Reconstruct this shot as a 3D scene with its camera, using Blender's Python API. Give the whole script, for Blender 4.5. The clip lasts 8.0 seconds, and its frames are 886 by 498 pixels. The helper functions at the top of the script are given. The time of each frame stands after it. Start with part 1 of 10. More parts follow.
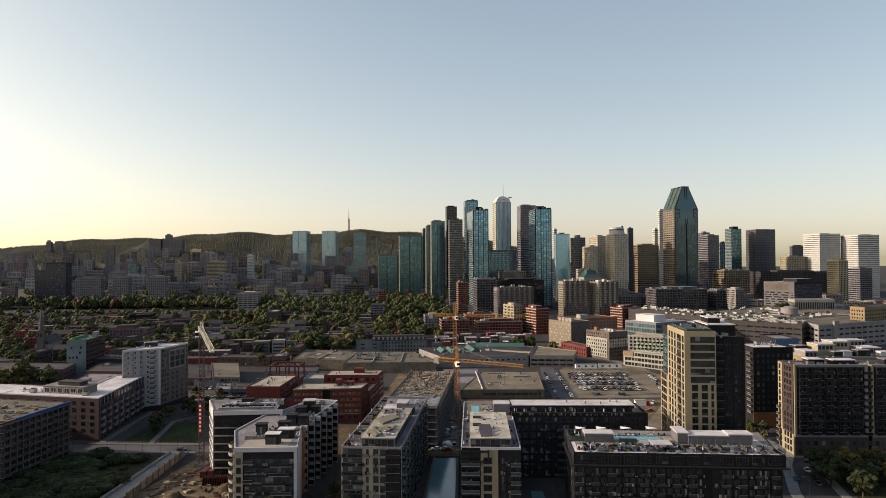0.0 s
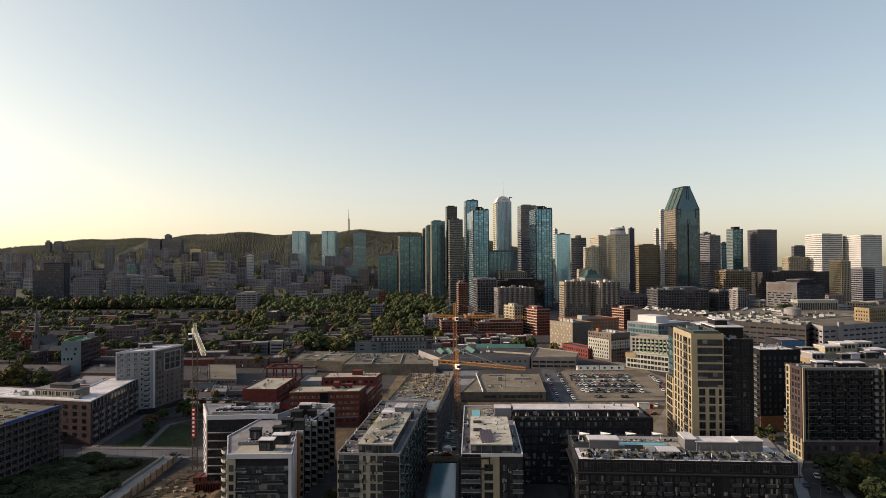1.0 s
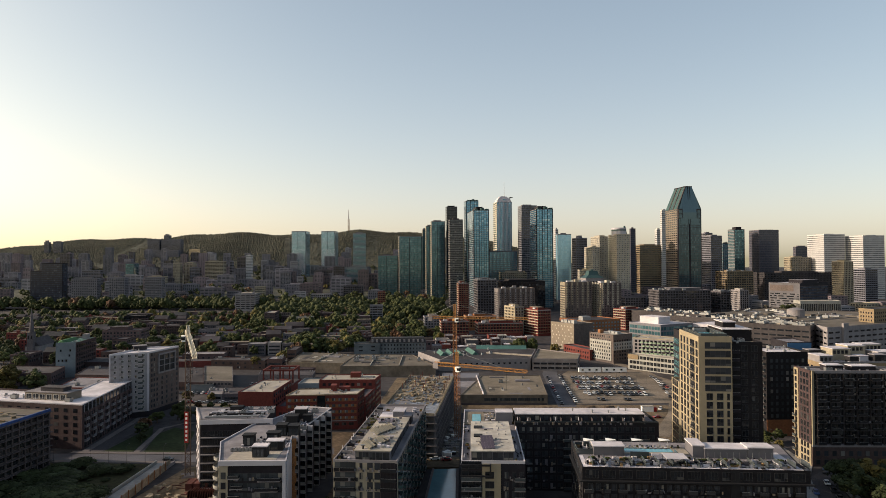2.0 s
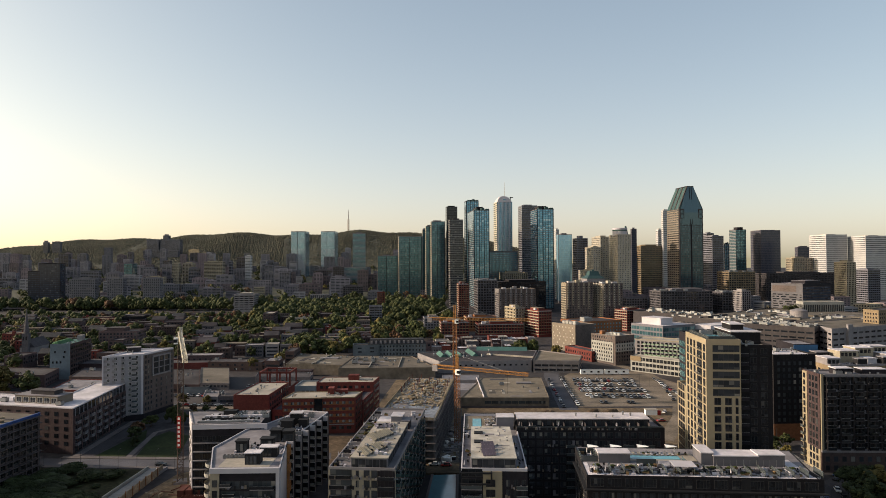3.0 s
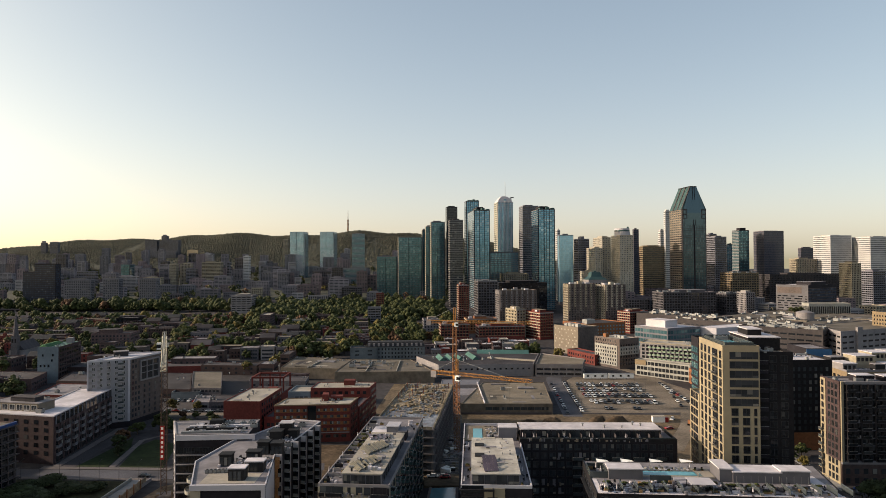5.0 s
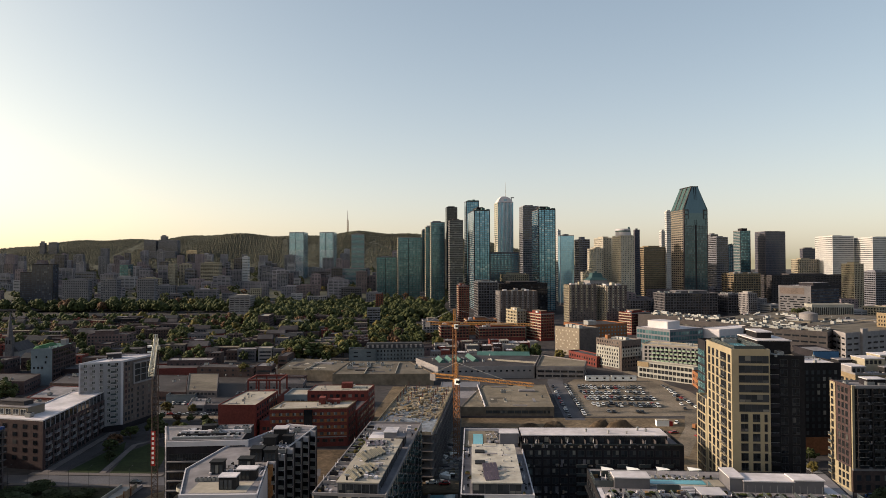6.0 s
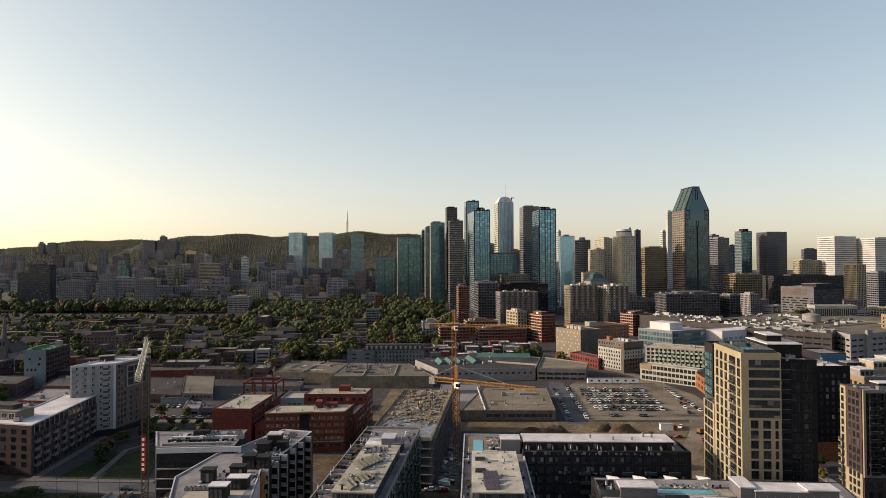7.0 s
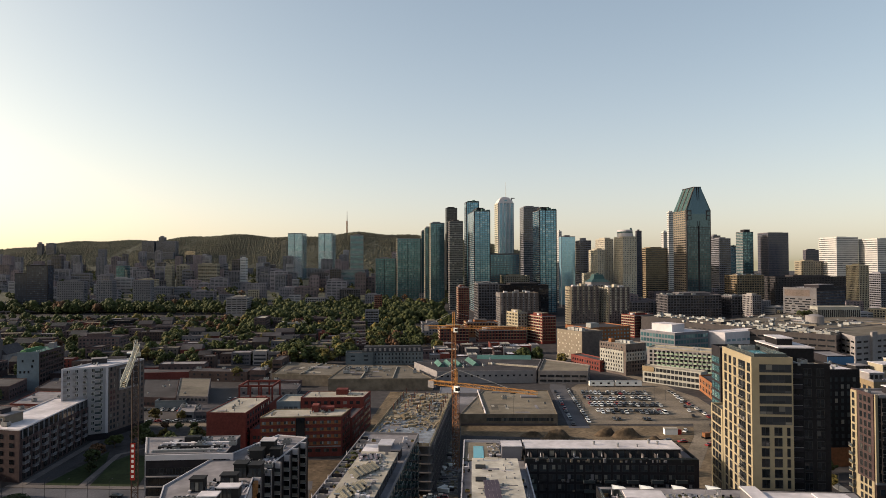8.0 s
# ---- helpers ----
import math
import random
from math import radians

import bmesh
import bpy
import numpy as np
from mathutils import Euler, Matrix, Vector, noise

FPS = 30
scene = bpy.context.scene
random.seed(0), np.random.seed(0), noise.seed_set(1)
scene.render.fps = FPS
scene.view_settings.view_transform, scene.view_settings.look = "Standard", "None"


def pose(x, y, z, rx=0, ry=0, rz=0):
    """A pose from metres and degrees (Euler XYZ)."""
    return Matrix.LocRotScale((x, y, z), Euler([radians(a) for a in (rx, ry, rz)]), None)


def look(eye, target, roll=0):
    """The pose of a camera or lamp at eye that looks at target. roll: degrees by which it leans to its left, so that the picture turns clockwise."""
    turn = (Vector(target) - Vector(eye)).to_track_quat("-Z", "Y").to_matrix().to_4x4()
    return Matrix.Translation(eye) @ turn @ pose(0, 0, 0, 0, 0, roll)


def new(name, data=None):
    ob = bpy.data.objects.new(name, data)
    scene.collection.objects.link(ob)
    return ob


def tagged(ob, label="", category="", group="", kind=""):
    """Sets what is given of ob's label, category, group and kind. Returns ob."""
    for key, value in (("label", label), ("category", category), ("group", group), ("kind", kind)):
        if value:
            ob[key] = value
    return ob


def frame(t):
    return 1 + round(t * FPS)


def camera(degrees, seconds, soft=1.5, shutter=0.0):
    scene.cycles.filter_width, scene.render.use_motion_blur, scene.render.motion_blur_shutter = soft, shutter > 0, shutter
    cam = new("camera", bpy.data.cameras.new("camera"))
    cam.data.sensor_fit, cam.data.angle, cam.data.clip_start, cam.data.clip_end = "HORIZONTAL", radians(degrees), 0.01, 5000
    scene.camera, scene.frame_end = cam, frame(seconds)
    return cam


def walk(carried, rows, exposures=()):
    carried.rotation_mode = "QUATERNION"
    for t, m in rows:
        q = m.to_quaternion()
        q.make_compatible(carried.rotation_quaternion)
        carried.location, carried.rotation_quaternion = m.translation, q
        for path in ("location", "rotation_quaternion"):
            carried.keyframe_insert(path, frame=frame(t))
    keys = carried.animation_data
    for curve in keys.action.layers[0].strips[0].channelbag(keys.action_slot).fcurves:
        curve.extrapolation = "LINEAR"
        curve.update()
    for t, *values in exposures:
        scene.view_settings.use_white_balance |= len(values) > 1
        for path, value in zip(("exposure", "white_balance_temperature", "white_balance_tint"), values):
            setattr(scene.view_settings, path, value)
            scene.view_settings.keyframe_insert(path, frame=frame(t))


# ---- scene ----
cam = camera(70, 8.0, soft=0.4)
PATH = [
    (0.0, (0.00, 0.00, 87.00, 90.991, 0.312, 1.900)),
    (1.0, (-0.03, 6.82, 86.99, 91.015, 0.292, 1.917)),
    (2.0, (-0.05, 13.65, 86.98, 91.042, 0.271, 1.930)),
    (3.0, (-0.06, 20.46, 86.97, 91.072, 0.251, 1.940)),
    (4.0, (-0.06, 27.28, 86.96, 91.105, 0.231, 1.947)),
    (5.0, (-0.06, 34.09, 86.96, 91.145, 0.211, 1.950)),
    (6.0, (-0.05, 40.90, 86.95, 91.191, 0.191, 1.951)),
    (7.0, (-0.03, 47.70, 86.95, 91.244, 0.170, 1.949)),
    (8.0, (0.00, 54.50, 86.95, 91.307, 0.150, 1.945)),
]
walk(cam, [(t, pose(*p)) for t, p in PATH], [(0.0, 0.68, 7700, 15), (8.0, 0.68, 7700, 15)])

# ---- light ----
SUN_AZ, SUN_EL = 89.0, 19.0      # degrees to the left of straight ahead, degrees up
world = bpy.data.worlds.new("world")
scene.world = world
world.use_nodes = True
wn, wl = world.node_tree.nodes, world.node_tree.links
sky = wn.new("ShaderNodeTexSky")
sky.sky_type = "NISHITA"
sky.sun_disc = False
sky.sun_elevation = radians(SUN_EL)
sky.sun_rotation = radians(-SUN_AZ)
sky.air_density, sky.dust_density, sky.ozone_density = 1.0, 2.3, 1.2
wn["Background"].inputs["Strength"].default_value = 0.135
glow = wn.new("ShaderNodeTexSky")      # the milky light of thin haze, wide round the low sun
glow.sky_type = "HOSEK_WILKIE"
glow.turbidity, glow.ground_albedo = 5.0, 0.3
glow.sun_direction = (-math.sin(radians(SUN_AZ)) * math.cos(radians(SUN_EL)), math.cos(radians(SUN_AZ)) * math.cos(radians(SUN_EL)), math.sin(radians(SUN_EL)))
lift = wn.new("ShaderNodeVectorMath")
lift.operation = "SCALE"
lift.inputs["Scale"].default_value = 33.0
wl.new(glow.outputs[0], lift.inputs[0])
haze = wn.new("ShaderNodeMixRGB")
haze.inputs[0].default_value = 0.72
wl.new(sky.outputs[0], haze.inputs[1])
wl.new(lift.outputs[0], haze.inputs[2])
tone = wn.new("ShaderNodeMixRGB")      # a slightly cooler sky
tone.blend_type = "MULTIPLY"
tone.inputs[0].default_value = 1.0
tone.inputs[2].default_value = (0.985, 0.998, 0.985, 1.0)
wl.new(haze.outputs[0], tone.inputs[1])
wl.new(tone.outputs[0], wn["Background"].inputs["Color"])
sun = new("sun", bpy.data.lights.new("sun", "SUN"))
sun.data.energy, sun.data.angle, sun.data.color = 3.5, radians(0.6), (1.0, 0.92, 0.82)
az, el = radians(SUN_AZ), radians(SUN_EL)
sun_from = Vector((-math.sin(az) * math.cos(el), math.cos(az) * math.cos(el), math.sin(el)))
sun.matrix_world = look(sun_from * 900, (0, 0, 0))


# ---- materials ----
def surface(name, colour, rough=0.8, metal=0.0, grain=0.25, scale=0.6, stain=0.2, stain_scale=0.06, vary=0.0,
            island=0.0, bump=0.0, spec=0.4, tint=None, tint_amount=0.0):
    """Noise at two scales over a base colour; vary by object, island by loose piece."""
    m = bpy.data.materials.new(name)
    m.use_nodes = True
    n, l = m.node_tree.nodes, m.node_tree.links
    p = n["Principled BSDF"]
    p.inputs["Roughness"].default_value, p.inputs["Metallic"].default_value = rough, metal
    p.inputs["Specular IOR Level"].default_value = spec if rough < 0.5 else spec * 0.35
    geo = n.new("ShaderNodeNewGeometry")
    val = None

    def times(a, b):
        if a is None:
            return b
        x = n.new("ShaderNodeMath")
        x.operation = "MULTIPLY"
        l.new(a, x.inputs[0])
        l.new(b, x.inputs[1])
        return x.outputs[0]

    def ranged(out, amount):
        r = n.new("ShaderNodeMapRange")
        r.inputs["To Min"].default_value, r.inputs["To Max"].default_value = 1 - amount, 1 + amount
        l.new(out, r.inputs["Value"])
        return r.outputs[0]
    for amount, sc in ((grain, scale), (stain, stain_scale)):
        if amount:
            t = n.new("ShaderNodeTexNoise")
            t.inputs["Scale"].default_value, t.inputs["Detail"].default_value = sc, 4
            l.new(geo.outputs["Position"], t.inputs["Vector"])
            r = n.new("ShaderNodeMapRange")
            r.inputs["From Min"].default_value, r.inputs["From Max"].default_value = 0.3, 0.7
            r.inputs["To Min"].default_value, r.inputs["To Max"].default_value = 1 - amount, 1 + amount
            l.new(t.outputs["Fac"], r.inputs["Value"])
            val = times(val, r.outputs[0])
            if bump and sc == scale:
                b = n.new("ShaderNodeBump")
                b.inputs["Strength"].default_value = bump
                b.inputs["Distance"].default_value = 0.1
                l.new(t.outputs["Fac"], b.inputs["Height"])
                l.new(b.outputs[0], p.inputs["Normal"])
    info = n.new("ShaderNodeObjectInfo")
    if vary:
        val = times(val, ranged(info.outputs["Random"], vary))
    if island:
        val = times(val, ranged(geo.outputs["Random Per Island"], island))
    base = n.new("ShaderNodeRGB")
    base.outputs[0].default_value = (*colour, 1)
    col = base.outputs[0]
    if tint:
        mx = n.new("ShaderNodeMix")
        mx.data_type = "RGBA"
        pick = n.new("ShaderNodeMath")
        pick.operation = "MULTIPLY"
        pick.inputs[1].default_value = tint_amount
        l.new(geo.outputs["Random Per Island"] if island else info.outputs["Random"], pick.inputs[0])
        l.new(pick.outputs[0], mx.inputs["Factor"])
        l.new(col, mx.inputs[6])
        mx.inputs[7].default_value = (*tint, 1)
        col = mx.outputs[2]
    if val is not None:
        v = n.new("ShaderNodeVectorMath")
        v.operation = "SCALE"
        l.new(col, v.inputs[0])
        l.new(val, v.inputs["Scale"])
        col = v.outputs[0]
    l.new(col, p.inputs["Base Color"])
    return m


def glazing(name, dark, pale, share=0.25, rough=0.06, metal=0.0, vary=0.35):
    """Window glass seen from outside: a dark room behind, now and then pale blinds; brighter kinds hold reflected sky
    in their colour.
    """
    m = bpy.data.materials.new(name)
    m.use_nodes = True
    n, l = m.node_tree.nodes, m.node_tree.links
    p = n["Principled BSDF"]
    p.inputs["Roughness"].default_value, p.inputs["Metallic"].default_value = rough, metal
    p.inputs["Specular IOR Level"].default_value = 0.6
    geo, info = n.new("ShaderNodeNewGeometry"), n.new("ShaderNodeObjectInfo")
    add = n.new("ShaderNodeMath")
    add.operation = "ADD"
    l.new(geo.outputs["Random Per Island"], add.inputs[0])
    l.new(info.outputs["Random"], add.inputs[1])
    fr = n.new("ShaderNodeMath")
    fr.operation = "FRACT"
    l.new(add.outputs[0], fr.inputs[0])
    ramp = n.new("ShaderNodeValToRGB")
    ramp.color_ramp.interpolation = "LINEAR"
    e = ramp.color_ramp.elements
    e[0].position, e[0].color = 0.0, (*[c * (1 - vary) for c in dark], 1)
    e[1].position, e[1].color = 1.0, (*pale, 1)
    k = e.new(1 - share)
    k.color = (*[c * (1 + vary) for c in dark], 1)
    l.new(fr.outputs[0], ramp.inputs[0])
    l.new(ramp.outputs[0], p.inputs["Base Color"])
    return m


M = dict(
    asphalt=surface("asphalt", (0.052, 0.047, 0.049), 0.9, grain=0.2, scale=1.5, stain=0.3, stain_scale=0.05),
    worn_asphalt=surface("worn_asphalt", (0.078, 0.077, 0.087), 0.9, grain=0.15, scale=1.5, stain=0.3, stain_scale=0.06),
    dusty_roof=surface("dusty_brown_roof", (0.119, 0.103, 0.085), 0.95, grain=0.12, scale=0.7, stain=0.35, stain_scale=0.07),
    ground=surface("city_ground", (0.047, 0.043, 0.045), 0.95, grain=0.3, scale=0.25, stain=0.4, stain_scale=0.02),
    dirt=surface("bare_earth", (0.124, 0.091, 0.060), 0.95, grain=0.35, scale=0.5, stain=0.4, stain_scale=0.07, bump=0.5),
    gravel_lot=surface("gravel_lot", (0.160, 0.131, 0.103), 0.95, grain=0.22, scale=0.8, stain=0.38, stain_scale=0.05),
    paving=surface("concrete_paving", (0.123, 0.107, 0.103), 0.9, grain=0.12, scale=0.7, stain=0.2, stain_scale=0.1),
    grass=surface("grass", (0.020, 0.030, 0.011), 0.95, grain=0.3, scale=0.5, stain=0.25, stain_scale=0.08),
    ramp_paving=surface("ramp_concrete", (0.21, 0.205, 0.20), 0.9, grain=0.12, scale=0.7, stain=0.25, stain_scale=0.1),
    slate_render=surface("slate_blue_render", (0.115, 0.132, 0.142), 0.85, grain=0.12, stain=0.25, vary=0.15),
    campus_grey=surface("campus_grey_panel", (0.100, 0.097, 0.107), 0.8, grain=0.1, scale=0.4, stain=0.15),
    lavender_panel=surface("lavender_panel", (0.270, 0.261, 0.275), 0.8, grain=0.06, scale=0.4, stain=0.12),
    rubble=surface("grey_rubble", (0.095, 0.088, 0.080), 0.95, grain=0.4, scale=0.8, stain=0.4, stain_scale=0.2, bump=0.6),
    scrub=surface("dry_scrub", (0.030, 0.030, 0.014), 0.95, grain=0.4, scale=0.6, stain=0.4, stain_scale=0.12, bump=0.5),
    concrete=surface("concrete", (0.171, 0.154, 0.153), 0.85, grain=0.12, scale=0.5, stain=0.2, stain_scale=0.1),
    grey_panel=surface("grey_metal_panel", (0.137, 0.134, 0.151), 0.55, grain=0.1, scale=0.3, stain=0.1),
    dark_panel=surface("charcoal_panel", (0.018, 0.016, 0.020), 0.75, grain=0.2, scale=0.6, stain=0.2),
    black_brick=surface("black_brick", (0.013, 0.012, 0.014), 0.8, grain=0.3, scale=1.2, stain=0.2),
    white_panel=surface("white_panel", (0.436, 0.413, 0.436), 0.6, grain=0.05, scale=0.4, stain=0.1),
    pale_precast=surface("pale_precast", (0.430, 0.420, 0.415), 0.7, grain=0.05, scale=0.4, stain=0.1),
    cream=surface("cream_precast", (0.267, 0.221, 0.152), 0.8, grain=0.06, scale=0.5, stain=0.1),
    tan_brick=surface("tan_brick", (0.200, 0.149, 0.095), 0.85, grain=0.15, scale=1.0, stain=0.15),
    beige=surface("beige_stone", (0.289, 0.251, 0.191), 0.85, grain=0.1, scale=0.4, stain=0.12, stain_scale=0.05),
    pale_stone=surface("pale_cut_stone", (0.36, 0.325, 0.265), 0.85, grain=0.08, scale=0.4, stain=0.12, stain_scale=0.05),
    limestone=surface("grey_limestone", (0.208, 0.193, 0.198), 0.85, grain=0.1, scale=0.4, stain=0.15, stain_scale=0.05),
    red_brick=surface("red_brick", (0.128, 0.033, 0.028), 0.85, grain=0.2, scale=1.0, stain=0.2, vary=0.12),
    brown_brick=surface("brown_brick", (0.074, 0.050, 0.046), 0.85, grain=0.2, scale=0.9, stain=0.2, vary=0.15),
    dull_brick=surface("dull_brick", (0.091, 0.063, 0.065), 0.9, grain=0.25, scale=0.8, stain=0.2, vary=0.35),
    plum_brick=surface("plum_brick", (0.056, 0.037, 0.038), 0.85, grain=0.2, scale=0.9, stain=0.2),
    grey_brick=surface("grey_brick", (0.101, 0.093, 0.101), 0.85, grain=0.2, scale=0.9, stain=0.2, vary=0.2),
    orange_brick=surface("orange_brick", (0.204, 0.084, 0.041), 0.85, grain=0.2, scale=0.9, stain=0.2),
    dark_stone=surface("dark_stone", (0.050, 0.044, 0.046), 0.75, grain=0.15, scale=0.4, stain=0.15),
    gravel_roof=surface("gravel_roof", (0.159, 0.134, 0.104), 0.95, grain=0.12, scale=0.7, stain=0.28, stain_scale=0.09),
    tar_roof=surface("tar_roof", (0.054, 0.049, 0.054), 0.9, grain=0.15, scale=0.6, stain=0.35, stain_scale=0.08, vary=0.3),
    pale_roof=surface("pale_roof", (0.319, 0.286, 0.242), 0.85, grain=0.1, scale=0.7, stain=0.22, stain_scale=0.1),
    white_roof=surface("white_roof", (0.489, 0.458, 0.480), 0.75, grain=0.1, scale=0.6, stain=0.25, stain_scale=0.12),
    membrane=surface("roof_membrane", (0.185, 0.172, 0.182), 0.8, grain=0.12, scale=0.5, stain=0.3, stain_scale=0.12),
    metal=surface("galvanised_metal", (0.225, 0.230, 0.234), 0.45, 0.4, grain=0.12, scale=0.8, stain=0.1, vary=0.2),
    black_metal=surface("black_metal", (0.016, 0.016, 0.018), 0.7, 0.0, grain=0.1, scale=1.0, stain=0.1),
    frame=surface("window_frame", (0.041, 0.041, 0.043), 0.5, 0.2, grain=0.05, stain=0),
    white_frame=surface("white_window_frame", (0.510, 0.510, 0.493), 0.6, grain=0.05, stain=0),
    wood=surface("timber_deck", (0.218, 0.136, 0.068), 0.8, grain=0.25, scale=2.0, stain=0.2, stain_scale=0.3),
    plywood=surface("plywood_formwork", (0.255, 0.208, 0.145), 0.8, grain=0.15, scale=1.5, stain=0.25, stain_scale=0.4, vary=0.3),
    timber=surface("orange_timber", (0.30, 0.135, 0.055), 0.75, grain=0.25, scale=2.0, stain=0.2, stain_scale=0.4),
    crane=surface("crane_orange_paint", (0.33, 0.155, 0.05), 0.55, grain=0.12, scale=1.0, stain=0.2, stain_scale=0.3),
    crane_red=surface("crane_rust_red_paint", (0.21, 0.090, 0.042), 0.6, grain=0.15, scale=1.0, stain=0.2, stain_scale=0.3),
    sign_red=surface("sign_red", (0.30, 0.028, 0.022), 0.5, grain=0.05, stain=0.1),
    white_paint=surface("white_paint", (0.780, 0.770, 0.740), 0.5, grain=0.04, stain=0.05),
    mast_paint=surface("dark_mast_paint", (0.055, 0.036, 0.03), 0.6, grain=0.15, stain=0.2),
    maroon=surface("maroon_steel", (0.085, 0.028, 0.022), 0.7, grain=0.2, stain=0.2, vary=0.3),
    deck_ply=surface("worn_deck_boards", (0.233, 0.191, 0.141), 0.85, grain=0.3, scale=0.9, stain=0.35, stain_scale=0.15),
    solar=surface("dusty_solar_glass", (0.105, 0.091, 0.061), 0.35, grain=0.1, scale=1.5, stain=0.2, stain_scale=0.3),
    # hillside walls paled towards mauve, haze mixed into the base colour
    hazed_concrete=surface("hazed_grey_concrete", (0.198, 0.184, 0.207), 0.85, grain=0.12, scale=0.4, stain=0.2, vary=0.25),
    slope_brick=surface("hazed_brown_brick", (0.165, 0.130, 0.140), 0.9, grain=0.15, scale=0.6, stain=0.2, vary=0.25),
    blue_grey=surface("blue_grey_sheet", (0.165, 0.185, 0.215), 0.6, grain=0.25, scale=0.8, stain=0.4, stain_scale=0.25),
    # mauve bias stands in for haze on distant brown and grey walls
    mauve=surface("mauve_concrete", (0.148, 0.146, 0.166), 0.85, grain=0.12, scale=0.4, stain=0.15),
    raw_concrete=surface("raw_concrete", (0.079, 0.066, 0.067), 0.9, grain=0.15, scale=0.5, stain=0.25),
    bronze=surface("bronze_brown_panel", (0.166, 0.138, 0.111), 0.7, grain=0.1, scale=0.4, stain=0.1),
    umber=surface("umber_brick", (0.101, 0.081, 0.075), 0.85, grain=0.2, scale=0.6, stain=0.2),
    hall_wall=surface("weathered_hall_wall", (0.143, 0.118, 0.093), 0.9, grain=0.15, scale=0.4, stain=0.3, stain_scale=0.1),
    teal_paint=surface("teal_paint", (0.05, 0.12, 0.11), 0.6, grain=0.1, stain=0.2),
    blue_tarp=surface("blue_tarp", (0.018, 0.050, 0.160), 0.6, grain=0.2, scale=0.8, stain=0.2),
    blue_render=surface("pale_blue_render", (0.15, 0.185, 0.21), 0.8, grain=0.08, stain=0.15),
    copper_dark=surface("dark_teal_copper", (0.044, 0.085, 0.085), 0.5, 0.3, grain=0.1, scale=0.3, stain=0.15),
    # lightened violet-grey that gives the far slab towers their haze
    hazed_stone=surface("hazed_grey_stone", (0.105, 0.092, 0.104), 0.75, grain=0.15, scale=0.4, stain=0.15),
    dark_slate=surface("dark_slate", (0.041, 0.041, 0.044), 0.7, grain=0.2, stain=0.2),
    blue_band=surface("blue_cladding", (0.034, 0.109, 0.224), 0.5, grain=0.05, stain=0.1),
    green_glass=surface("green_balcony_glass", (0.260, 0.360, 0.250), 0.25, grain=0, stain=0.1),
    crane_pale=surface("pale_crane_paint", (0.48, 0.44, 0.35), 0.55, grain=0.1, stain=0.15),
    green_felt=surface("green_roof_felt", (0.03, 0.11, 0.045), 0.8, grain=0.15, stain=0.25),
    copper=surface("copper_green", (0.055, 0.125, 0.110), 0.7, grain=0.15, scale=0.5, stain=0.2),
    dug_earth=surface("dug_earth", (0.085, 0.060, 0.040), 0.95, grain=0.4, scale=0.6, stain=0.4, stain_scale=0.12, bump=0.5),
    violet_glass=surface("violet_solar_glass", (0.075, 0.055, 0.07), 0.4, grain=0.1, scale=1.2, stain=0.2, stain_scale=0.3),
    worn_roof=surface("worn_pale_roof", (0.380, 0.351, 0.309), 0.8, grain=0.14, scale=0.6, stain=0.32, stain_scale=0.14),
    pale_panel=surface("pale_wall_panel", (0.27, 0.265, 0.245), 0.8, grain=0.08, scale=0.4, stain=0.15),
    water=surface("pool_water", (0.075, 0.30, 0.36), 0.12, grain=0.05, stain=0.05, spec=0.5, bump=0.03),
    # teal base lightened to stand in for sky mirrored by the water
    basin=surface("sky_tinted_basin_water", (0.095, 0.235, 0.275), 0.14, grain=0.05, stain=0.1, spec=1.0),
    bark=surface("bark", (0.075, 0.055, 0.040), 0.9, grain=0.3, scale=2.0, stain=0.1),
    bush_leaf=surface("bush_leaves", (0.026, 0.034, 0.014), 0.8, grain=0.3, scale=0.7, stain=0.2, vary=0.3, island=0.2),
    leaf=surface("leaves", (0.046, 0.055, 0.019), 0.75, grain=0.3, scale=0.7, stain=0.2, vary=0.3, island=0.10),
    leaf_gold=surface("gold_leaves", (0.078, 0.063, 0.019), 0.75, grain=0.25, scale=0.6, stain=0.2, vary=0.25, island=0.10),
    leaf_rust=surface("rust_leaves", (0.080, 0.042, 0.023), 0.75, grain=0.25, scale=0.6, stain=0.2, vary=0.3, island=0.3),
    # hill and woods greyed, with the veil of haze in their colour
    hill=surface("wooded_hill", (0.068, 0.070, 0.055), 0.9, grain=0.15, scale=0.1, stain=0.2, stain_scale=0.01),
    hill_leaf=surface("hill_leaves", (0.052, 0.057, 0.043), 0.9, grain=0.12, scale=0.12, stain=0.3, stain_scale=0.008,
                      island=0.12, tint=(0.095, 0.078, 0.055), tint_amount=0.6),
    rubber=surface("rubber", (0.020, 0.020, 0.020), 0.8, stain=0),
    glass=glazing("window_glass", (0.028, 0.032, 0.038), (0.20, 0.19, 0.17), 0.12),
    glass_home=glazing("lived_in_window_glass", (0.020, 0.022, 0.025), (0.22, 0.21, 0.19), 0.42),
    # pale panes of the next two stand in for reflected sky
    glass_bright=glazing("sky_lit_window_glass", (0.050, 0.056, 0.062), (0.30, 0.31, 0.31), 0.45),
    glass_mid=glazing("reflecting_window_glass", (0.045, 0.052, 0.058), (0.24, 0.23, 0.21), 0.22, 0.08, 0.15),
    glass_dark=glazing("dark_window_glass", (0.012, 0.014, 0.017), (0.07, 0.07, 0.07), 0.08),
    # curtain-wall bases brightened and blued, sky reflection put into the colour
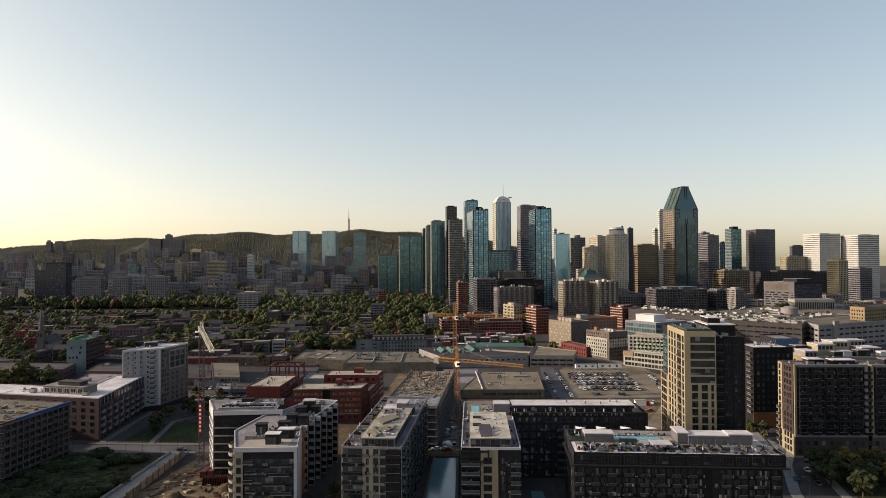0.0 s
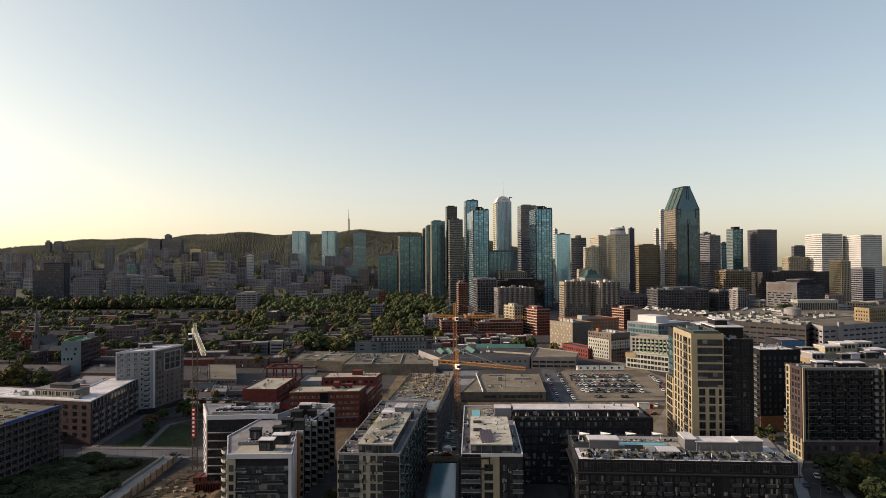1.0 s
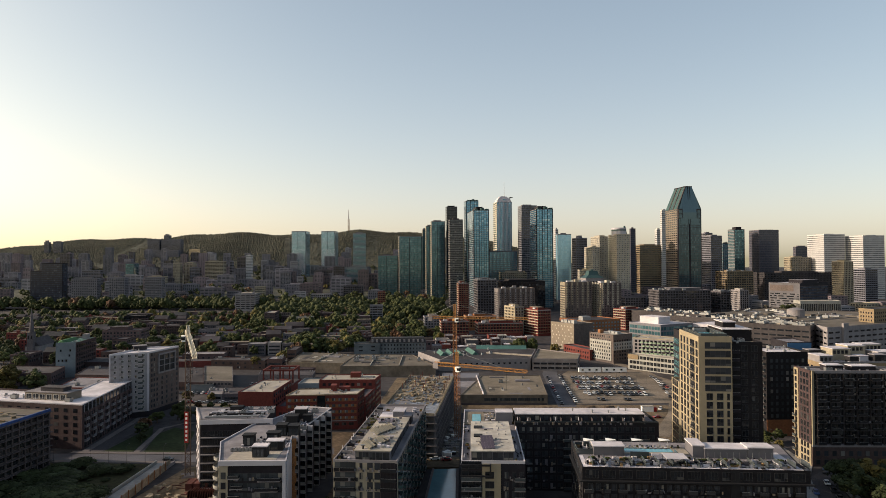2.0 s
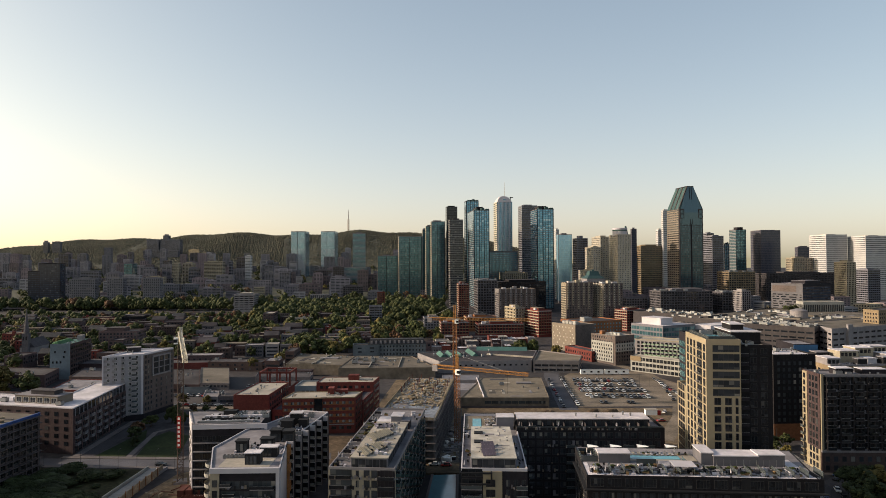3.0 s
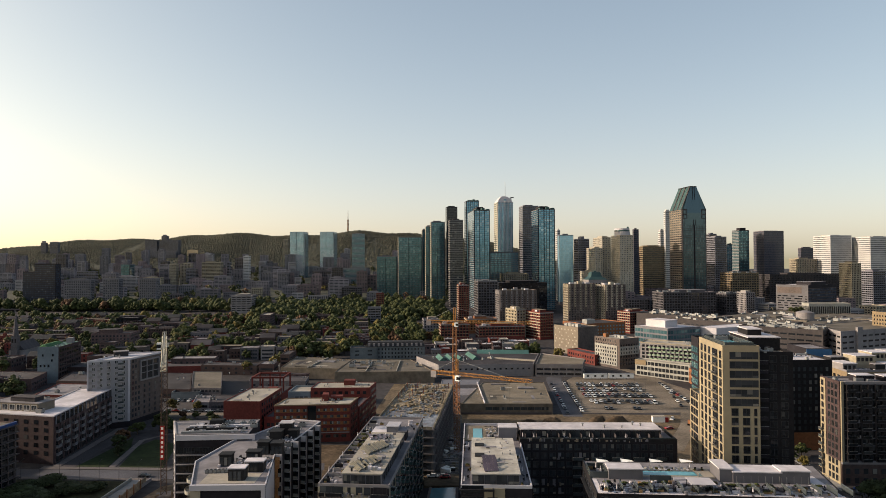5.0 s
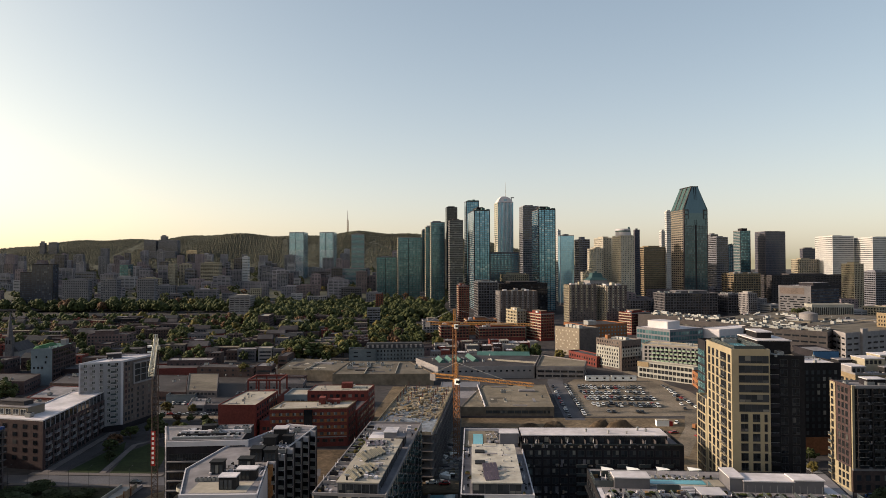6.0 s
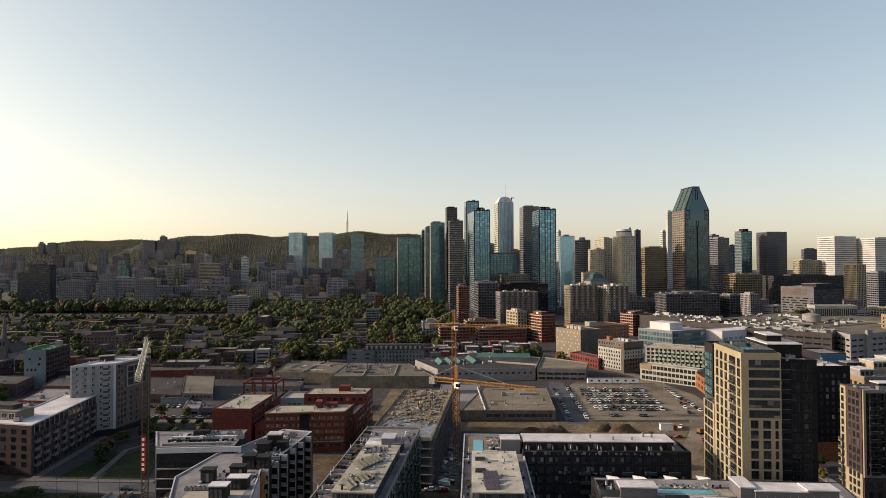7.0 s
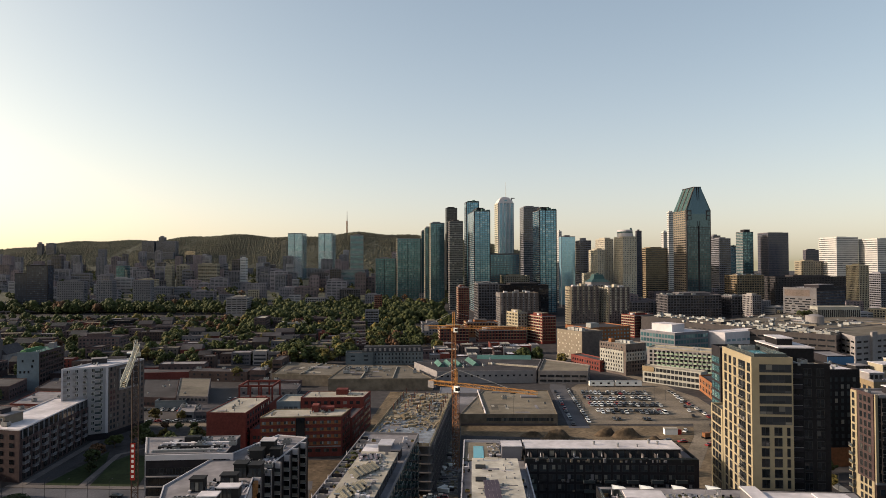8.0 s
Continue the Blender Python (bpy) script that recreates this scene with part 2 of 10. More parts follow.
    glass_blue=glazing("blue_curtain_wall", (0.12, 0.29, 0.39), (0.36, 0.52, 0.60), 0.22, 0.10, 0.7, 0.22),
    glass_teal=glazing("teal_curtain_wall", (0.075, 0.175, 0.205), (0.20, 0.34, 0.36), 0.22, 0.10, 0.55, 0.2),
    glass_navy=glazing("navy_window_glass", (0.032, 0.044, 0.068), (0.08, 0.10, 0.13), 0.1, 0.12, 0.1, 0.25),
    glass_steel=glazing("steel_blue_curtain_wall", (0.050, 0.092, 0.110), (0.11, 0.16, 0.18), 0.2, 0.10, 0.5, 0.2),
    # pale blues below carry the sky's reflection as base colour
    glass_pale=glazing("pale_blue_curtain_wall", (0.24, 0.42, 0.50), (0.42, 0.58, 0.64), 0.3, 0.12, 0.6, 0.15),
    glass_sky=glazing("sky_reflection_curtain_wall", (0.30, 0.55, 0.68), (0.36, 0.60, 0.70), 0.3, 0.14, 0.5, 0.06),
    glass_rail=surface("glass_balustrade", (0.050, 0.060, 0.064), 0.12, grain=0, stain=0, spec=0.6),
)


# ---- shapes ----
class Shape:
    """Vertices, faces and a material slot for each face, gathered for one mesh."""

    def __init__(self):
        self.v, self.f, self.m = [], [], []

    def add(self, verts, faces, slot=0):
        k = len(self.v)
        self.v += [tuple(p) for p in verts]
        self.f += [tuple(i + k for i in q) for q in faces]
        self.m += [slot] * len(faces)
        return self

    def prism(self, poly, z0, z1, slot=0, top=True, scale_top=1.0):
        n = len(poly)
        cx, cy = sum(p[0] for p in poly) / n, sum(p[1] for p in poly) / n
        up = [(cx + (p[0] - cx) * scale_top, cy + (p[1] - cy) * scale_top) for p in poly]
        v = [(x, y, z0) for x, y in poly] + [(x, y, z1) for x, y in up]
        f = [(i, (i + 1) % n, n + (i + 1) % n, n + i) for i in range(n)]
        if top:
            f += [tuple(range(n, 2 * n)), tuple(range(n - 1, -1, -1))]
        return self.add(v, f, slot)

    def box(self, x0, y0, z0, x1, y1, z1, slot=0):
        return self.prism([(x0, y0), (x1, y0), (x1, y1), (x0, y1)], z0, z1, slot)

    def quad(self, a, b, c, d, slot=0):
        return self.add([a, b, c, d], [(0, 1, 2, 3)], slot)

    def tube(self, a, b, r0, r1=None, sides=8, slot=0):
        """A tapered rod from a to b."""
        r1 = r0 if r1 is None else r1
        a, b = Vector(a), Vector(b)
        q = (b - a).to_track_quat("Z", "Y")
        v = []
        for p, r in ((a, r0), (b, r1)):
            for i in range(sides):
                t = 2 * math.pi * i / sides
                v.append(p + q @ Vector((r * math.cos(t), r * math.sin(t), 0)))
        f = [(i, (i + 1) % sides, sides + (i + 1) % sides, sides + i) for i in range(sides)]
        f += [tuple(range(sides, 2 * sides)), tuple(range(sides - 1, -1, -1))]
        return self.add(v, f, slot)

    def ring(self, poly, inset, z0, z1, slot=0):
        """An upstand of width inset along the edge of a plan."""
        inner = shrink(poly, inset)
        n = len(poly)
        v = [(x, y, z0) for x, y in poly] + [(x, y, z1) for x, y in poly]
        v += [(x, y, z1) for x, y in inner] + [(x, y, z0) for x, y in inner]
        f = []
        for i in range(n):
            j = (i + 1) % n
            f += [(i, j, n + j, n + i), (n + i, n + j, 2 * n + j, 2 * n + i), (2 * n + i, 2 * n + j, 3 * n + j, 3 * n + i),
                  (3 * n + i, 3 * n + j, j, i)]
        return self.add(v, f, slot)

    def mesh(self, name, mats):
        me = bpy.data.meshes.new(name)
        me.from_pydata(self.v, [], self.f)
        for m in mats:
            me.materials.append(m)
        if len(mats) > 1:
            me.polygons.foreach_set("material_index", self.m)
        me.update()
        return me


def shrink(poly, d):
    """The plan moved inwards by d along every edge."""
    n, out = len(poly), []
    for i in range(n):
        p, a, b = Vector(poly[i]), Vector(poly[i - 1]), Vector(poly[(i + 1) % n])
        e0, e1 = (p - a).normalized(), (b - p).normalized()
        n0, n1 = Vector((-e0.y, e0.x)), Vector((-e1.y, e1.x))
        k = (n0 + n1)
        out.append(tuple(p + k * (d / max(0.2, 1 + n0.dot(n1)))))
    return out


def thing(name, label, category, at=(0, 0, 0), rz=0.0, group="", kind=""):
    ob = new(name)
    ob.empty_display_size = 1
    ob.matrix_basis = pose(*at, 0, 0, rz)
    return tagged(ob, label, category, group, kind)


def part(name, shape, mats, parent, label="", at=None, kind=""):
    """Links a shape (or a mesh made before) as ONE mesh object under a thing or a part."""
    me = shape if isinstance(shape, bpy.types.Mesh) else shape.mesh(name, mats if isinstance(mats, (list, tuple)) else [mats])
    ob = new(name, me)
    ob.parent = parent
    if at is not None:
        ob.matrix_basis = at
    return tagged(ob, label, kind=kind)


def solid(name, shape, mats, label, category, at=(0, 0, 0), rz=0.0, group="", kind=""):
    """A thing that is one mesh."""
    ob = new(name, shape.mesh(name, mats if isinstance(mats, (list, tuple)) else [mats]))
    ob.matrix_basis = pose(*at, 0, 0, rz)
    return tagged(ob, label, category, group, kind)


STORE = {}


def stored(key, make):
    if key not in STORE:
        STORE[key] = make()
    return STORE[key]


def window_mesh(w, h, glass, frame, mullions=1, deep=0.08):
    """One window: a frame that stands proud of the wall, glazing bars and the panes."""
    def make():
        s = Shape()
        b = min(0.09, w * 0.08)
        step = w / (mullions + 1)
        for k in range(mullions + 1):
            x = step * k
            cut = h * (0.32 if w > 1.6 and h > 1.8 else 1.0)
            s.quad((x, -0.02, 0), (x + step, -0.02, 0), (x + step, -0.02, cut), (x, -0.02, cut), 1)
            if cut < h:
                s.quad((x, -0.02, cut), (x + step, -0.02, cut), (x + step, -0.02, h), (x, -0.02, h), 1)
        for x0, z0, x1, z1 in ((-b, -b, w + b, 0), (-b, h, w + b, h + b), (-b, 0, 0, h), (w, 0, w + b, h)):
            s.box(x0, -deep, z0, x1, 0, z1, 0)
        for k in range(mullions):
            x = w * (k + 1) / (mullions + 1)
            s.quad((x - b / 2, -0.05, 0), (x + b / 2, -0.05, 0), (x + b / 2, -0.05, h), (x - b / 2, -0.05, h), 0)
        return s.mesh("window", [M[frame], M[glass]])
    return stored(("window", round(w, 2), round(h, 2), glass, frame, mullions), make)


def balcony_mesh(w, d, slab="concrete", rail="glass_rail", high=1.05):
    """A slab with a balustrade on three sides and a handrail."""
    def make():
        s = Shape()
        s.box(0, -d, -0.22, w, 0, 0, 0)
        t = 0.05
        s.box(0, -d, 0.1, w, -d + t, high, 1)
        s.box(0, -d + t, 0.1, t, 0, high, 1)
        s.box(w - t, -d + t, 0.1, w, 0, high, 1)
        s.box(-0.02, -d - 0.02, high, w + 0.02, -d + t + 0.02, high + 0.06, 2)
        return s.mesh("balcony", [M[slab], M[rail], M["metal"]])
    return stored(("balcony", round(w, 2), round(d, 2), slab, rail), make)


class Building:
    """A building on a plan of corners (front left, front right, back right, back left, ...), walls and roof, ready for its windows."""

    def __init__(self, name, label, category, plan, h, wall, roof="gravel_roof", z0=0.0, parapet=0.9, cap=None, group="", inset=0.35, plain=False):
        (ax, ay), (bx, by) = plan[0], plan[1]
        self.a = math.atan2(by - ay, bx - ax)
        self.ob = thing(name, label, category, (ax, ay, z0), math.degrees(self.a), group)
        c, s = math.cos(-self.a), math.sin(-self.a)
        self.poly = [((x - ax) * c - (y - ay) * s, (x - ax) * s + (y - ay) * c) for x, y in plan]
        self.h, self.z0, self.wall = h, z0, wall
        self.top = h - parapet
        body = Shape().prism(self.poly, -4, self.top)
        inner = shrink(self.poly, inset)
        if plain:
            body.ring(self.poly, inset, self.top, h)
            body.prism(inner, self.top, self.top + 0.12, 1)
            part("shell", body, [M[wall], M[roof]], self.ob)
        else:
            part("wall", body, M[wall], self.ob)
            part("parapet", Shape().ring(self.poly, inset, self.top, h), M[cap or wall], self.ob)
            part("roof", Shape().prism(inner, self.top, self.top + 0.12), M[roof], self.ob)

    def side(self, i):
        a, b = Vector(self.poly[i]), Vector(self.poly[(i + 1) % len(self.poly)])
        return a, (b - a).length, math.degrees(math.atan2(b.y - a.y, b.x - a.x))

    def on(self, i, s, z, out=0.0):
        """A pose on side i: s metres along it, z up, x along the wall and -y outwards."""
        a, _, deg = self.side(i)
        return pose(a.x, a.y, 0, 0, 0, deg) @ pose(s, -out, z)

    def grid(self, i, rows, cols, w, h, z=1.2, pitch=3.0, margin=1.2, glass="glass", frame="frame", mullions=1, skip=(), s0=None, s1=None):
        """Windows in rows and columns on one side, each a part."""
        _, length, _ = self.side(i)
        s0 = margin if s0 is None else s0
        s1 = length - margin if s1 is None else s1
        bay = (s1 - s0) / cols
        me = window_mesh(w, h, glass, frame, mullions)
        for r in range(rows):
            for c in range(cols):
                if (r, c) not in skip and c not in skip:
                    part("window", me, None, self.ob, at=self.on(i, s0 + bay * (c + 0.5) - w / 2, z + r * pitch))

    def joined(self, i, rows, cols, w, h, z=1.2, pitch=3.0, margin=1.2, glass="glass", frame="frame"):
        """Windows of a side, too small to pick out singly."""
        _, length, _ = self.side(i)
        bay = (length - 2 * margin) / cols
        s = Shape()
        for r in range(rows):
            for c in range(cols):
                x = margin + bay * (c + 0.5) - w / 2
                k = z + r * pitch
                s.box(x, -0.10, k, x + w, 0.0, k + h, 0)
        part("glazing", s, M[glass], self.ob, at=self.on(i, 0, 0), kind="stuff")

    def bands(self, rows, z=1.0, pitch=3.5, h=2.4, bay=3.0, gap=0.35, glass="glass", sides=None, corner=0.5, out=0.12):
        """A ribbon of panes round the building for each storey."""
        s = Shape()
        for i in (range(len(self.poly)) if sides is None else sides):
            a, length, deg = self.side(i)
            n = max(1, round((length - 2 * corner) / bay))
            step = (length - 2 * corner) / n
            t = pose(a.x, a.y, 0, 0, 0, deg)
            for k in range(n):
                x0, x1 = corner + k * step + gap / 2, corner + (k + 1) * step - gap / 2
                s.quad(*[t @ Vector(p) for p in ((x0, -out, 0), (x1, -out, 0), (x1, -out, h), (x0, -out, h))])
        ring = list(s.v)
        full = Shape()
        for r in range(rows):
            full.add([(x, y, zz + z + r * pitch) for x, y, zz in ring], s.f)
        part("glazing", full, M[glass], self.ob, kind="stuff")

    def balconies(self, i, spots, rows, w, d, z=0.0, pitch=3.0, slab="concrete", rail="glass_rail", skip=()):
        me = balcony_mesh(w, d, slab, rail)
        for r in range(rows):
            for k, s in enumerate(spots):
                if (r, k) not in skip:
                    part("balcony", me, None, self.ob, at=self.on(i, s, z + r * pitch))

    def world(self, u, v, z):
        return self.ob.matrix_basis @ Vector((u, v, z))

    def block(self, name, u0, v0, u1, v1, h, mat, z=None, roof=None, label=""):
        """A penthouse or plant room on the roof."""
        z = self.top + 0.1 if z is None else z
        b = part(name, Shape().box(u0, v0, z, u1, v1, z + h), M[mat], self.ob, label)
        if roof:
            part("penthouse_roof", Shape().box(u0 - 0.25, v0 - 0.25, z + h, u1 + 0.25, v1 + 0.25, z + h + 0.3), M[roof], b)
        return b


def unit_shape(kind):
    """Rooftop plant of a few kinds."""
    s = Shape()
    if kind == 0:       # packaged unit
        s.box(-1.4, -0.9, 0.25, 1.4, 0.9, 1.7, 0)
        s.box(-1.2, -0.7, 0, 1.2, 0.7, 0.25, 1)
        s.tube((-0.6, 0, 1.7), (-0.6, 0, 1.95), 0.5, sides=10, slot=1)
        s.tube((0.6, 0, 1.7), (0.6, 0, 1.95), 0.5, sides=10, slot=1)
    elif kind == 1:     # vent with cowl
        s.tube((0, 0, 0), (0, 0, 0.8), 0.28, sides=8, slot=0)
        s.tube((0, 0, 0.8), (0, 0, 1.15), 0.5, 0.2, sides=8, slot=0)
    elif kind == 2:     # condenser
        s.box(-0.5, -0.5, 0.1, 0.5, 0.5, 1.0, 0)
        s.tube((0, 0, 1.0), (0, 0, 1.08), 0.38, sides=8, slot=1)
        s.box(-0.45, -0.45, 0, 0.45, 0.45, 0.1, 1)
    else:               # duct run
        s.box(-3.0, -0.4, 0.4, 3.0, 0.4, 1.1, 0)
        for x in (-2.5, 0, 2.5):
            s.box(x - 0.1, -0.4, 0, x + 0.1, 0.4, 0.4, 1)
        s.box(2.2, -0.4, 1.1, 3.0, 0.4, 1.8, 0)
    return s


def unit_mesh(kind):
    return unit_shape(kind).mesh("rooftop_unit", [M["metal"], M["black_metal"]])


FAR_PLANT = Shape()      # plant on far roofs, too small to pick apart


UNIT_WORDS = ((0, "grey packaged rooftop ventilation unit with two fans"), (1, "small metal roof vent with a cowl"),
              (2, "square metal condenser standing on a flat roof"), (3, "long galvanised duct run on a flat roof"))


def plant(b, n, seed, u0=None, u1=None, v0=None, v1=None, kinds=(0, 1, 2, 3), z=None, scale=1.0):
    """Plant scattered over a roof, each piece a thing."""
    r = random.Random(seed)
    us, vs = [p[0] for p in b.poly], [p[1] for p in b.poly]
    u0 = min(us) + 2 if u0 is None else u0
    u1 = max(us) - 2 if u1 is None else u1
    v0 = min(vs) + 2 if v0 is None else v0
    v1 = max(vs) - 2 if v1 is None else v1
    for _ in range(n):
        k = r.choice(kinds)
        p = b.world(r.uniform(u0, u1), r.uniform(v0, v1), (b.top + 0.12) if z is None else z)
        m = pose(*p, 0, 0, math.degrees(b.a) + r.choice((0, 90))) @ Matrix.Scale(scale * r.uniform(0.8, 1.2), 4)
        if p[1] > 480:
            s = stored(("unit shape", k), lambda: unit_shape(k))
            n0 = len(FAR_PLANT.v)
            FAR_PLANT.v += [tuple(m @ Vector(v)) for v in s.v]
            FAR_PLANT.f += [tuple(i + n0 for i in f) for f in s.f]
            FAR_PLANT.m += s.m
            continue
        ob = new("rooftop_unit", stored(("unit", k), lambda: unit_mesh(k)))
        ob.matrix_basis = m
        tagged(ob, UNIT_WORDS[k][1], "rooftop unit", "plant on the roofs")


def roof_strips(b, n, seed, u0, v0, u1, v1, big=1.0, mats=("membrane", "tar_roof", "pale_roof", "dusty_roof")):
    """Repair patches, low upstands and covered ducts that break up a wide flat roof."""
    r = random.Random(seed)
    for k in range(n):
        w, d = r.uniform(3, 14) * big, r.uniform(1.0, 5) * big
        if r.random() < 0.4:
            w, d = d, w
        u, v = r.uniform(u0, max(u0 + 0.1, u1 - w)), r.uniform(v0, max(v0 + 0.1, v1 - d))
        h = 0.03 + 0.01 * k if k % 3 else r.uniform(0.3, 0.9) * big
        part("roof_patch" if k % 3 else "roof_upstand", Shape().box(u, v, b.top + 0.12, u + w, v + d, b.top + 0.12 + h), M[r.choice(mats)], b.ob)


def small_clutter(b, n, seed, u0, v0, u1, v1, z, big=1.0):
    """Pavers, vents, boxes, hoses and offcuts too small to tell apart, as one part."""
    r = random.Random(seed)
    s = Shape()
    for _ in range(n):
        w, d, h = r.uniform(0.3, 1.5) * big, r.uniform(0.25, 1.0) * big, r.choice((0.06, 0.12, 0.35, 0.7)) * r.uniform(0.7, 1.3)
        if r.random() < 0.5:
            w, d = d, w
        if r.random() < 0.12:
            w, d, h = (r.uniform(2, 5), 0.16, 0.16) if r.random() < 0.5 else (0.16, r.uniform(2, 5), 0.16)
        u, v = r.uniform(u0, u1 - w), r.uniform(v0, v1 - d)
        s.box(u, v, z, u + w, v + d, z + h, r.choice((0, 0, 1, 1, 2, 3)))
    ob = part("loose_clutter", s.mesh("loose_clutter", [M["white_roof"], M["membrane"], M["black_metal"], M["metal"]]), None, b.ob, "small pale and dark clutter on the roof")
    return tagged(ob, kind="stuff")


def facade_clutter(b, side, s0, s1, rows, z, pitch, n, seed, out=1.0):
    """Blinds, chairs, pots and drying things on a front's balconies, too small to tell apart."""
    r = random.Random(seed)
    s = Shape()
    for _ in range(n):
        u, k = r.uniform(s0, s1), r.randrange(rows)
        w, h = r.uniform(0.2, 0.8), r.uniform(0.25, 1.2)
        o = r.uniform(0.1, out)
        s.box(u, -o - 0.3, z + k * pitch, u + w, -o, z + k * pitch + h, r.choice((0, 0, 1, 2, 3, 4, 4)))
    ob = part("balcony_clutter", s.mesh("balcony_clutter", [M["grey_panel"], M["limestone"], M["glass_mid"], M["bronze"], M["black_metal"]]), None, b.ob, "chairs, pots and blinds on the balconies", at=b.on(side, 0, 0))
    return tagged(ob, kind="stuff")


def smooth(a, b, x):
    t = min(1.0, max(0.0, (x - a) / (b - a)))
    return t * t * (3 - 2 * t)


RIDGE_X = (-4200, -2900, -1975, -1720, -1500, -1200, -980, -763, -640, -400, -180, 120, 330, 700, 1500)
RIDGE_Z = (60, 95, 144, 163, 178, 190, 199, 200, 197, 206, 200, 160, 95, 40, 30)


def hill(x, y):
    """Height of the ground: flat by the canal, a terrace under downtown, and the wooded hill behind."""
    z = 8 * smooth(1000, 1200, y) + 18 * smooth(1200, 1500, y) + 20 * smooth(1500, 2050, y)
    ridge = float(np.interp(x, RIDGE_X, RIDGE_Z)) + 5 * math.sin(x * 0.011) + 4 * math.sin(x * 0.027 + 1)
    up = smooth(1950, 2650, y) * (1 - 0.9 * smooth(2900, 3900, y))
    return z + max(0.0, ridge - 46) * up - 40 * smooth(3200, 4200, y)


# ---- ground ----
def ground_sheet():
    s = Shape()
    xs = [-4600, -3600] + list(range(-2800, 1801, 100)) + [2600, 3600, 4600]
    ys = [-900, -300, 0, 500, 900] + list(range(1000, 4001, 100)) + [4300, 4700]
    for y in ys:
        for x in xs:
            s.v.append((x, y, hill(x, y)))
    n = len(xs)
    for j in range(len(ys) - 1):
        for i in range(n - 1):
            s.f.append((j * n + i, j * n + i + 1, (j + 1) * n + i + 1, (j + 1) * n + i))
            s.m.append(1 if (ys[j] >= 1900 and xs[i] < 900) or (ys[j] >= 1300 and xs[i] < 0) else 0)
    ob = solid("ground", s, [M["ground"], M["hill"]], "grey-brown city ground rising to a wooded hill", "ground", kind="structure")
    for p in ob.data.polygons:
        p.use_smooth = True


ground_sheet()


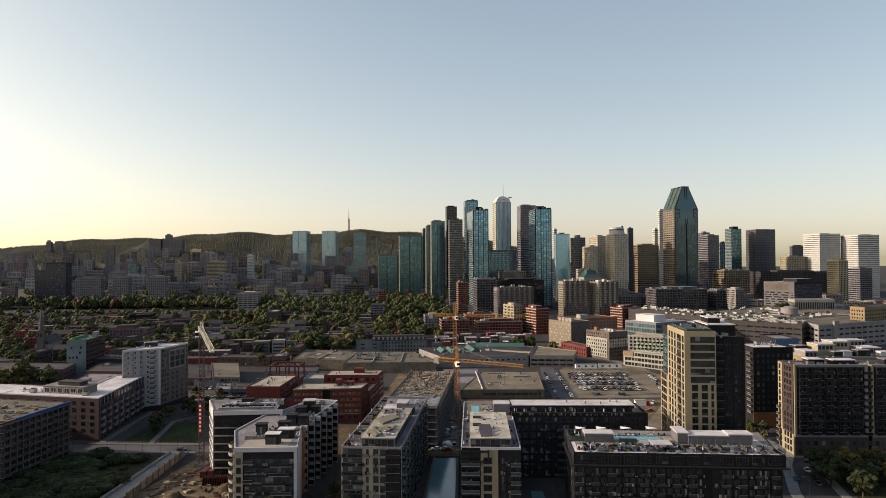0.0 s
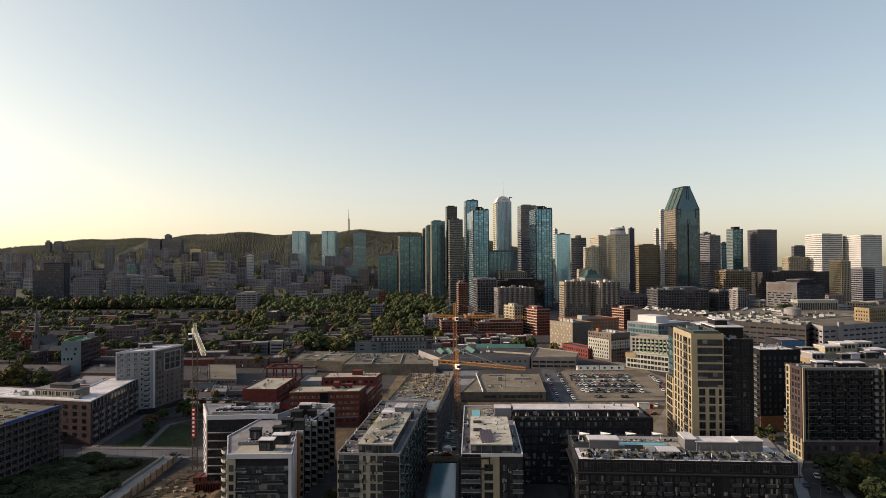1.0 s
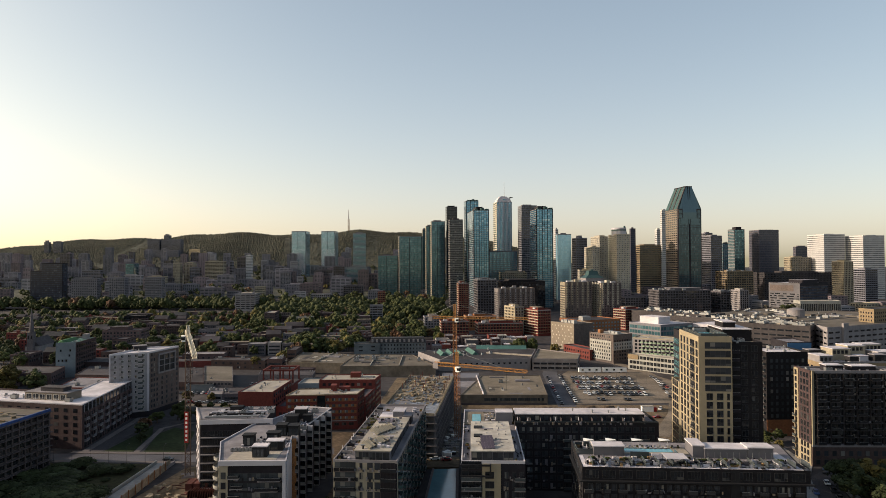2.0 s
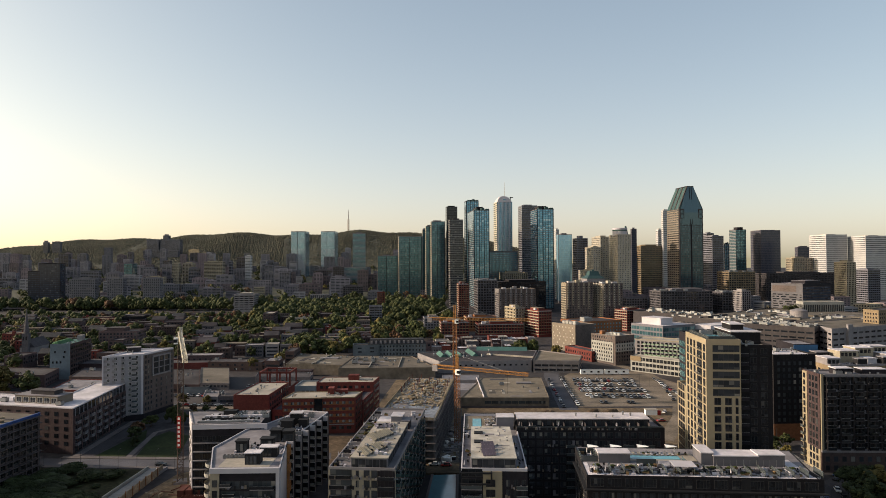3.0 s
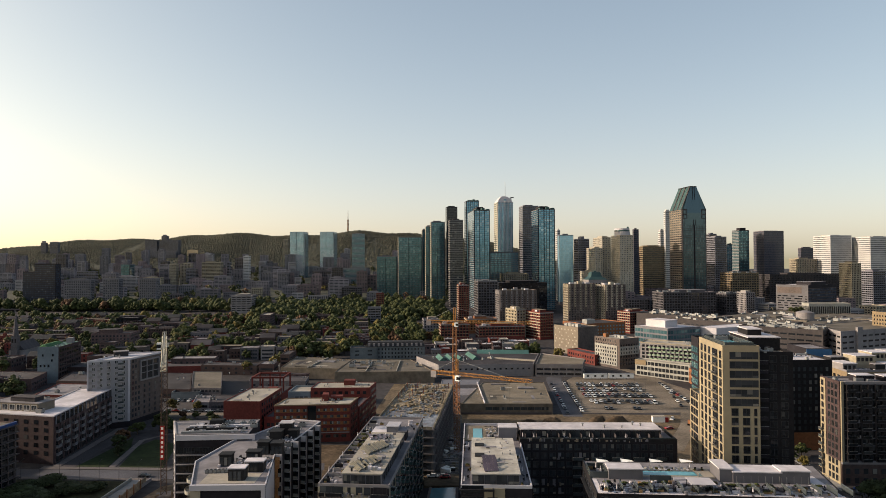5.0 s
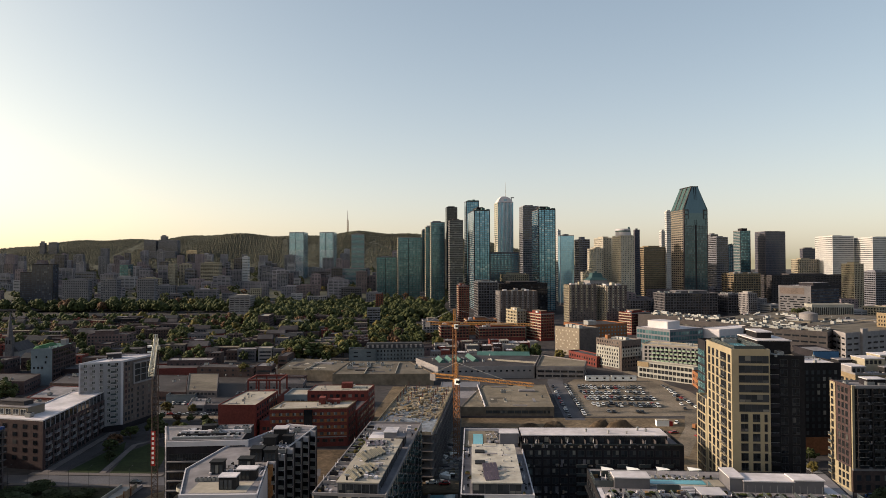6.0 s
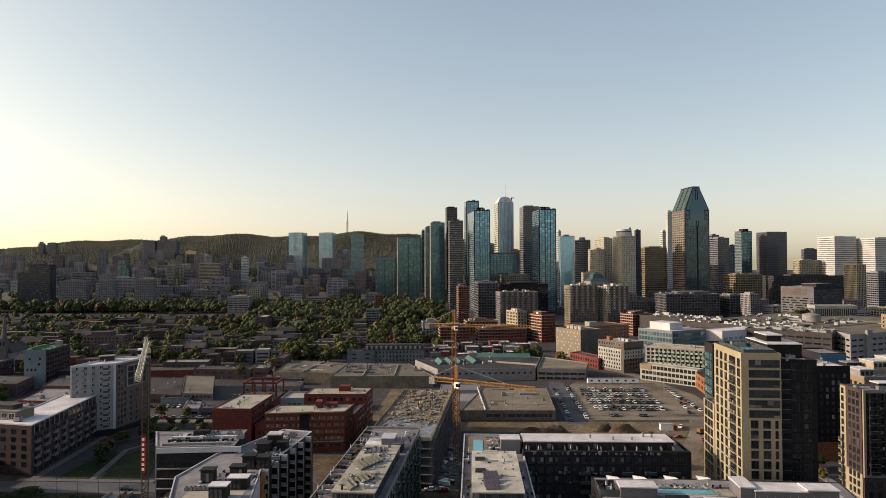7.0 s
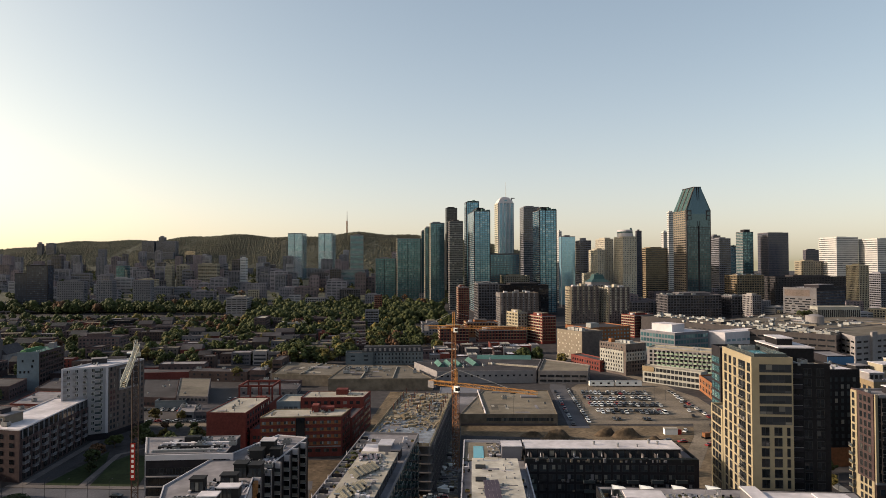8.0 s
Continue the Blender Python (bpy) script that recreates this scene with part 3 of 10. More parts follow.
# ---- towers ----
STYLES = dict(
    # wall, glass, storey, glass height, bay, gap, roof
    white_bands=("pale_precast", "glass_mid", 3.9, 1.2, 6.0, 0.2, "pale_roof"),
    brown_bands=("mauve", "glass_dark", 3.8, 2.0, 4.0, 0.5, "tar_roof"),
    grey_bands=("mauve", "glass_dark", 3.4, 1.7, 3.5, 0.6, "gravel_roof"),
    beige_bands=("beige", "glass_dark", 3.3, 1.6, 4.0, 0.5, "gravel_roof"),
    dark_slab=("hazed_stone", "glass_navy", 3.7, 2.6, 1.9, 0.6, "tar_roof"),
    black_glass=("black_brick", "glass_dark", 3.6, 2.9, 3.0, 0.3, "tar_roof"),
    dark_balcony=("dark_stone", "glass", 3.2, 2.3, 4.0, 0.9, "tar_roof"),
    beige_grid=("beige", "glass_dark", 3.5, 2.0, 3.6, 1.7, "gravel_roof"),
    cream_lit=("cream", "glass_dark", 3.5, 1.8, 4.0, 2.0, "gravel_roof"),
    beige_ribs=("beige", "glass_dark", 3.6, 2.5, 2.6, 1.3, "gravel_roof"),
    pale_ribs=("pale_stone", "glass_bright", 3.4, 1.8, 2.8, 1.6, "pale_roof"),
    brown_grid=("tan_brick", "glass_dark", 4.2, 2.6, 4.6, 1.2, "tar_roof"),
    dark_stone_grid=("dark_stone", "glass_dark", 4.0, 2.4, 3.0, 1.3, "tar_roof"),
    dark_grid=("grey_brick", "glass_dark", 4.0, 2.6, 4.5, 1.4, "membrane"),
    white_grid=("limestone", "glass_dark", 3.3, 2.3, 3.6, 1.5, "pale_roof"),
    orange_grid=("orange_brick", "glass_dark", 3.2, 1.9, 3.6, 1.6, "tar_roof"),
    red_grid=("red_brick", "glass_dark", 3.2, 1.9, 3.4, 1.5, "gravel_roof"),
    dull_grid=("dull_brick", "glass", 3.2, 1.8, 3.5, 1.6, "tar_roof"),
    brown_balcony=("mauve", "glass", 3.0, 1.7, 3.8, 1.5, "gravel_roof"),
    # hillside styles, haze carried by the wall colours
    slope_grid=("hazed_concrete", "glass_mid", 3.0, 1.7, 3.4, 1.5, "gravel_roof"),
    slope_bands=("hazed_concrete", "glass_mid", 3.0, 1.4, 9.0, 1.8, "pale_roof"),
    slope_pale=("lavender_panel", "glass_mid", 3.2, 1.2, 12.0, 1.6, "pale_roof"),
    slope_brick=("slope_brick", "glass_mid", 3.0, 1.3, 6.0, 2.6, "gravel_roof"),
    bronze_bands=("tan_brick", "glass_dark", 3.8, 1.6, 6.0, 0.4, "tar_roof"),
    navy_glass=("dark_panel", "glass_navy", 3.6, 2.7, 3.0, 0.4, "tar_roof"),
    pale_slab=("limestone", "glass_dark", 3.6, 1.3, 9.0, 1.6, "pale_roof"),
    blank_grey=("slate_render", "glass_dark", 3.4, 1.0, 9.0, 7.6, "tar_roof"),
    red_low=("red_brick", "glass", 3.4, 1.0, 5.0, 3.2, "tar_roof"),
    pale_glass=("dull_brick", "glass", 3.4, 1.4, 3.0, 1.2, "pale_roof"),
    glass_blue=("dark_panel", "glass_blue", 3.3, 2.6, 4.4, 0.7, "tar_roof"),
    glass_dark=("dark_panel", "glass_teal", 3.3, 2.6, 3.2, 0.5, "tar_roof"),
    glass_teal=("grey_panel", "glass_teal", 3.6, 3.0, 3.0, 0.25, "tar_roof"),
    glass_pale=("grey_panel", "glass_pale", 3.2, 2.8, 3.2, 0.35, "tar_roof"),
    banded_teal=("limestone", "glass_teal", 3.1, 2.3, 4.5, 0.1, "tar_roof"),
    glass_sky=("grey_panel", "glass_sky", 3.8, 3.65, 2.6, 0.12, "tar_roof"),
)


# flank edge, front edge, and their heights; most flanks paler, with sunlight in colour
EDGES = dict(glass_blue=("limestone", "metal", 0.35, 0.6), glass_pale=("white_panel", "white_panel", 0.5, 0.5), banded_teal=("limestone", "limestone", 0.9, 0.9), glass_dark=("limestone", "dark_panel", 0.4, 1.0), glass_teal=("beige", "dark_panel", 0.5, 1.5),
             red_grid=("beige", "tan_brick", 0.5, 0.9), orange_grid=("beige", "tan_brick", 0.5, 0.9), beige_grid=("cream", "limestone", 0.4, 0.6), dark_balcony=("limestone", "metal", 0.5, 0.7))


def tower(name, label, x, y, w, d, top, rz, style, crown=3, plain=False):
    """A tower or block: near corner, width, depth and the height of its roof above the sea of streets."""
    wall, glass, storey, gh, bay, gap, roof = STYLES[style]
    a = radians(rz)
    u, v = Vector((math.cos(a), math.sin(a))), Vector((-math.sin(a), math.cos(a)))
    o = Vector((x, y))
    z0 = min(hill(*(o + v * d)), hill(*o))
    plan = [tuple(p) for p in (o, o + u * w, o + u * w + v * d, o + v * d)]
    cat = {"office_tower": "office tower", "apartment_tower": "apartment tower", "apartment_block": "apartment block", "row_house": "house", "hospital": "hospital"}.get(name, "building")
    b = Building(name, label, cat, plan, top - z0, wall, roof, z0, parapet=1.2, group="downtown buildings", plain=plain)
    rows = int((b.top - 1.5) / storey)
    b.bands(rows, z=b.top - rows * storey + (storey - gh) * 0.5, pitch=storey, h=gh, bay=bay, gap=gap, glass=glass)
    if style in EDGES and not plain:
        flank, front, hf, hs = EDGES[style]
        lines, side = Shape(), Shape()
        # flank and front edges differ in tone, sunlight painted on the flank
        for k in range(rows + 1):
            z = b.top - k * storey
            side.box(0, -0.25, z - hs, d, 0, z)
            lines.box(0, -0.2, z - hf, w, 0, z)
        part("floor_edges", side, M[flank], b.ob, "floor edges along the sunward flank, mostly paled for sunlight", at=b.on(3, 0, 0), kind="stuff")
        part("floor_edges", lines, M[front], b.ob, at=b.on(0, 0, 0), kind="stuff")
        if style.startswith("glass"):
            for s in ((0.03, 0.36, 0.66, 0.94) if style == "glass_blue" else (0.42, 0.94)):
                part("dark_recess", Shape().box(w * s, -0.3, 2, w * s + w * 0.025, 0, b.top), M["dark_panel"], b.ob)
            if style == "glass_blue":
                for k, s in enumerate((0.12, 0.5, 0.8)):
                    part("crown_screen", Shape().box(w * s, 0.4, b.top + 1.2, w * s + w * 0.18, d * 0.3, b.top + 3.0 + 1.6 * (k == 1)), M["copper_dark"], b.ob)
            if style == "glass_pale":
                r = random.Random(round(x))
                dots = Shape()
                for k in range(int(rows * 0.62)):
                    for c in range(int(w / 2.4)):
                        if (c + k) % 2 == 0 and r.random() < 0.9 - 0.6 * k / rows:
                            dots.box(c * 2.4 + 0.3, -0.35, k * storey + 3, c * 2.4 + 2.2, 0, k * storey + 5.4)
                part("white_panels", dots, M["white_panel"], b.ob, "white panels in a chequer on the lower storeys", kind="stuff")
        elif y < 1000:
            part("cornice", Shape().box(-0.4, -0.4, b.top - 0.2, w + 0.4, 0, b.top + 0.7), M["limestone"], b.ob, "pale cornice")
            plant(b, 4, round(x + y), kinds=(0, 2, 1), scale=1.6)
            b.block("roof_hut", w * 0.1, d * 0.3, w * 0.1 + 4, d * 0.3 + 4, 2.6, "white_panel")
    if style in ("dark_grid", "brown_grid") and not plain and y < 1200:
        plant(b, 26, round(x), kinds=(0, 3, 0, 2), scale=1.7)
    r = random.Random(round(x * 7 + y))
    if crown > 0:
        b.block("plant_room", w * r.uniform(0.15, 0.3), d * 0.2, w * r.uniform(0.6, 0.85), d * 0.75, crown, wall, roof=None if plain else roof)
    return b

# ---- downtown towers and blocks ----
tower("office_tower", "pale stone office tower with ribbon windows", 397.8, 1300.0, 10.6, 7.5, 186.2, 8, "white_bands")
tower("office_tower", "pale stepped office tower behind a taller one", 393.8, 1320.0, 9.6, 10.4, 148.7, 8, "white_bands")
tower("office_tower", "brown concrete office tower with dark ribbon windows", 506.1, 1330.0, 24.3, 38.0, 135.6, 8, "brown_bands")
tower("office_tower", "brown concrete tower block beside a taller tower", 513.7, 1380.0, 16.4, 18.6, 143.4, 8, "brown_bands")
tower("apartment_tower", "slim blue glass tower in the distance", 598.8, 1500.0, 15.1, 7.1, 123.8, 8, "glass_blue")
tower("apartment_tower", "dark glass apartment tower with a stepped top", 591.9, 1420.0, 23.4, 26.5, 152.7, 8, "glass_dark", crown=6)
tower("office_tower", "dark brown slab tower with close vertical ribs", 645.7, 1422.0, 46.0, 37.6, 151.0, 8, "dark_slab", crown=1.5)
tower("office_tower", "low dark office block behind a white tower", 754.3, 1480.0, 32.9, 9.7, 114.9, 8, "dark_slab")
tower("office_tower", "beige brick hospital block with small windows", 653.7, 1300.0, 40.3, 25, 90.2, 8, "beige_grid")
tower("office_tower", "white precast office tower with dark ribbon windows", 700.9, 1271.0, 44.0, 48.0, 134.8, 8, "white_bands", crown=2)
tower("office_tower", "white precast office tower, one of two alike", 756.4, 1240.0, 44.0, 46.0, 131.0, 8, "white_bands", crown=2)
tower("office_tower", "beige ribbed concrete tower with narrow windows", 649.5, 1120.0, 17.6, 29.2, 82.4, 8, "beige_ribs")
tower("office_tower", "grey-brown office block with ribbon windows", 709.9, 1160.0, 23.8, 30, 68.6, 8, "brown_bands")
tower("office_tower", "brown concrete station building with deep square bays", 480.1, 1188.0, 51.1, 40, 64.9, 8, "brown_grid")
tower("office_tower", "long grey stone office block with narrow windows", 566.7, 1230.0, 142.0, 40, 61.2, 8, "dark_stone_grid")
UNIVERSITY = (463.4, 905.0, 66.0, 46.0, 53.5, 31)
tower("office_tower", "long dark brick loft building with a grid of windows", 305.2, 1019.0, 85.5, 40, 38.6, 8, "dark_grid", crown=4)
tower("office_tower", "grey loft building with regular windows", 409.0, 1040.0, 19.1, 30, 35.5, 8, "dark_grid")
tower("apartment_block", "white-framed apartment block with vertical bays", 422.2, 1000.0, 14.2, 25, 39.4, 8, "white_grid")
tower("office_tower", "bronze-brown office slab with horizontal bands", 353.0, 1300.0, 55.4, 50.6, 116.0, 8, "bronze_bands")
tower("apartment_tower", "tall beige concrete tower with a pale crown", 262.0, 1112.0, 24.0, 39.2, 131.0, 8, "pale_ribs", crown=0)
tower("office_tower", "dark stepped tower behind a beige one", 322.0, 1250.0, 10.2, 5.4, 147.4, 8, "dark_slab")
tower("office_tower", "beige stone setback tower with narrow windows", 241.0, 1150.0, 15.5, 46.7, 128.8, 8, "pale_ribs")
tower("office_tower", "lower shoulder of a beige setback tower", 226.4, 1140.0, 13.3, 45.1, 110.1, 8, "pale_ribs")
tower("office_tower", "beige stone podium with narrow windows", 217.5, 1120.0, 16.1, 67.1, 68.9, 8, "pale_ribs")
tower("office_tower", "brown office tower with stepped roofs", 235.2, 1350.0, 23.1, 30.4, 133.2, 8, "brown_bands", crown=6)
tower("office_tower", "pale blue mirror-glass slab tower", 174.1, 1200.0, 26.0, 14, 135.2, 8, "glass_sky")
tower("office_tower", "thin grey tower behind a blue glass one", 178.9, 1260.0, 5.6, 12, 147.5, 8, "white_bands")
tower("apartment_tower", "tall blue glass apartment tower with metal mullions", 123.7, 1104.0, 29.6, 43.4, 175.4, 8, "glass_blue", crown=6)
tower("office_tower", "tall grey-brown office tower with dark ribbon windows", 120.9, 1350.0, 33.0, 35, 202.6, 8, "brown_bands")
tower("apartment_tower", "tall blue glass apartment tower with a framed top", 16.0, 1100.0, 27.3, 73.2, 174.0, 8, "glass_blue", crown=7)
tower("apartment_tower", "tall deep blue glass tower with a flat top", 3.8, 1320.0, 26.2, 30, 210.3, 8, "glass_blue")
tower("apartment_tower", "black glass apartment tower", -37.5, 1380.0, 22.8, 26, 203.8, 8, "black_glass")
tower("apartment_tower", "dark apartment tower with pale balcony lines", -25.4, 1150.0, 23.4, 26, 160.8, 8, "dark_balcony")
tower("apartment_tower", "teal glass tower with flank edges coloured pale for sunlight", -63.9, 1250.0, 26.5, 25, 164.0, 8, "glass_teal")
tower("apartment_tower", "narrow teal glass tower", -76.2, 1280.0, 15.4, 20, 156.8, 8, "glass_teal")
tower("apartment_tower", "slim teal glass tower beside taller ones", -86.4, 1330.0, 10.3, 20, 152.6, 8, "glass_teal")
tower("office_tower", "broad dark teal glass office building with a curved top", -133.0, 1305.0, 48.1, 40, 137.4, 8, "glass_teal", crown=-1)
tower("office_tower", "lower teal glass office building", -180.2, 1330.0, 42.0, 30, 98.4, 8, "glass_teal")
tower("apartment_tower", "slim grey concrete apartment tower with banded balconies", -280.3, 1600.0, 32.0, 30, 157.5, 8, "banded_teal", crown=3)
tower("apartment_block", "low grey podium under an apartment tower", -301.0, 1580.0, 59.0, 30, 72.5, 8, "banded_teal", crown=2)
tower("apartment_tower", "pale blue glass apartment tower with patterned lower floors", -508.4, 1861.0, 43.0, 45, 175.4, 0, "glass_pale", crown=1.5)
tower("apartment_tower", "pale blue glass twin apartment tower", -420.1, 1861.0, 41.0, 45, 175.0, 0, "glass_pale", crown=1.5)
tower("office_tower", "grey stone tower behind a pale glass one", -553.9, 1950.0, 14.8, 30, 156.6, 8, "beige_ribs")
tower("office_tower", "low white slab block between two glass towers", -486.7, 1950.0, 40.1, 30, 71.8, 8, "white_bands")
tower("office_tower", "dark glass podium block", 20.2, 1000.0, 30.8, 40, 57.0, 8, "dark_grid")
tower("office_tower", "long dark arena building with a flat roof", 54.7, 1050.0, 78.7, 70, 52.9, 8, "black_glass")
tower("office_tower", "grey stone station hotel block", 68.0, 1150.0, 45.2, 30, 65.6, 8, "beige_grid")
tower("apartment_block", "red-brick apartment block with dark windows", -8.8, 960.0, 14.9, 22, 53.1, 8, "red_grid", crown=4)
tower("apartment_block", "tan brick apartment block with balconies", 59.0, 760.0, 12.0, 25.8, 32.5, 25, "beige_grid")
tower("apartment_block", "red brick apartment block with white bays", 83.4, 740.0, 17.1, 32.4, 30.4, 25, "red_grid")
tower("apartment_block", "red brick apartment block with pale trim", 197.6, 800.0, 30.0, 21.2, 26.4, 30, "red_grid")
tower("office_tower", "dark glass slab building", -775.4, 1150.0, 37.0, 18, 85.5, 4, "navy_glass", crown=1.5)
tower("office_tower", "lower dark glass wing of a slab building", -800.9, 1156.0, 22.0, 12, 71.5, 4, "navy_glass", crown=1)
tower("apartment_block", "beige concrete apartment slab with ribbon windows", -616.9, 1500.0, 42.4, 30, 87.6, 8, "beige_bands")
tower("apartment_block", "brown brick apartment block with balcony stacks", -649.5, 1150.0, 28.0, 16, 58.6, 4, "brown_balcony", crown=2)
tower("apartment_block", "long brick apartment block with pale bays", -583.0, 1150.0, 30.0, 16, 58.6, 4, "brown_balcony", crown=2)
tower("apartment_block", "grey-brown brick apartment block", -720.0, 1150.0, 46.0, 14, 57.0, 4, "brown_balcony", crown=3)
tower("hospital", "west wing of a large grey stone hillside hospital", -1138.0, 2250.0, 42.0, 30, 169.0, 4, "grey_bands", crown=0)
tower("hospital", "recessed middle of a large grey stone hillside hospital", -1092.0, 2258.0, 30.0, 24, 165.0, 4, "grey_bands", crown=0)
tower("hospital", "east wing of a large grey stone hillside hospital", -1059.0, 2250.0, 40.0, 30, 168.0, 4, "grey_bands", crown=0)
tower("hospital", "central tower of a hillside hospital with a copper dome", -1084.0, 2262.0, 19.0, 22, 183.0, 4, "grey_bands", crown=5)
tower("hospital", "long lower terrace wing of a hillside hospital", -1142.0, 2232.0, 122.0, 14, 128.0, 4, "grey_bands", crown=0)
tower("hospital", "steep-roofed stone pavilion on the wooded hill", -1572.0, 2330.0, 18.0, 14, 163.0, 4, "grey_bands", crown=7)
tower("hospital", "grey stone clinic on the wooded hill", -1538.0, 2330.0, 30.0, 14, 165.0, 4, "grey_bands", crown=2)
tower("apartment_block", "pale yellow stone building catching the sun", -986.0, 2250.0, 44.0, 22, 131.0, -12, "cream_lit")
tower("apartment_block", "pale stone wing catching the sun", -938.0, 2246.0, 18.0, 16, 122.0, -12, "cream_lit")
tower("office_tower", "low white institutional building with stepped roof", -386.8, 1070.0, 33.3, 40, 31.9, 8, "pale_slab")
tower("office_tower", "dark teal office tower on the hillside", -809.9, 1500.0, 20.0, 30, 84.1, 8, "glass_teal")
tower("apartment_tower", "slim white and glass apartment tower", -553.5, 1600.0, 13.3, 25, 102.3, 8, "white_bands")
tower("apartment_block", "beige apartment slab with regular windows", -691.0, 1550.0, 24.7, 22, 84.6, 8, "beige_grid")
tower("apartment_block", "beige ribbed apartment slab", -694.1, 1500.0, 15.4, 22, 83.3, 8, "beige_ribs")
tower("apartment_block", "red brick warehouse loft with white cornice", -26.5, 735.0, 31.5, 24, 18.0, 8, "red_grid")
tower("apartment_block", "long red brick warehouse loft", 15.5, 740.0, 52.0, 24, 15.3, 8, "red_grid")
tower("apartment_block", "brick apartment block with stacked balconies", -47.9, 770.0, 18.3, 24, 19.8, 8, "brown_balcony")
tower("apartment_block", "timber-clad apartment block being finished", 2.2, 800.0, 37.3, 24, 18.1, 8, "orange_grid")
tower("low_building", "low cream workshop with a white roof", 27.9, 640.0, 18.6, 14, 7.9, 8, "beige_grid", crown=0)
tower("low_building", "low brick workshop with a pale roof", 8.5, 690.0, 18.1, 16, 6.6, 8, "dull_grid", crown=0)
tower("row_house", "narrow brick house with a flat roof", -5.9, 680.0, 12.8, 16, 6.0, 8, "dull_grid", crown=0)
tower("row_house", "grey rendered wall of a row of old houses", -101.4, 592.0, 23.3, 14, 11.0, 8, "blank_grey", crown=0)
tower("row_house", "pale grey row house with a flat roof", -54.0, 640.0, 11.9, 14, 8.3, 8, "white_grid", crown=0)
tower("row_house", "dark brick row house with a flat roof", -40.4, 630.0, 11.5, 14, 8.6, 8, "dull_grid", crown=0)
tower("row_house", "white rendered row house with a flat roof", -28.1, 640.0, 13.1, 14, 9.1, 8, "white_grid", crown=0)
tower("low_building", "long low red-banded workshop with a tar roof", -256.6, 522.0, 58.3, 24, 5.4, 8, "red_low", crown=0)
tower("row_house", "terrace of dark brick row houses", -241.8, 560.0, 31.1, 14, 5.3, 8, "dull_grid", crown=0)
tower("low_building", "grey metal shed with a wide flat roof", -185.0, 428.0, 17.2, 46, 5.4, 8, "blank_grey", crown=0)
tower("apartment_block", "square brown brick apartment block with a roof hut", -379.3, 665.0, 38.3, 26, 15.2, 8, "dull_grid", crown=4)
tower("low_building", "dark metal-clad hall with a pale flat roof", -462.5, 860.0, 27.5, 26, 14.0, 8, "black_glass", crown=0)
tower("low_building", "old brick school with rows of windows", -388.1, 820.0, 37.7, 20, 10.7, 8, "dull_grid", crown=0)
tower("low_building", "low dark brick workshop beside a street", -326.4, 590.0, 13.2, 20, 15.9, 8, "dull_grid", crown=0)
tower("low_building", "low brick workshop with a pale flat roof", -371.7, 520.0, 14.4, 22, 11.8, 8, "dull_grid", crown=0)
tower("low_building", "low brick workshop with a tar roof", -326.8, 430.0, 15.4, 30, 9.3, 8, "dull_grid", crown=0)
tower("low_building", "low stone school building among trees", -229.5, 830.0, 32.0, 16, 13.8, 8, "beige_grid", crown=0)
tower("low_building", "greenhouse-roofed hall among houses", -266.8, 850.0, 13.6, 40, 18.5, 8, "pale_glass", crown=0)
tower("apartment_block", "small concrete apartment block among trees", -133.1, 900.0, 17.9, 16, 24.7, 8, "grey_bands", crown=0)
tower("low_building", "low white pavilion in front of glass towers", -278.0, 1150.0, 34.5, 20, 27.5, 8, "white_grid", crown=0)
tower("row_house", "small red brick house among trees", -142.2, 1050.0, 11.9, 12, 36.2, 8, "red_grid", crown=0)
tower("apartment_block", "brown apartment slab on the hillside", -580.0, 1560.0, 6.0, 22, 87.9, 8, "brown_bands")


# ---- foliage ----
def leaf_ball(s, c, radius, n, r, size, slot=0, squash=0.8):
    """Single leaves, bent along the middle, over and in a rough ball."""
    for _ in range(n):
        d = Vector((r.gauss(0, 1), r.gauss(0, 1), r.gauss(0, 1))).normalized()
        p = Vector(c) + Vector((d.x, d.y, d.z * squash)) * radius * (0.55 + 0.5 * r.random())
        t = d.cross(Vector((r.gauss(0, 1), r.gauss(0, 1), r.gauss(0, 1)))).normalized()
        q = (d * 0.8 + Vector((r.gauss(0, 1), r.gauss(0, 1), r.gauss(0, 1))) * 0.5).normalized().cross(t).normalized()
        a, b = t * size * r.uniform(0.6, 1.2), q * size * r.uniform(0.5, 1.0)
        s.add([p - a - b, p + a - b * 0.6, p + a * 0.7 + b, p - a * 0.8 + b * 0.9, p + d * size * 0.35],
              [(0, 1, 4), (1, 2, 4), (2, 3, 4), (3, 0, 4)], slot)


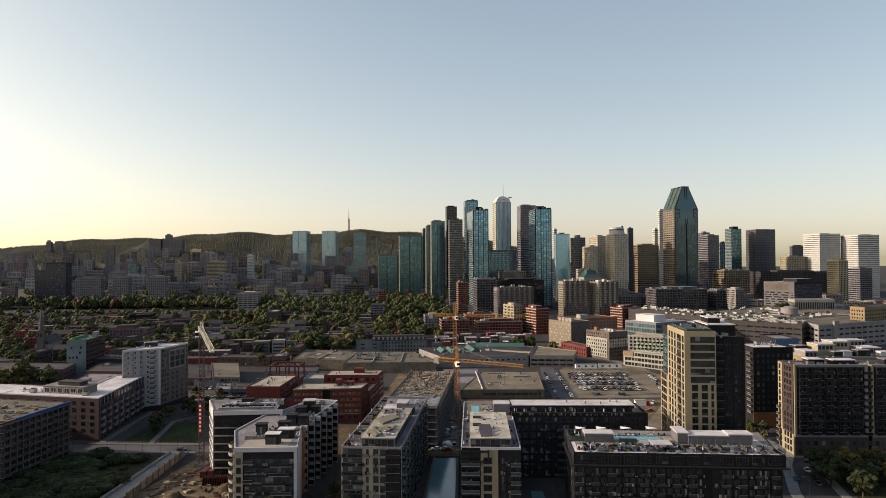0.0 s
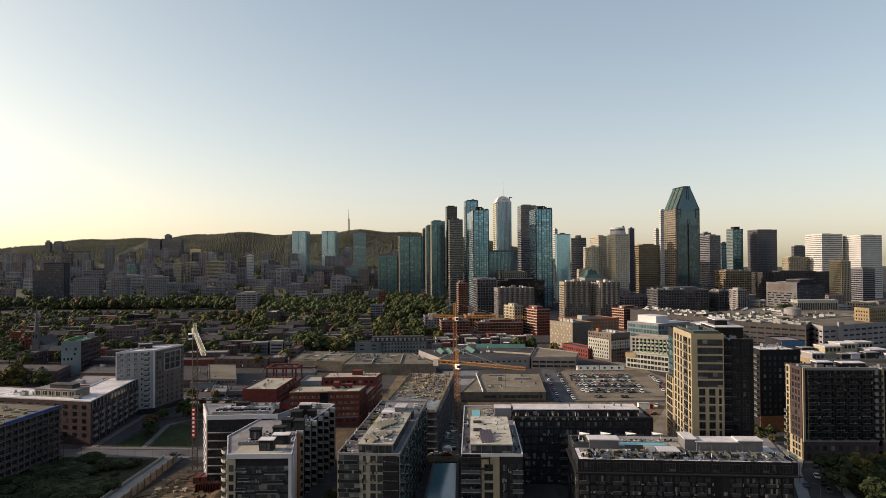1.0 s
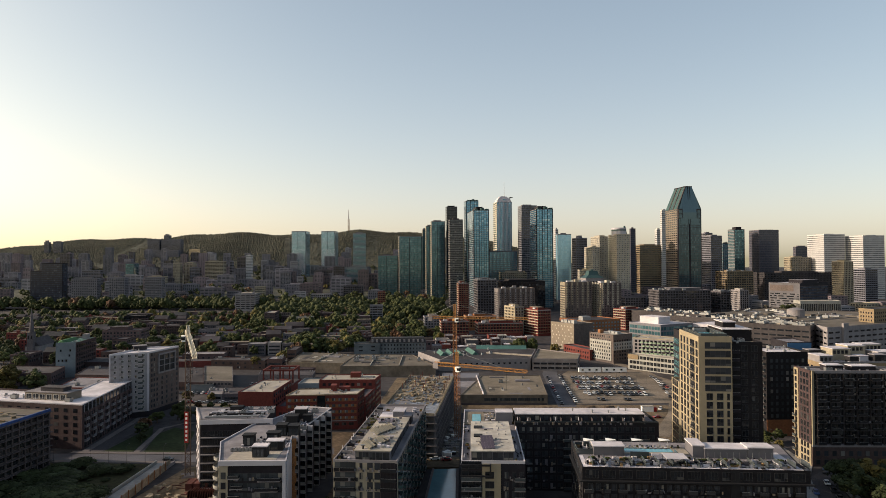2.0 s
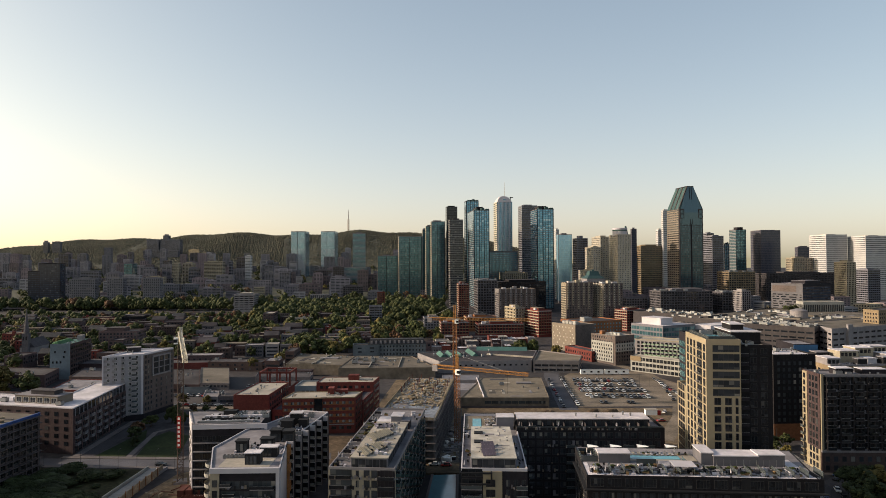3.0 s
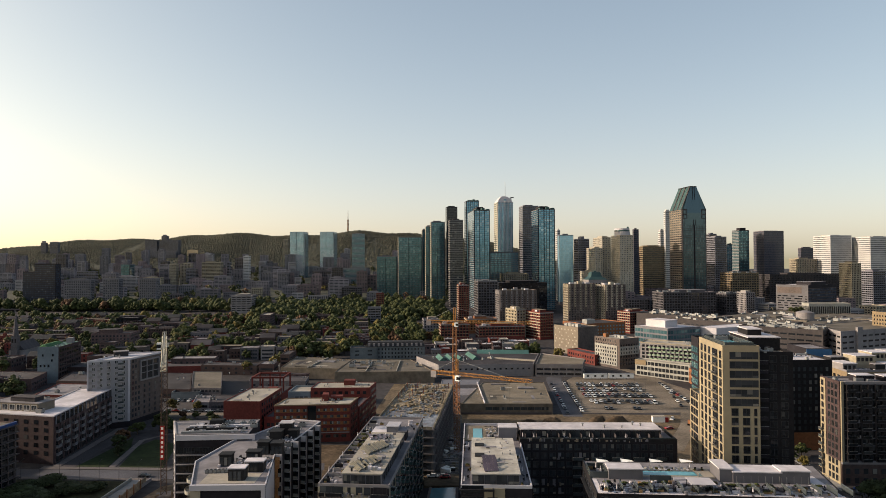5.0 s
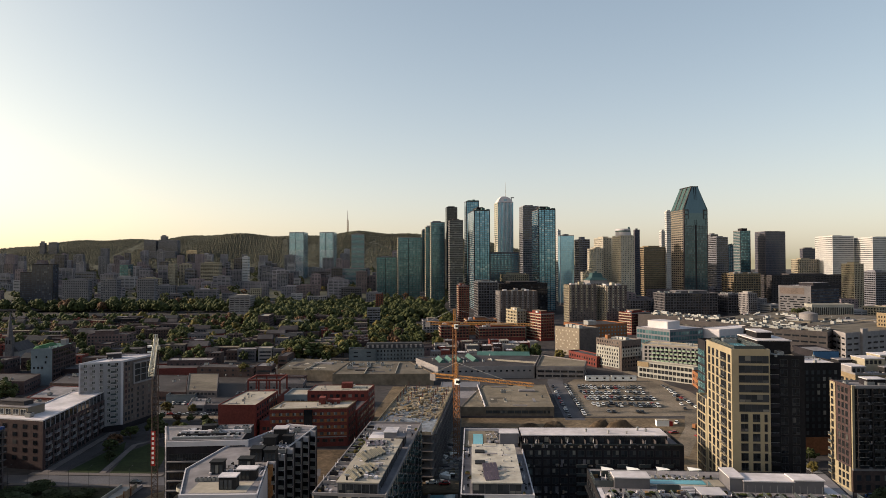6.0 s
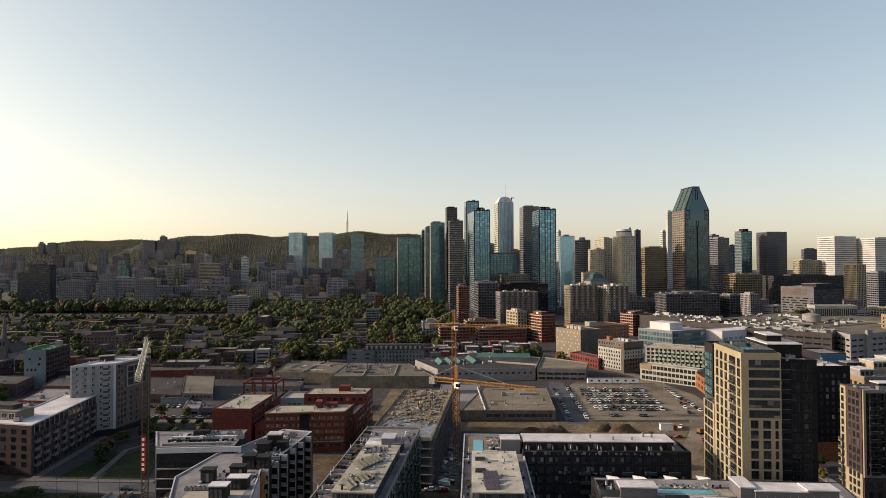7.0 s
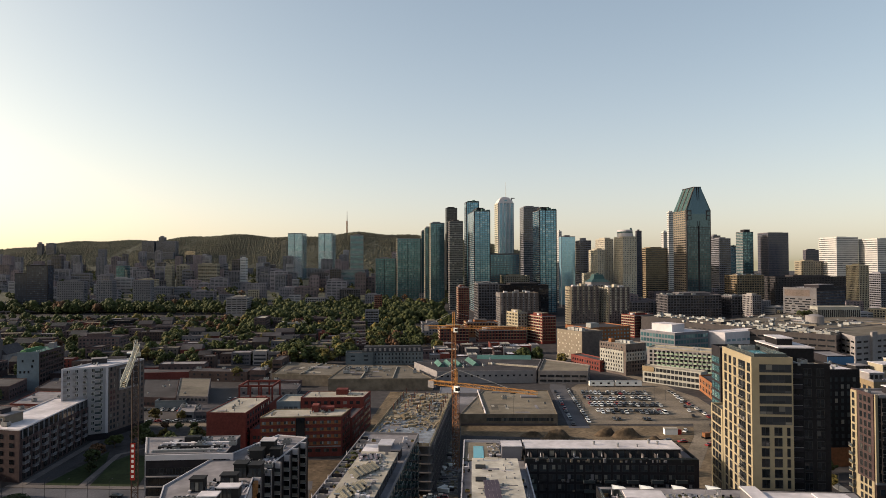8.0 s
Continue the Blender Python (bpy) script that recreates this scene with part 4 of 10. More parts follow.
def blob(s, c, rad, r, slot=0, squash=0.8, ring=7):
    """A lumpy closed clump of foliage."""
    x, y, z = c
    k = len(s.v)
    for level, m in ((-0.75, 0.6), (-0.1, 1.0), (0.55, 0.8)):
        for i in range(ring):
            t = 2 * math.pi * (i + 0.5 * (level > 0)) / ring
            q = rad * m * r.uniform(0.72, 1.2)
            s.v.append((x + q * math.cos(t), y + q * math.sin(t), z + rad * squash * level * r.uniform(0.8, 1.2)))
    s.v.append((x + rad * r.uniform(-0.2, 0.2), y + rad * r.uniform(-0.2, 0.2), z + rad * squash * r.uniform(0.9, 1.2)))
    n0 = len(s.f)
    for l in range(2):
        s.f += [(k + l * ring + i, k + l * ring + (i + 1) % ring, k + (l + 1) * ring + (i + 1) % ring, k + (l + 1) * ring + i) for i in range(ring)]
    s.f += [(k + 2 * ring + i, k + 2 * ring + (i + 1) % ring, k + 3 * ring) for i in range(ring)]
    s.f.append(tuple(k + ring - 1 - i for i in range(ring)))
    s.m += [slot] * (len(s.f) - n0)


def clump_shape(cx, cy, cz, n, seed, size, scale=(1, 1, 1)):
    s = Shape()
    r = random.Random(seed)
    for _ in range(6):
        blob(s, (r.uniform(-0.5, 0.5), r.uniform(-0.5, 0.5), 0.35), 0.5, r)
    leaf_ball(s, (0, 0, 0), 1.0, n, r, size / max(scale))
    s.v = [(cx + x * scale[0], cy + y * scale[1], cz + abs(z) * scale[2]) for x, y, z in s.v]
    return s


def tree_meshes(seed, high, wide, balls, leaves, size):
    """A tapered trunk with limbs, and a crown of clumps of leaves with gaps."""
    r = random.Random(seed)
    t, c = Shape(), Shape()
    fork = high * 0.34
    t.tube((0, 0, -0.3), (0.05 * high * r.uniform(-0.5, 0.5), 0, fork), 0.035 * high, 0.022 * high, 7)
    for k in range(balls):
        ang = 2.4 * k + r.uniform(-0.4, 0.4)
        lvl = r.uniform(0.0, 1.0)
        rad = wide * 0.5 * (0.25 + 0.62 * math.sin(math.pi * (0.22 + 0.7 * lvl))) * r.uniform(0.6, 1.0)
        p = Vector((rad * math.cos(ang), rad * math.sin(ang), high * (0.40 + 0.48 * lvl)))
        t.tube((0, 0, fork * 0.95), p, 0.016 * high, 0.005 * high, 5)
        rad = wide * r.uniform(0.17, 0.27)
        for _ in range(3):
            blob(c, p + Vector((r.gauss(0, 1), r.gauss(0, 1), r.gauss(0, 0.7))) * rad * 0.45, rad * 0.62, r)
        leaf_ball(c, p, rad, leaves // balls, r, size)
    leaf_ball(c, (0, 0, high * 0.86), wide * 0.2, leaves // balls, r, size)
    return t, c


def tree_kind(key, leaf, seed, high, wide, balls, leaves, size):
    def make():
        t, c = tree_meshes(seed, high, wide, balls, leaves, size)
        return t.mesh("trunk", [M["bark"]]), c.mesh("crown", [M[leaf]])
    return stored(("tree", key), make)


# gold leaves serve autumn trees and, as painted sunlight, sunlit green ones
TREE_WORDS = {"leaf": "green leafy street tree with an uneven crown", "leaf_gold": "gold-leaved tree, autumn colour and sunlight in one tone",
              "leaf_rust": "tree with rust-red autumn leaves", "bush_leaf": "broad dark olive street tree"}


def tree(x, y, z=0.0, high=10.0, leaf="leaf", seed=0, fine=False, group="trees of the quarter"):
    v = seed % 4
    t, c = tree_kind((leaf, v, fine), leaf, 50 + v, 10.0, 7.5 + v * 0.7, 16 if fine else 12, 1500 if fine else 420, 0.26 if fine else 0.36)
    ob = new("tree")
    ob.matrix_basis = pose(x, y, z, 0, 0, seed * 47 % 360) @ Matrix.Diagonal((high / 10 * (0.9 + (seed * 7 % 5) * 0.07), high / 10, high / 10, 1))
    tagged(ob, TREE_WORDS[leaf], "tree", group)
    part("trunk", t, None, ob)
    part("crown", c, None, ob)
    return ob


# ---- near buildings ----
def turned(x, y, w, d, rz):
    """Plan of a rectangle from its front left corner."""
    a = radians(rz)
    u, v = Vector((math.cos(a), math.sin(a))), Vector((-math.sin(a), math.cos(a)))
    o = Vector((x, y))
    return [tuple(o), tuple(o + u * w), tuple(o + u * w + v * d), tuple(o + v * d)]


def solar_rows(wx, wy, z, turn, n, step, length, mat, drift=1.0, tilt=0.75):
    """Rows of panels tilted to the sun, each row a part of its array."""
    arr = thing("solar_array", "rows of tilted dusty solar panels on a penthouse roof" if mat == "solar" else "flat dark violet solar panels on a penthouse roof", "solar panels", (wx, wy, z), turn)
    for k in range(n):
        l, w = length - 0.3 * k, step * 0.72
        s = Shape()
        s.add([(0, 0, 0.1), (w, 0, 0.1 + tilt), (w, l, 0.1 + tilt), (0, l, 0.1), (0, 0, 0.18), (w, 0, 0.18 + tilt), (w, l, 0.18 + tilt), (0, l, 0.18)],
              [(4, 5, 6, 7), (0, 3, 2, 1), (0, 1, 5, 4), (1, 2, 6, 5), (2, 3, 7, 6), (3, 0, 4, 7)])
        for j in range(int(l / 1.05) + 1):
            v = 1.05 * j
            s.add([(-0.02, v, 0.19), (w, v, 0.2 + tilt), (w, v + 0.07, 0.2 + tilt), (-0.02, v + 0.07, 0.19)], [(0, 1, 2, 3)], 1)
            s.box(w - 0.1, v, -0.02, w, v + 0.07, 0.1 + tilt, 1)
        part("solar_panel", s.mesh("solar_panel", [M[mat], M["black_metal"]]), None, arr, at=pose(k * step, drift * k, 0))


def terrace_clutter(b, u0, v0, u1, v1, n, seed):
    """Chairs, parasols, crates and pots on a roof terrace, each a thing."""
    r = random.Random(seed)
    for k in range(n):
        u, v, rz = r.uniform(u0, u1), r.uniform(v0, v1), math.degrees(b.a) + r.choice((0, 90, 20))
        at = b.world(u, v, b.top + 0.12)
        kind = r.choice((0, 0, 1, 2, 2, 3))
        if kind == 0:
            ob = thing("garden_chair", "dark metal garden chair on a roof terrace", "chair", at, rz, group="roof terrace chairs")
            part("seat", Shape().box(0, 0, 0.4, 0.6, 0.6, 0.48), M["black_metal"], ob)
            part("backrest", Shape().box(0, 0.54, 0.48, 0.6, 0.6, 1.0), M["black_metal"], ob)
            part("leg", Shape().box(0.02, 0.02, 0, 0.08, 0.08, 0.4).box(0.52, 0.52, 0, 0.58, 0.58, 0.4), M["black_metal"], ob)
        elif kind == 1:
            ob = thing("parasol", "closed pale parasol on a weighted foot", "parasol", at, rz, group="roof terrace parasols")
            part("pole", Shape().tube((0, 0, 0), (0, 0, 2.6), 0.04, sides=6), M["metal"], ob)
            part("canvas", Shape().tube((0, 0, 1.2), (0, 0, 2.5), 0.22, 0.06, 8), M["white_panel"], ob)
            part("foot", Shape().tube((0, 0, 0), (0, 0, 0.1), 0.35, sides=10), M["dark_panel"], ob)
        elif kind == 2:
            ob = thing("planter_box", "timber planter box with a ragged shrub", "planter", at, rz, group="roof terrace planters")
            part("box", Shape().box(0, 0, 0, 1.4, 0.6, 0.55), M["wood"], ob)
            part("shrub", stored(("shrub", k % 3), lambda: clump_shape(0.7, 0.3, 0.4, 60, 600 + k % 3, 0.16, (0.75, 0.35, 0.6)).mesh("shrub", [M["leaf"]])), None, ob)
        else:
            solid("storage_crate", Shape().box(0, 0, 0, 1.5, 0.7, 0.75).box(-0.04, -0.04, 0.75, 1.54, 0.74, 0.82), M[r.choice(("white_panel", "wood", "grey_panel"))],
                  "low storage crate with a lid on a terrace", "crate", at, group="roof terrace crates", rz=rz)


def penthouse_glazing(b, u0, u1, v, z, h, n, glass="glass"):
    me = window_mesh((u1 - u0) / n - 0.35, h, glass, "frame", 1)
    for k in range(n):
        part("window", me, None, b.ob, at=pose(u0 + (u1 - u0) * k / n + 0.18, v, z))


def loft_block():
    """Pale-fronted block with penthouse and glassy side."""
    b = Building("apartment_block", "beige and glass eight-storey apartment block with a roof terrace", "apartment block",
                 turned(-41.5, 211.7, 20.3, 77, -3.2), 24.9, "beige", "membrane", cap="limestone")
    p = b.block("penthouse", 6.6, 1.6, 17.8, 44, 3.1, "grey_panel", roof="pale_roof", label="glazed penthouse storey with a pale flat roof")
    penthouse_glazing(b, 6.8, 17.6, 1.6, b.top + 0.5, 2.3, 5)
    for k in range(12):
        part("window", window_mesh(2.6, 2.2, "glass", "frame", 1), None, b.ob, at=pose(17.8, 3 + k * 3.3, b.top + 0.5, 0, 0, 90))
    b.block("stair_house", 5.6, 48, 11.0, 56, 2.0, "pale_roof", roof="white_roof")
    b.block("lift_house", 11.1, 47, 15.2, 53, 4.6, "grey_panel", roof="white_roof")
    b.block("stair_turret", 15.3, 46.5, 18.0, 52, 3.0, "dark_panel", roof="membrane")
    small_clutter(b, 90, 301, 7.2, 2.5, 17.2, 43, b.top + 3.5)
    small_clutter(b, 70, 302, 0.8, 2, 6.0, 75, b.top + 0.12)
    # front: two bays of recessed balconies and slit windows
    b.grid(0, 8, 1, 6.4, 2.2, z=0.9, margin=0, s0=0.4, s1=7.4, glass="glass_mid", mullions=3)
    b.balconies(0, [0.4], 8, 6.6, 0.9, z=0.5, slab="raw_concrete", rail="glass_dark")
    b.grid(0, 8, 1, 0.8, 1.9, z=1.0, margin=0, s0=8.2, s1=9.6)
    b.grid(0, 8, 2, 1.6, 2.0, z=1.0, margin=0, s0=10.6, s1=15.2, mullions=0)
    part("dark_bay", Shape().box(15.0, -0.04, 0, 20.3, 0, b.top), M["dark_panel"], b.ob, "dark panelled bay")
    b.balconies(0, [15.2], 8, 4.9, 1.2, z=0.5, slab="dark_panel", rail="glass_dark")
    b.grid(0, 8, 1, 3.6, 2.2, z=0.9, margin=0, s0=15.4, s1=20.0, glass="glass", mullions=2)
    b.joined(1, 8, 17, 3.0, 2.1, z=0.9, glass="glass_mid")
    b.balconies(1, [2 + 8.9 * k for k in range(8)], 8, 3.6, 1.2, z=0.5, slab="raw_concrete", rail="copper_dark")
    b.joined(3, 8, 20, 1.8, 1.9)
    b.joined(2, 8, 5, 2.0, 1.9)
    # a row of planters and skylights along the terrace
    for k in range(16):
        part("terrace_divider", Shape().box(0, 0, 0, 2.0 + 0.5 * (k * 7 % 4), 0.12, 1.1), M["limestone" if k % 3 else "dark_panel"], b.ob, at=pose(0.6, 3 + 4.4 * k + 0.5 * (k * 5 % 3), b.top + 0.1))
        part("skylight", Shape().ring([(0, 0), (1.7, 0), (1.7, 1.7), (0, 1.7)], 0.22, 0, 0.5, 0).box(0.22, 0.22, 0.02, 1.48, 1.48, 0.3, 1).mesh("skylight", [M["pale_roof"], M["glass_dark"]]), None, b.ob, "pale-framed dark skylight", at=pose(0.7, 4.4 + 4.4 * k, b.top + 0.1))
    top = b.top + 0.1 + 3.1 + 0.3
    solar_rows(-30.3, 213.2, top, 28.0, 6, 1.5, 7.8, "solar")
    terrace_clutter(b, 0.6, 2, 6.0, 70, 34, 201)
    terrace_clutter(b, 13.5, 45, 19.5, 74, 12, 202)
    for k in range(7):
        part("hedge", clump_shape(0, 0, 0.3, 60, 640 + k, 0.22, (1.0, 1.2, 0.9)), M["leaf_gold" if k % 3 == 1 else "leaf"], b.ob, "shrubs on the roof terrace", at=pose(1.8 + 1.3 * (k % 3), 36 + 2.6 * k, b.top + 0.12))
    solar_rows(-30.0, 229.2, top, 28.0, 6, 1.5, 8.0, "solar", 0.9)
    solar_rows(-31.8, 245.6, top, 14.0, 5, 1.5, 6.4, "violet_glass", 0.0, 0.25)
    plant(b, 7, 5, 7.5, 17, 3, 42, kinds=(1, 2), z=top)
    facade_clutter(b, 0, 0.4, 20, 8, 0.6, 3.0, 150, 607)
    facade_clutter(b, 1, 1, 76, 8, 0.6, 3.0, 260, 608)


def unfinished_block():
    """The raw concrete frame that goes on behind, with formwork on its top deck."""
    a = thing("unfinished_building", "unfinished concrete building frame with timber formwork on top", "construction frame", (-38.5, 291, 0), -4.0)
    w, d, n, pitch = 26, 95, 6, 3.25
    for k in range(1, n + 1):
        part("floor_slab", Shape().box(0, 0, -0.3, w, d, 0), M["concrete"], a, at=pose(0, 0, k * pitch))
    col = Shape().box(-0.3, -0.3, 0, 0.3, 0.3, pitch - 0.3).mesh("column", [M["concrete"]])
    for k in range(n):
        for i in range(5):
            for j in range(9):
                if i == 4 or j == 0 or (i == 0 and j % 2 == 0):
                    part("column", col, None, a, at=pose(0.8 + i * (w - 1.6) / 4, 0.8 + j * (d - 1.6) / 8, k * pitch))
    part("core_wall", Shape().box(9, 20, 0, 16, 75, n * pitch - 0.35), M["raw_concrete"], a)
    board = Shape().box(-1.2, -0.06, 0, 1.2, 0.06, 1.1).mesh("form_board", [M["plywood"]])
    r = random.Random(3)
    for k in range(38):
        part("form_board", board, None, a, at=pose(0.2, 1.5 + k * 2.45, n * pitch, 0, r.uniform(-6, 6), 90))
        part("form_board", board, None, a, at=pose(w - 0.2, 1.5 + k * 2.45, n * pitch, 0, r.uniform(-6, 6), 90))
    for k in range(10):
        part("form_board", board, None, a, at=pose(1.5 + 2.5 * k, 0.2, n * pitch, 0, 0, 0))
    for k in range(90):
        s = Shape().box(-r.uniform(0.4, 2), -r.uniform(0.2, 0.8), 0, r.uniform(0.4, 2), r.uniform(0.2, 0.8), r.uniform(0.1, 1.1))
        ob = solid("building_material", s, M[r.choice(("plywood", "plywood", "plywood", "wood", "concrete", "metal", "dirt", "tan_brick"))],
                   "stack of building material on an unfinished deck", "building material", group="stacks on the deck")
        ob.matrix_basis = a.matrix_basis @ pose(r.uniform(3, w - 3), r.uniform(26, d - 3), n * pitch, 0, 0, r.uniform(0, 90))
    post = Shape().tube((0, 0, 0), (0, 0, 3.2), 0.16, sides=6).mesh("rebar_column", [M["maroon"]])
    for k in range(22):
        part("rebar_column", post, None, a, at=pose(2 + 5.5 * (k % 5), 55 + 9 * (k // 5), n * pitch))
    part("deck_surface", Shape().box(0.4, 26.2, 0, w - 0.4, d - 0.4, 0.06), M["deck_ply"], a, "worn timber deck boards", at=pose(0, 0, n * pitch + 0.004))
    rail = Shape().box(0, 0, 0.5, 6.0, 0.06, 0.62).box(0, 0, 1.05, 6.0, 0.06, 1.17).box(0, 0, 0, 0.1, 0.1, 1.3).mesh("guard_rail", [M["plywood"]])
    for k in range(15):
        part("guard_rail", rail, None, a, at=pose(0.5, 1 + 6.2 * k, n * pitch, 0, 0, 90))
        part("guard_rail", rail, None, a, at=pose(w - 0.6, 1 + 6.2 * k, n * pitch, 0, 0, 90))
    for k in range(46):
        l = r.uniform(3, 9)
        s = Shape().box(0, -0.15, 0, l, 0.15, r.choice((0.12, 0.25, 0.5)))
        ob = solid("long_timber", s, M["plywood"], "bundle of long pale timbers lying on an unfinished deck", "timber", group="timbers on the deck")
        side = k % 3
        ob.matrix_basis = a.matrix_basis @ pose((r.uniform(0.9, 4.5), w - r.uniform(1.0, 4.5), r.uniform(4, w - 4))[side], r.uniform(28 if side == 2 else 8, d - 10), n * pitch + 0.06, 0, 0, 90 + r.uniform(-8, 8) if side < 2 else r.uniform(0, 180))
    pole = Shape().tube((0, 0, 0), (0, 0, n * pitch + 1.2), 0.06, sides=5).mesh("scaffold_pole", [M["metal"]])
    for k in range(26):
        part("scaffold_pole", pole, None, a, at=pose(w + 1.1, 2 + 3.6 * k, 0))
    lift = Shape().box(0, 0, 0, 1.0, d - 3, 0.12).mesh("scaffold_deck", [M["raw_concrete"]])
    for k in range(1, n + 1):
        part("scaffold_deck", lift, None, a, at=pose(w + 0.05, 1.5, k * pitch - 0.2))
    litter = Shape()
    for k in range(650):
        l, q, h = r.uniform(0.3, 1.6), r.uniform(0.15, 0.7), r.choice((0.06, 0.15, 0.4, 0.8))
        if k % 4 == 0:
            l, q = q, l * 2
        u, v = r.uniform(1, w - 3), r.uniform(3, d - 4)
        if v > 24 or r.random() < 0.35:
            litter.box(u, v, 0, u + l, v + q, h, r.choice((0, 0, 1, 2, 3, 4)))
    ob = part("deck_litter", litter.mesh("deck_litter", [M["plywood"], M["concrete"], M["metal"], M["dirt"], M["blue_grey"]]), None, a, "small boards, tools and rubble on the deck", at=pose(0, 0, n * pitch + 0.06))
    tagged(ob, kind="stuff")
    for k in range(14):
        u, v = r.uniform(1, w - 8), r.uniform(1, 40)
        part("tarp_sheet", Shape().box(0, 0, 0, r.uniform(3, 7), r.uniform(2, 6), 0.03 + 0.004 * k), M["blue_grey" if k % 3 else "grey_panel"], a, "blue-grey tarpaulin sheet", at=pose(u, v, n * pitch + 0.055))
    fin = Shape().box(0.6, 0.4, 0, w - 0.6, 26, 0.05)
    part("grey_membrane", fin, M["blue_grey"], a, "grey membrane over part of the deck", at=pose(0, 0, n * pitch + 0.004))


def court_block():
    """Block with dark front, cream stripe, open penthouse and a small pool."""
    b = Building("apartment_block", "dark apartment block with a cream stripe and a pale penthouse roof", "apartment block",
                 turned(-1.4, 213.2, 20.0, 68, -0.8), 24.3, "dark_panel", "membrane", cap="white_panel")
    b.block("penthouse", 3.2, 2.2, 16.7, 38.4, 3.0, "grey_panel", roof="worn_roof", label="penthouse storey with a white roof and roof lights")
    penthouse_glazing(b, 3.3, 16.6, 2.2, b.top + 0.4, 2.4, 4)
    top = b.top + 0.1 + 3.0 + 0.3
    for v in (17.4, 28.3):
        part("roof_light", Shape().box(4.0, v, top, 7.0, v + 3.2, top + 0.3), M["black_metal"], b.ob, "flat black roof light")
    arr = thing("solar_array", "tilted violet grey solar panels on a pale roof", "solar panels", b.world(8.4, 3.6, top), 10.0)
    frame_mesh = Shape().add([(0, 0, 0.15), (0, 3.4, 1.1), (1.0, 3.4, 1.1), (1.0, 0, 0.15), (0, 0, 0.22), (0, 3.4, 1.17), (1.0, 3.4, 1.17), (1.0, 0, 0.22)],
                             [(0, 1, 2, 3), (7, 6, 5, 4), (0, 3, 7, 4), (3, 2, 6, 7), (2, 1, 5, 6), (1, 0, 4, 5)])
    frame_mesh.box(0.1, 3.2, 0, 0.18, 3.28, 1.1, 1).box(0.8, 3.2, 0, 0.88, 3.28, 1.1, 1).box(0.1, 0.1, 0, 0.9, 0.18, 0.2, 1)
    frame_mesh = frame_mesh.mesh("solar_panel", [M["violet_glass"], M["metal"]])
    for k in range(12):
        part("solar_panel", frame_mesh, None, arr, at=pose(-1.6 + 1.06 * (k % 4) + 0.7 * (k // 4), 4.2 * (k // 4), 0))
    small_clutter(b, 26, 303, 4.0, 3.0, 16.2, 38, top, 0.7)
    small_clutter(b, 50, 304, 7.6, 48.5, 15.6, 65, b.top + 0.45)
    plant(b, 7, 9, 5, 15.5, 5, 41, kinds=(1, 2, 1), z=top, scale=0.5)
    terrace_clutter(b, 0.5, 1, 2.6, 46, 14, 203)
    terrace_clutter(b, 17.0, 1, 19.4, 50, 12, 204)
    for k in (0, 1, 4, 6):
        w = 2.2 + (k * 7 % 5) * 0.9
        part("roof_patch", Shape().box(4 + (k * 5 % 9), 7 + 5.1 * k, top, 4 + (k * 5 % 9) + w, 8.6 + 5.1 * k, top + 0.03 + 0.01 * k), M[("pale_roof", "membrane", "gravel_roof")[k % 3]], b.ob)
    # terrace pool and deck at the far end
    part("pool_deck", Shape().box(0.6, 46, b.top + 0.12, 12.4, 66, b.top + 0.45), M["gravel_roof"], b.ob)
    part("pool", Shape().box(3.4, 48.2, b.top + 0.45, 6.8, 61.4, b.top + 0.55), M["water"], b.ob, "small turquoise roof pool")
    b.block("plant_house", 12.6, 46.5, 18.8, 52, 4.6, "grey_panel", roof="white_roof")
    # front
    b.grid(0, 8, 1, 6.0, 2.2, z=0.8, margin=0, s0=0.2, s1=6.4, glass="glass_dark", mullions=2)
    b.balconies(0, [0.1], 7, 6.2, 1.6, z=0.4, slab="limestone")
    part("cream_panel", Shape().box(6.6, -0.25, 0, 12.4, 0, b.top), M["cream"], b.ob, "cream stripe of wall panels")
    me = window_mesh(2.6, 2.0, "glass_dark", "frame", 1)
    for k in range(7):
        part("window", me, None, b.ob, at=pose(7.6, -0.27, 0.9 + 3.0 * k))
    b.grid(0, 7, 3, 1.1, 1.9, z=0.9, margin=0, s0=13.0, s1=20.0, glass="glass")
    b.balconies(0, [16.6], 7, 3.3, 1.5, z=0.4, slab="limestone")
    part("roof_frame", Shape().box(-0.4, -1.4, 19.6, 9.4, -1.0, 20.1).box(-0.4, -1.4, 22.9, 9.4, -1.0, 23.4).box(8.9, -1.4, 20.1, 9.4, -1.0, 22.9)
         .box(-0.4, -1.0, 22.9, 0.0, 0.0, 23.4).box(8.9, -1.0, 22.9, 9.4, 0.0, 23.4), M["black_metal"], b.ob, "black projecting frame")
    b.joined(3, 8, 16, 2.6, 2.1, z=0.9, glass="glass_dark")
    b.joined(1, 8, 12, 2.4, 2.0, glass="glass")
    facade_clutter(b, 0, 0.2, 6.2, 7, 0.5, 3.0, 50, 609, 1.4)
    facade_clutter(b, 0, 13, 19.8, 7, 0.5, 3.0, 40, 610, 1.2)


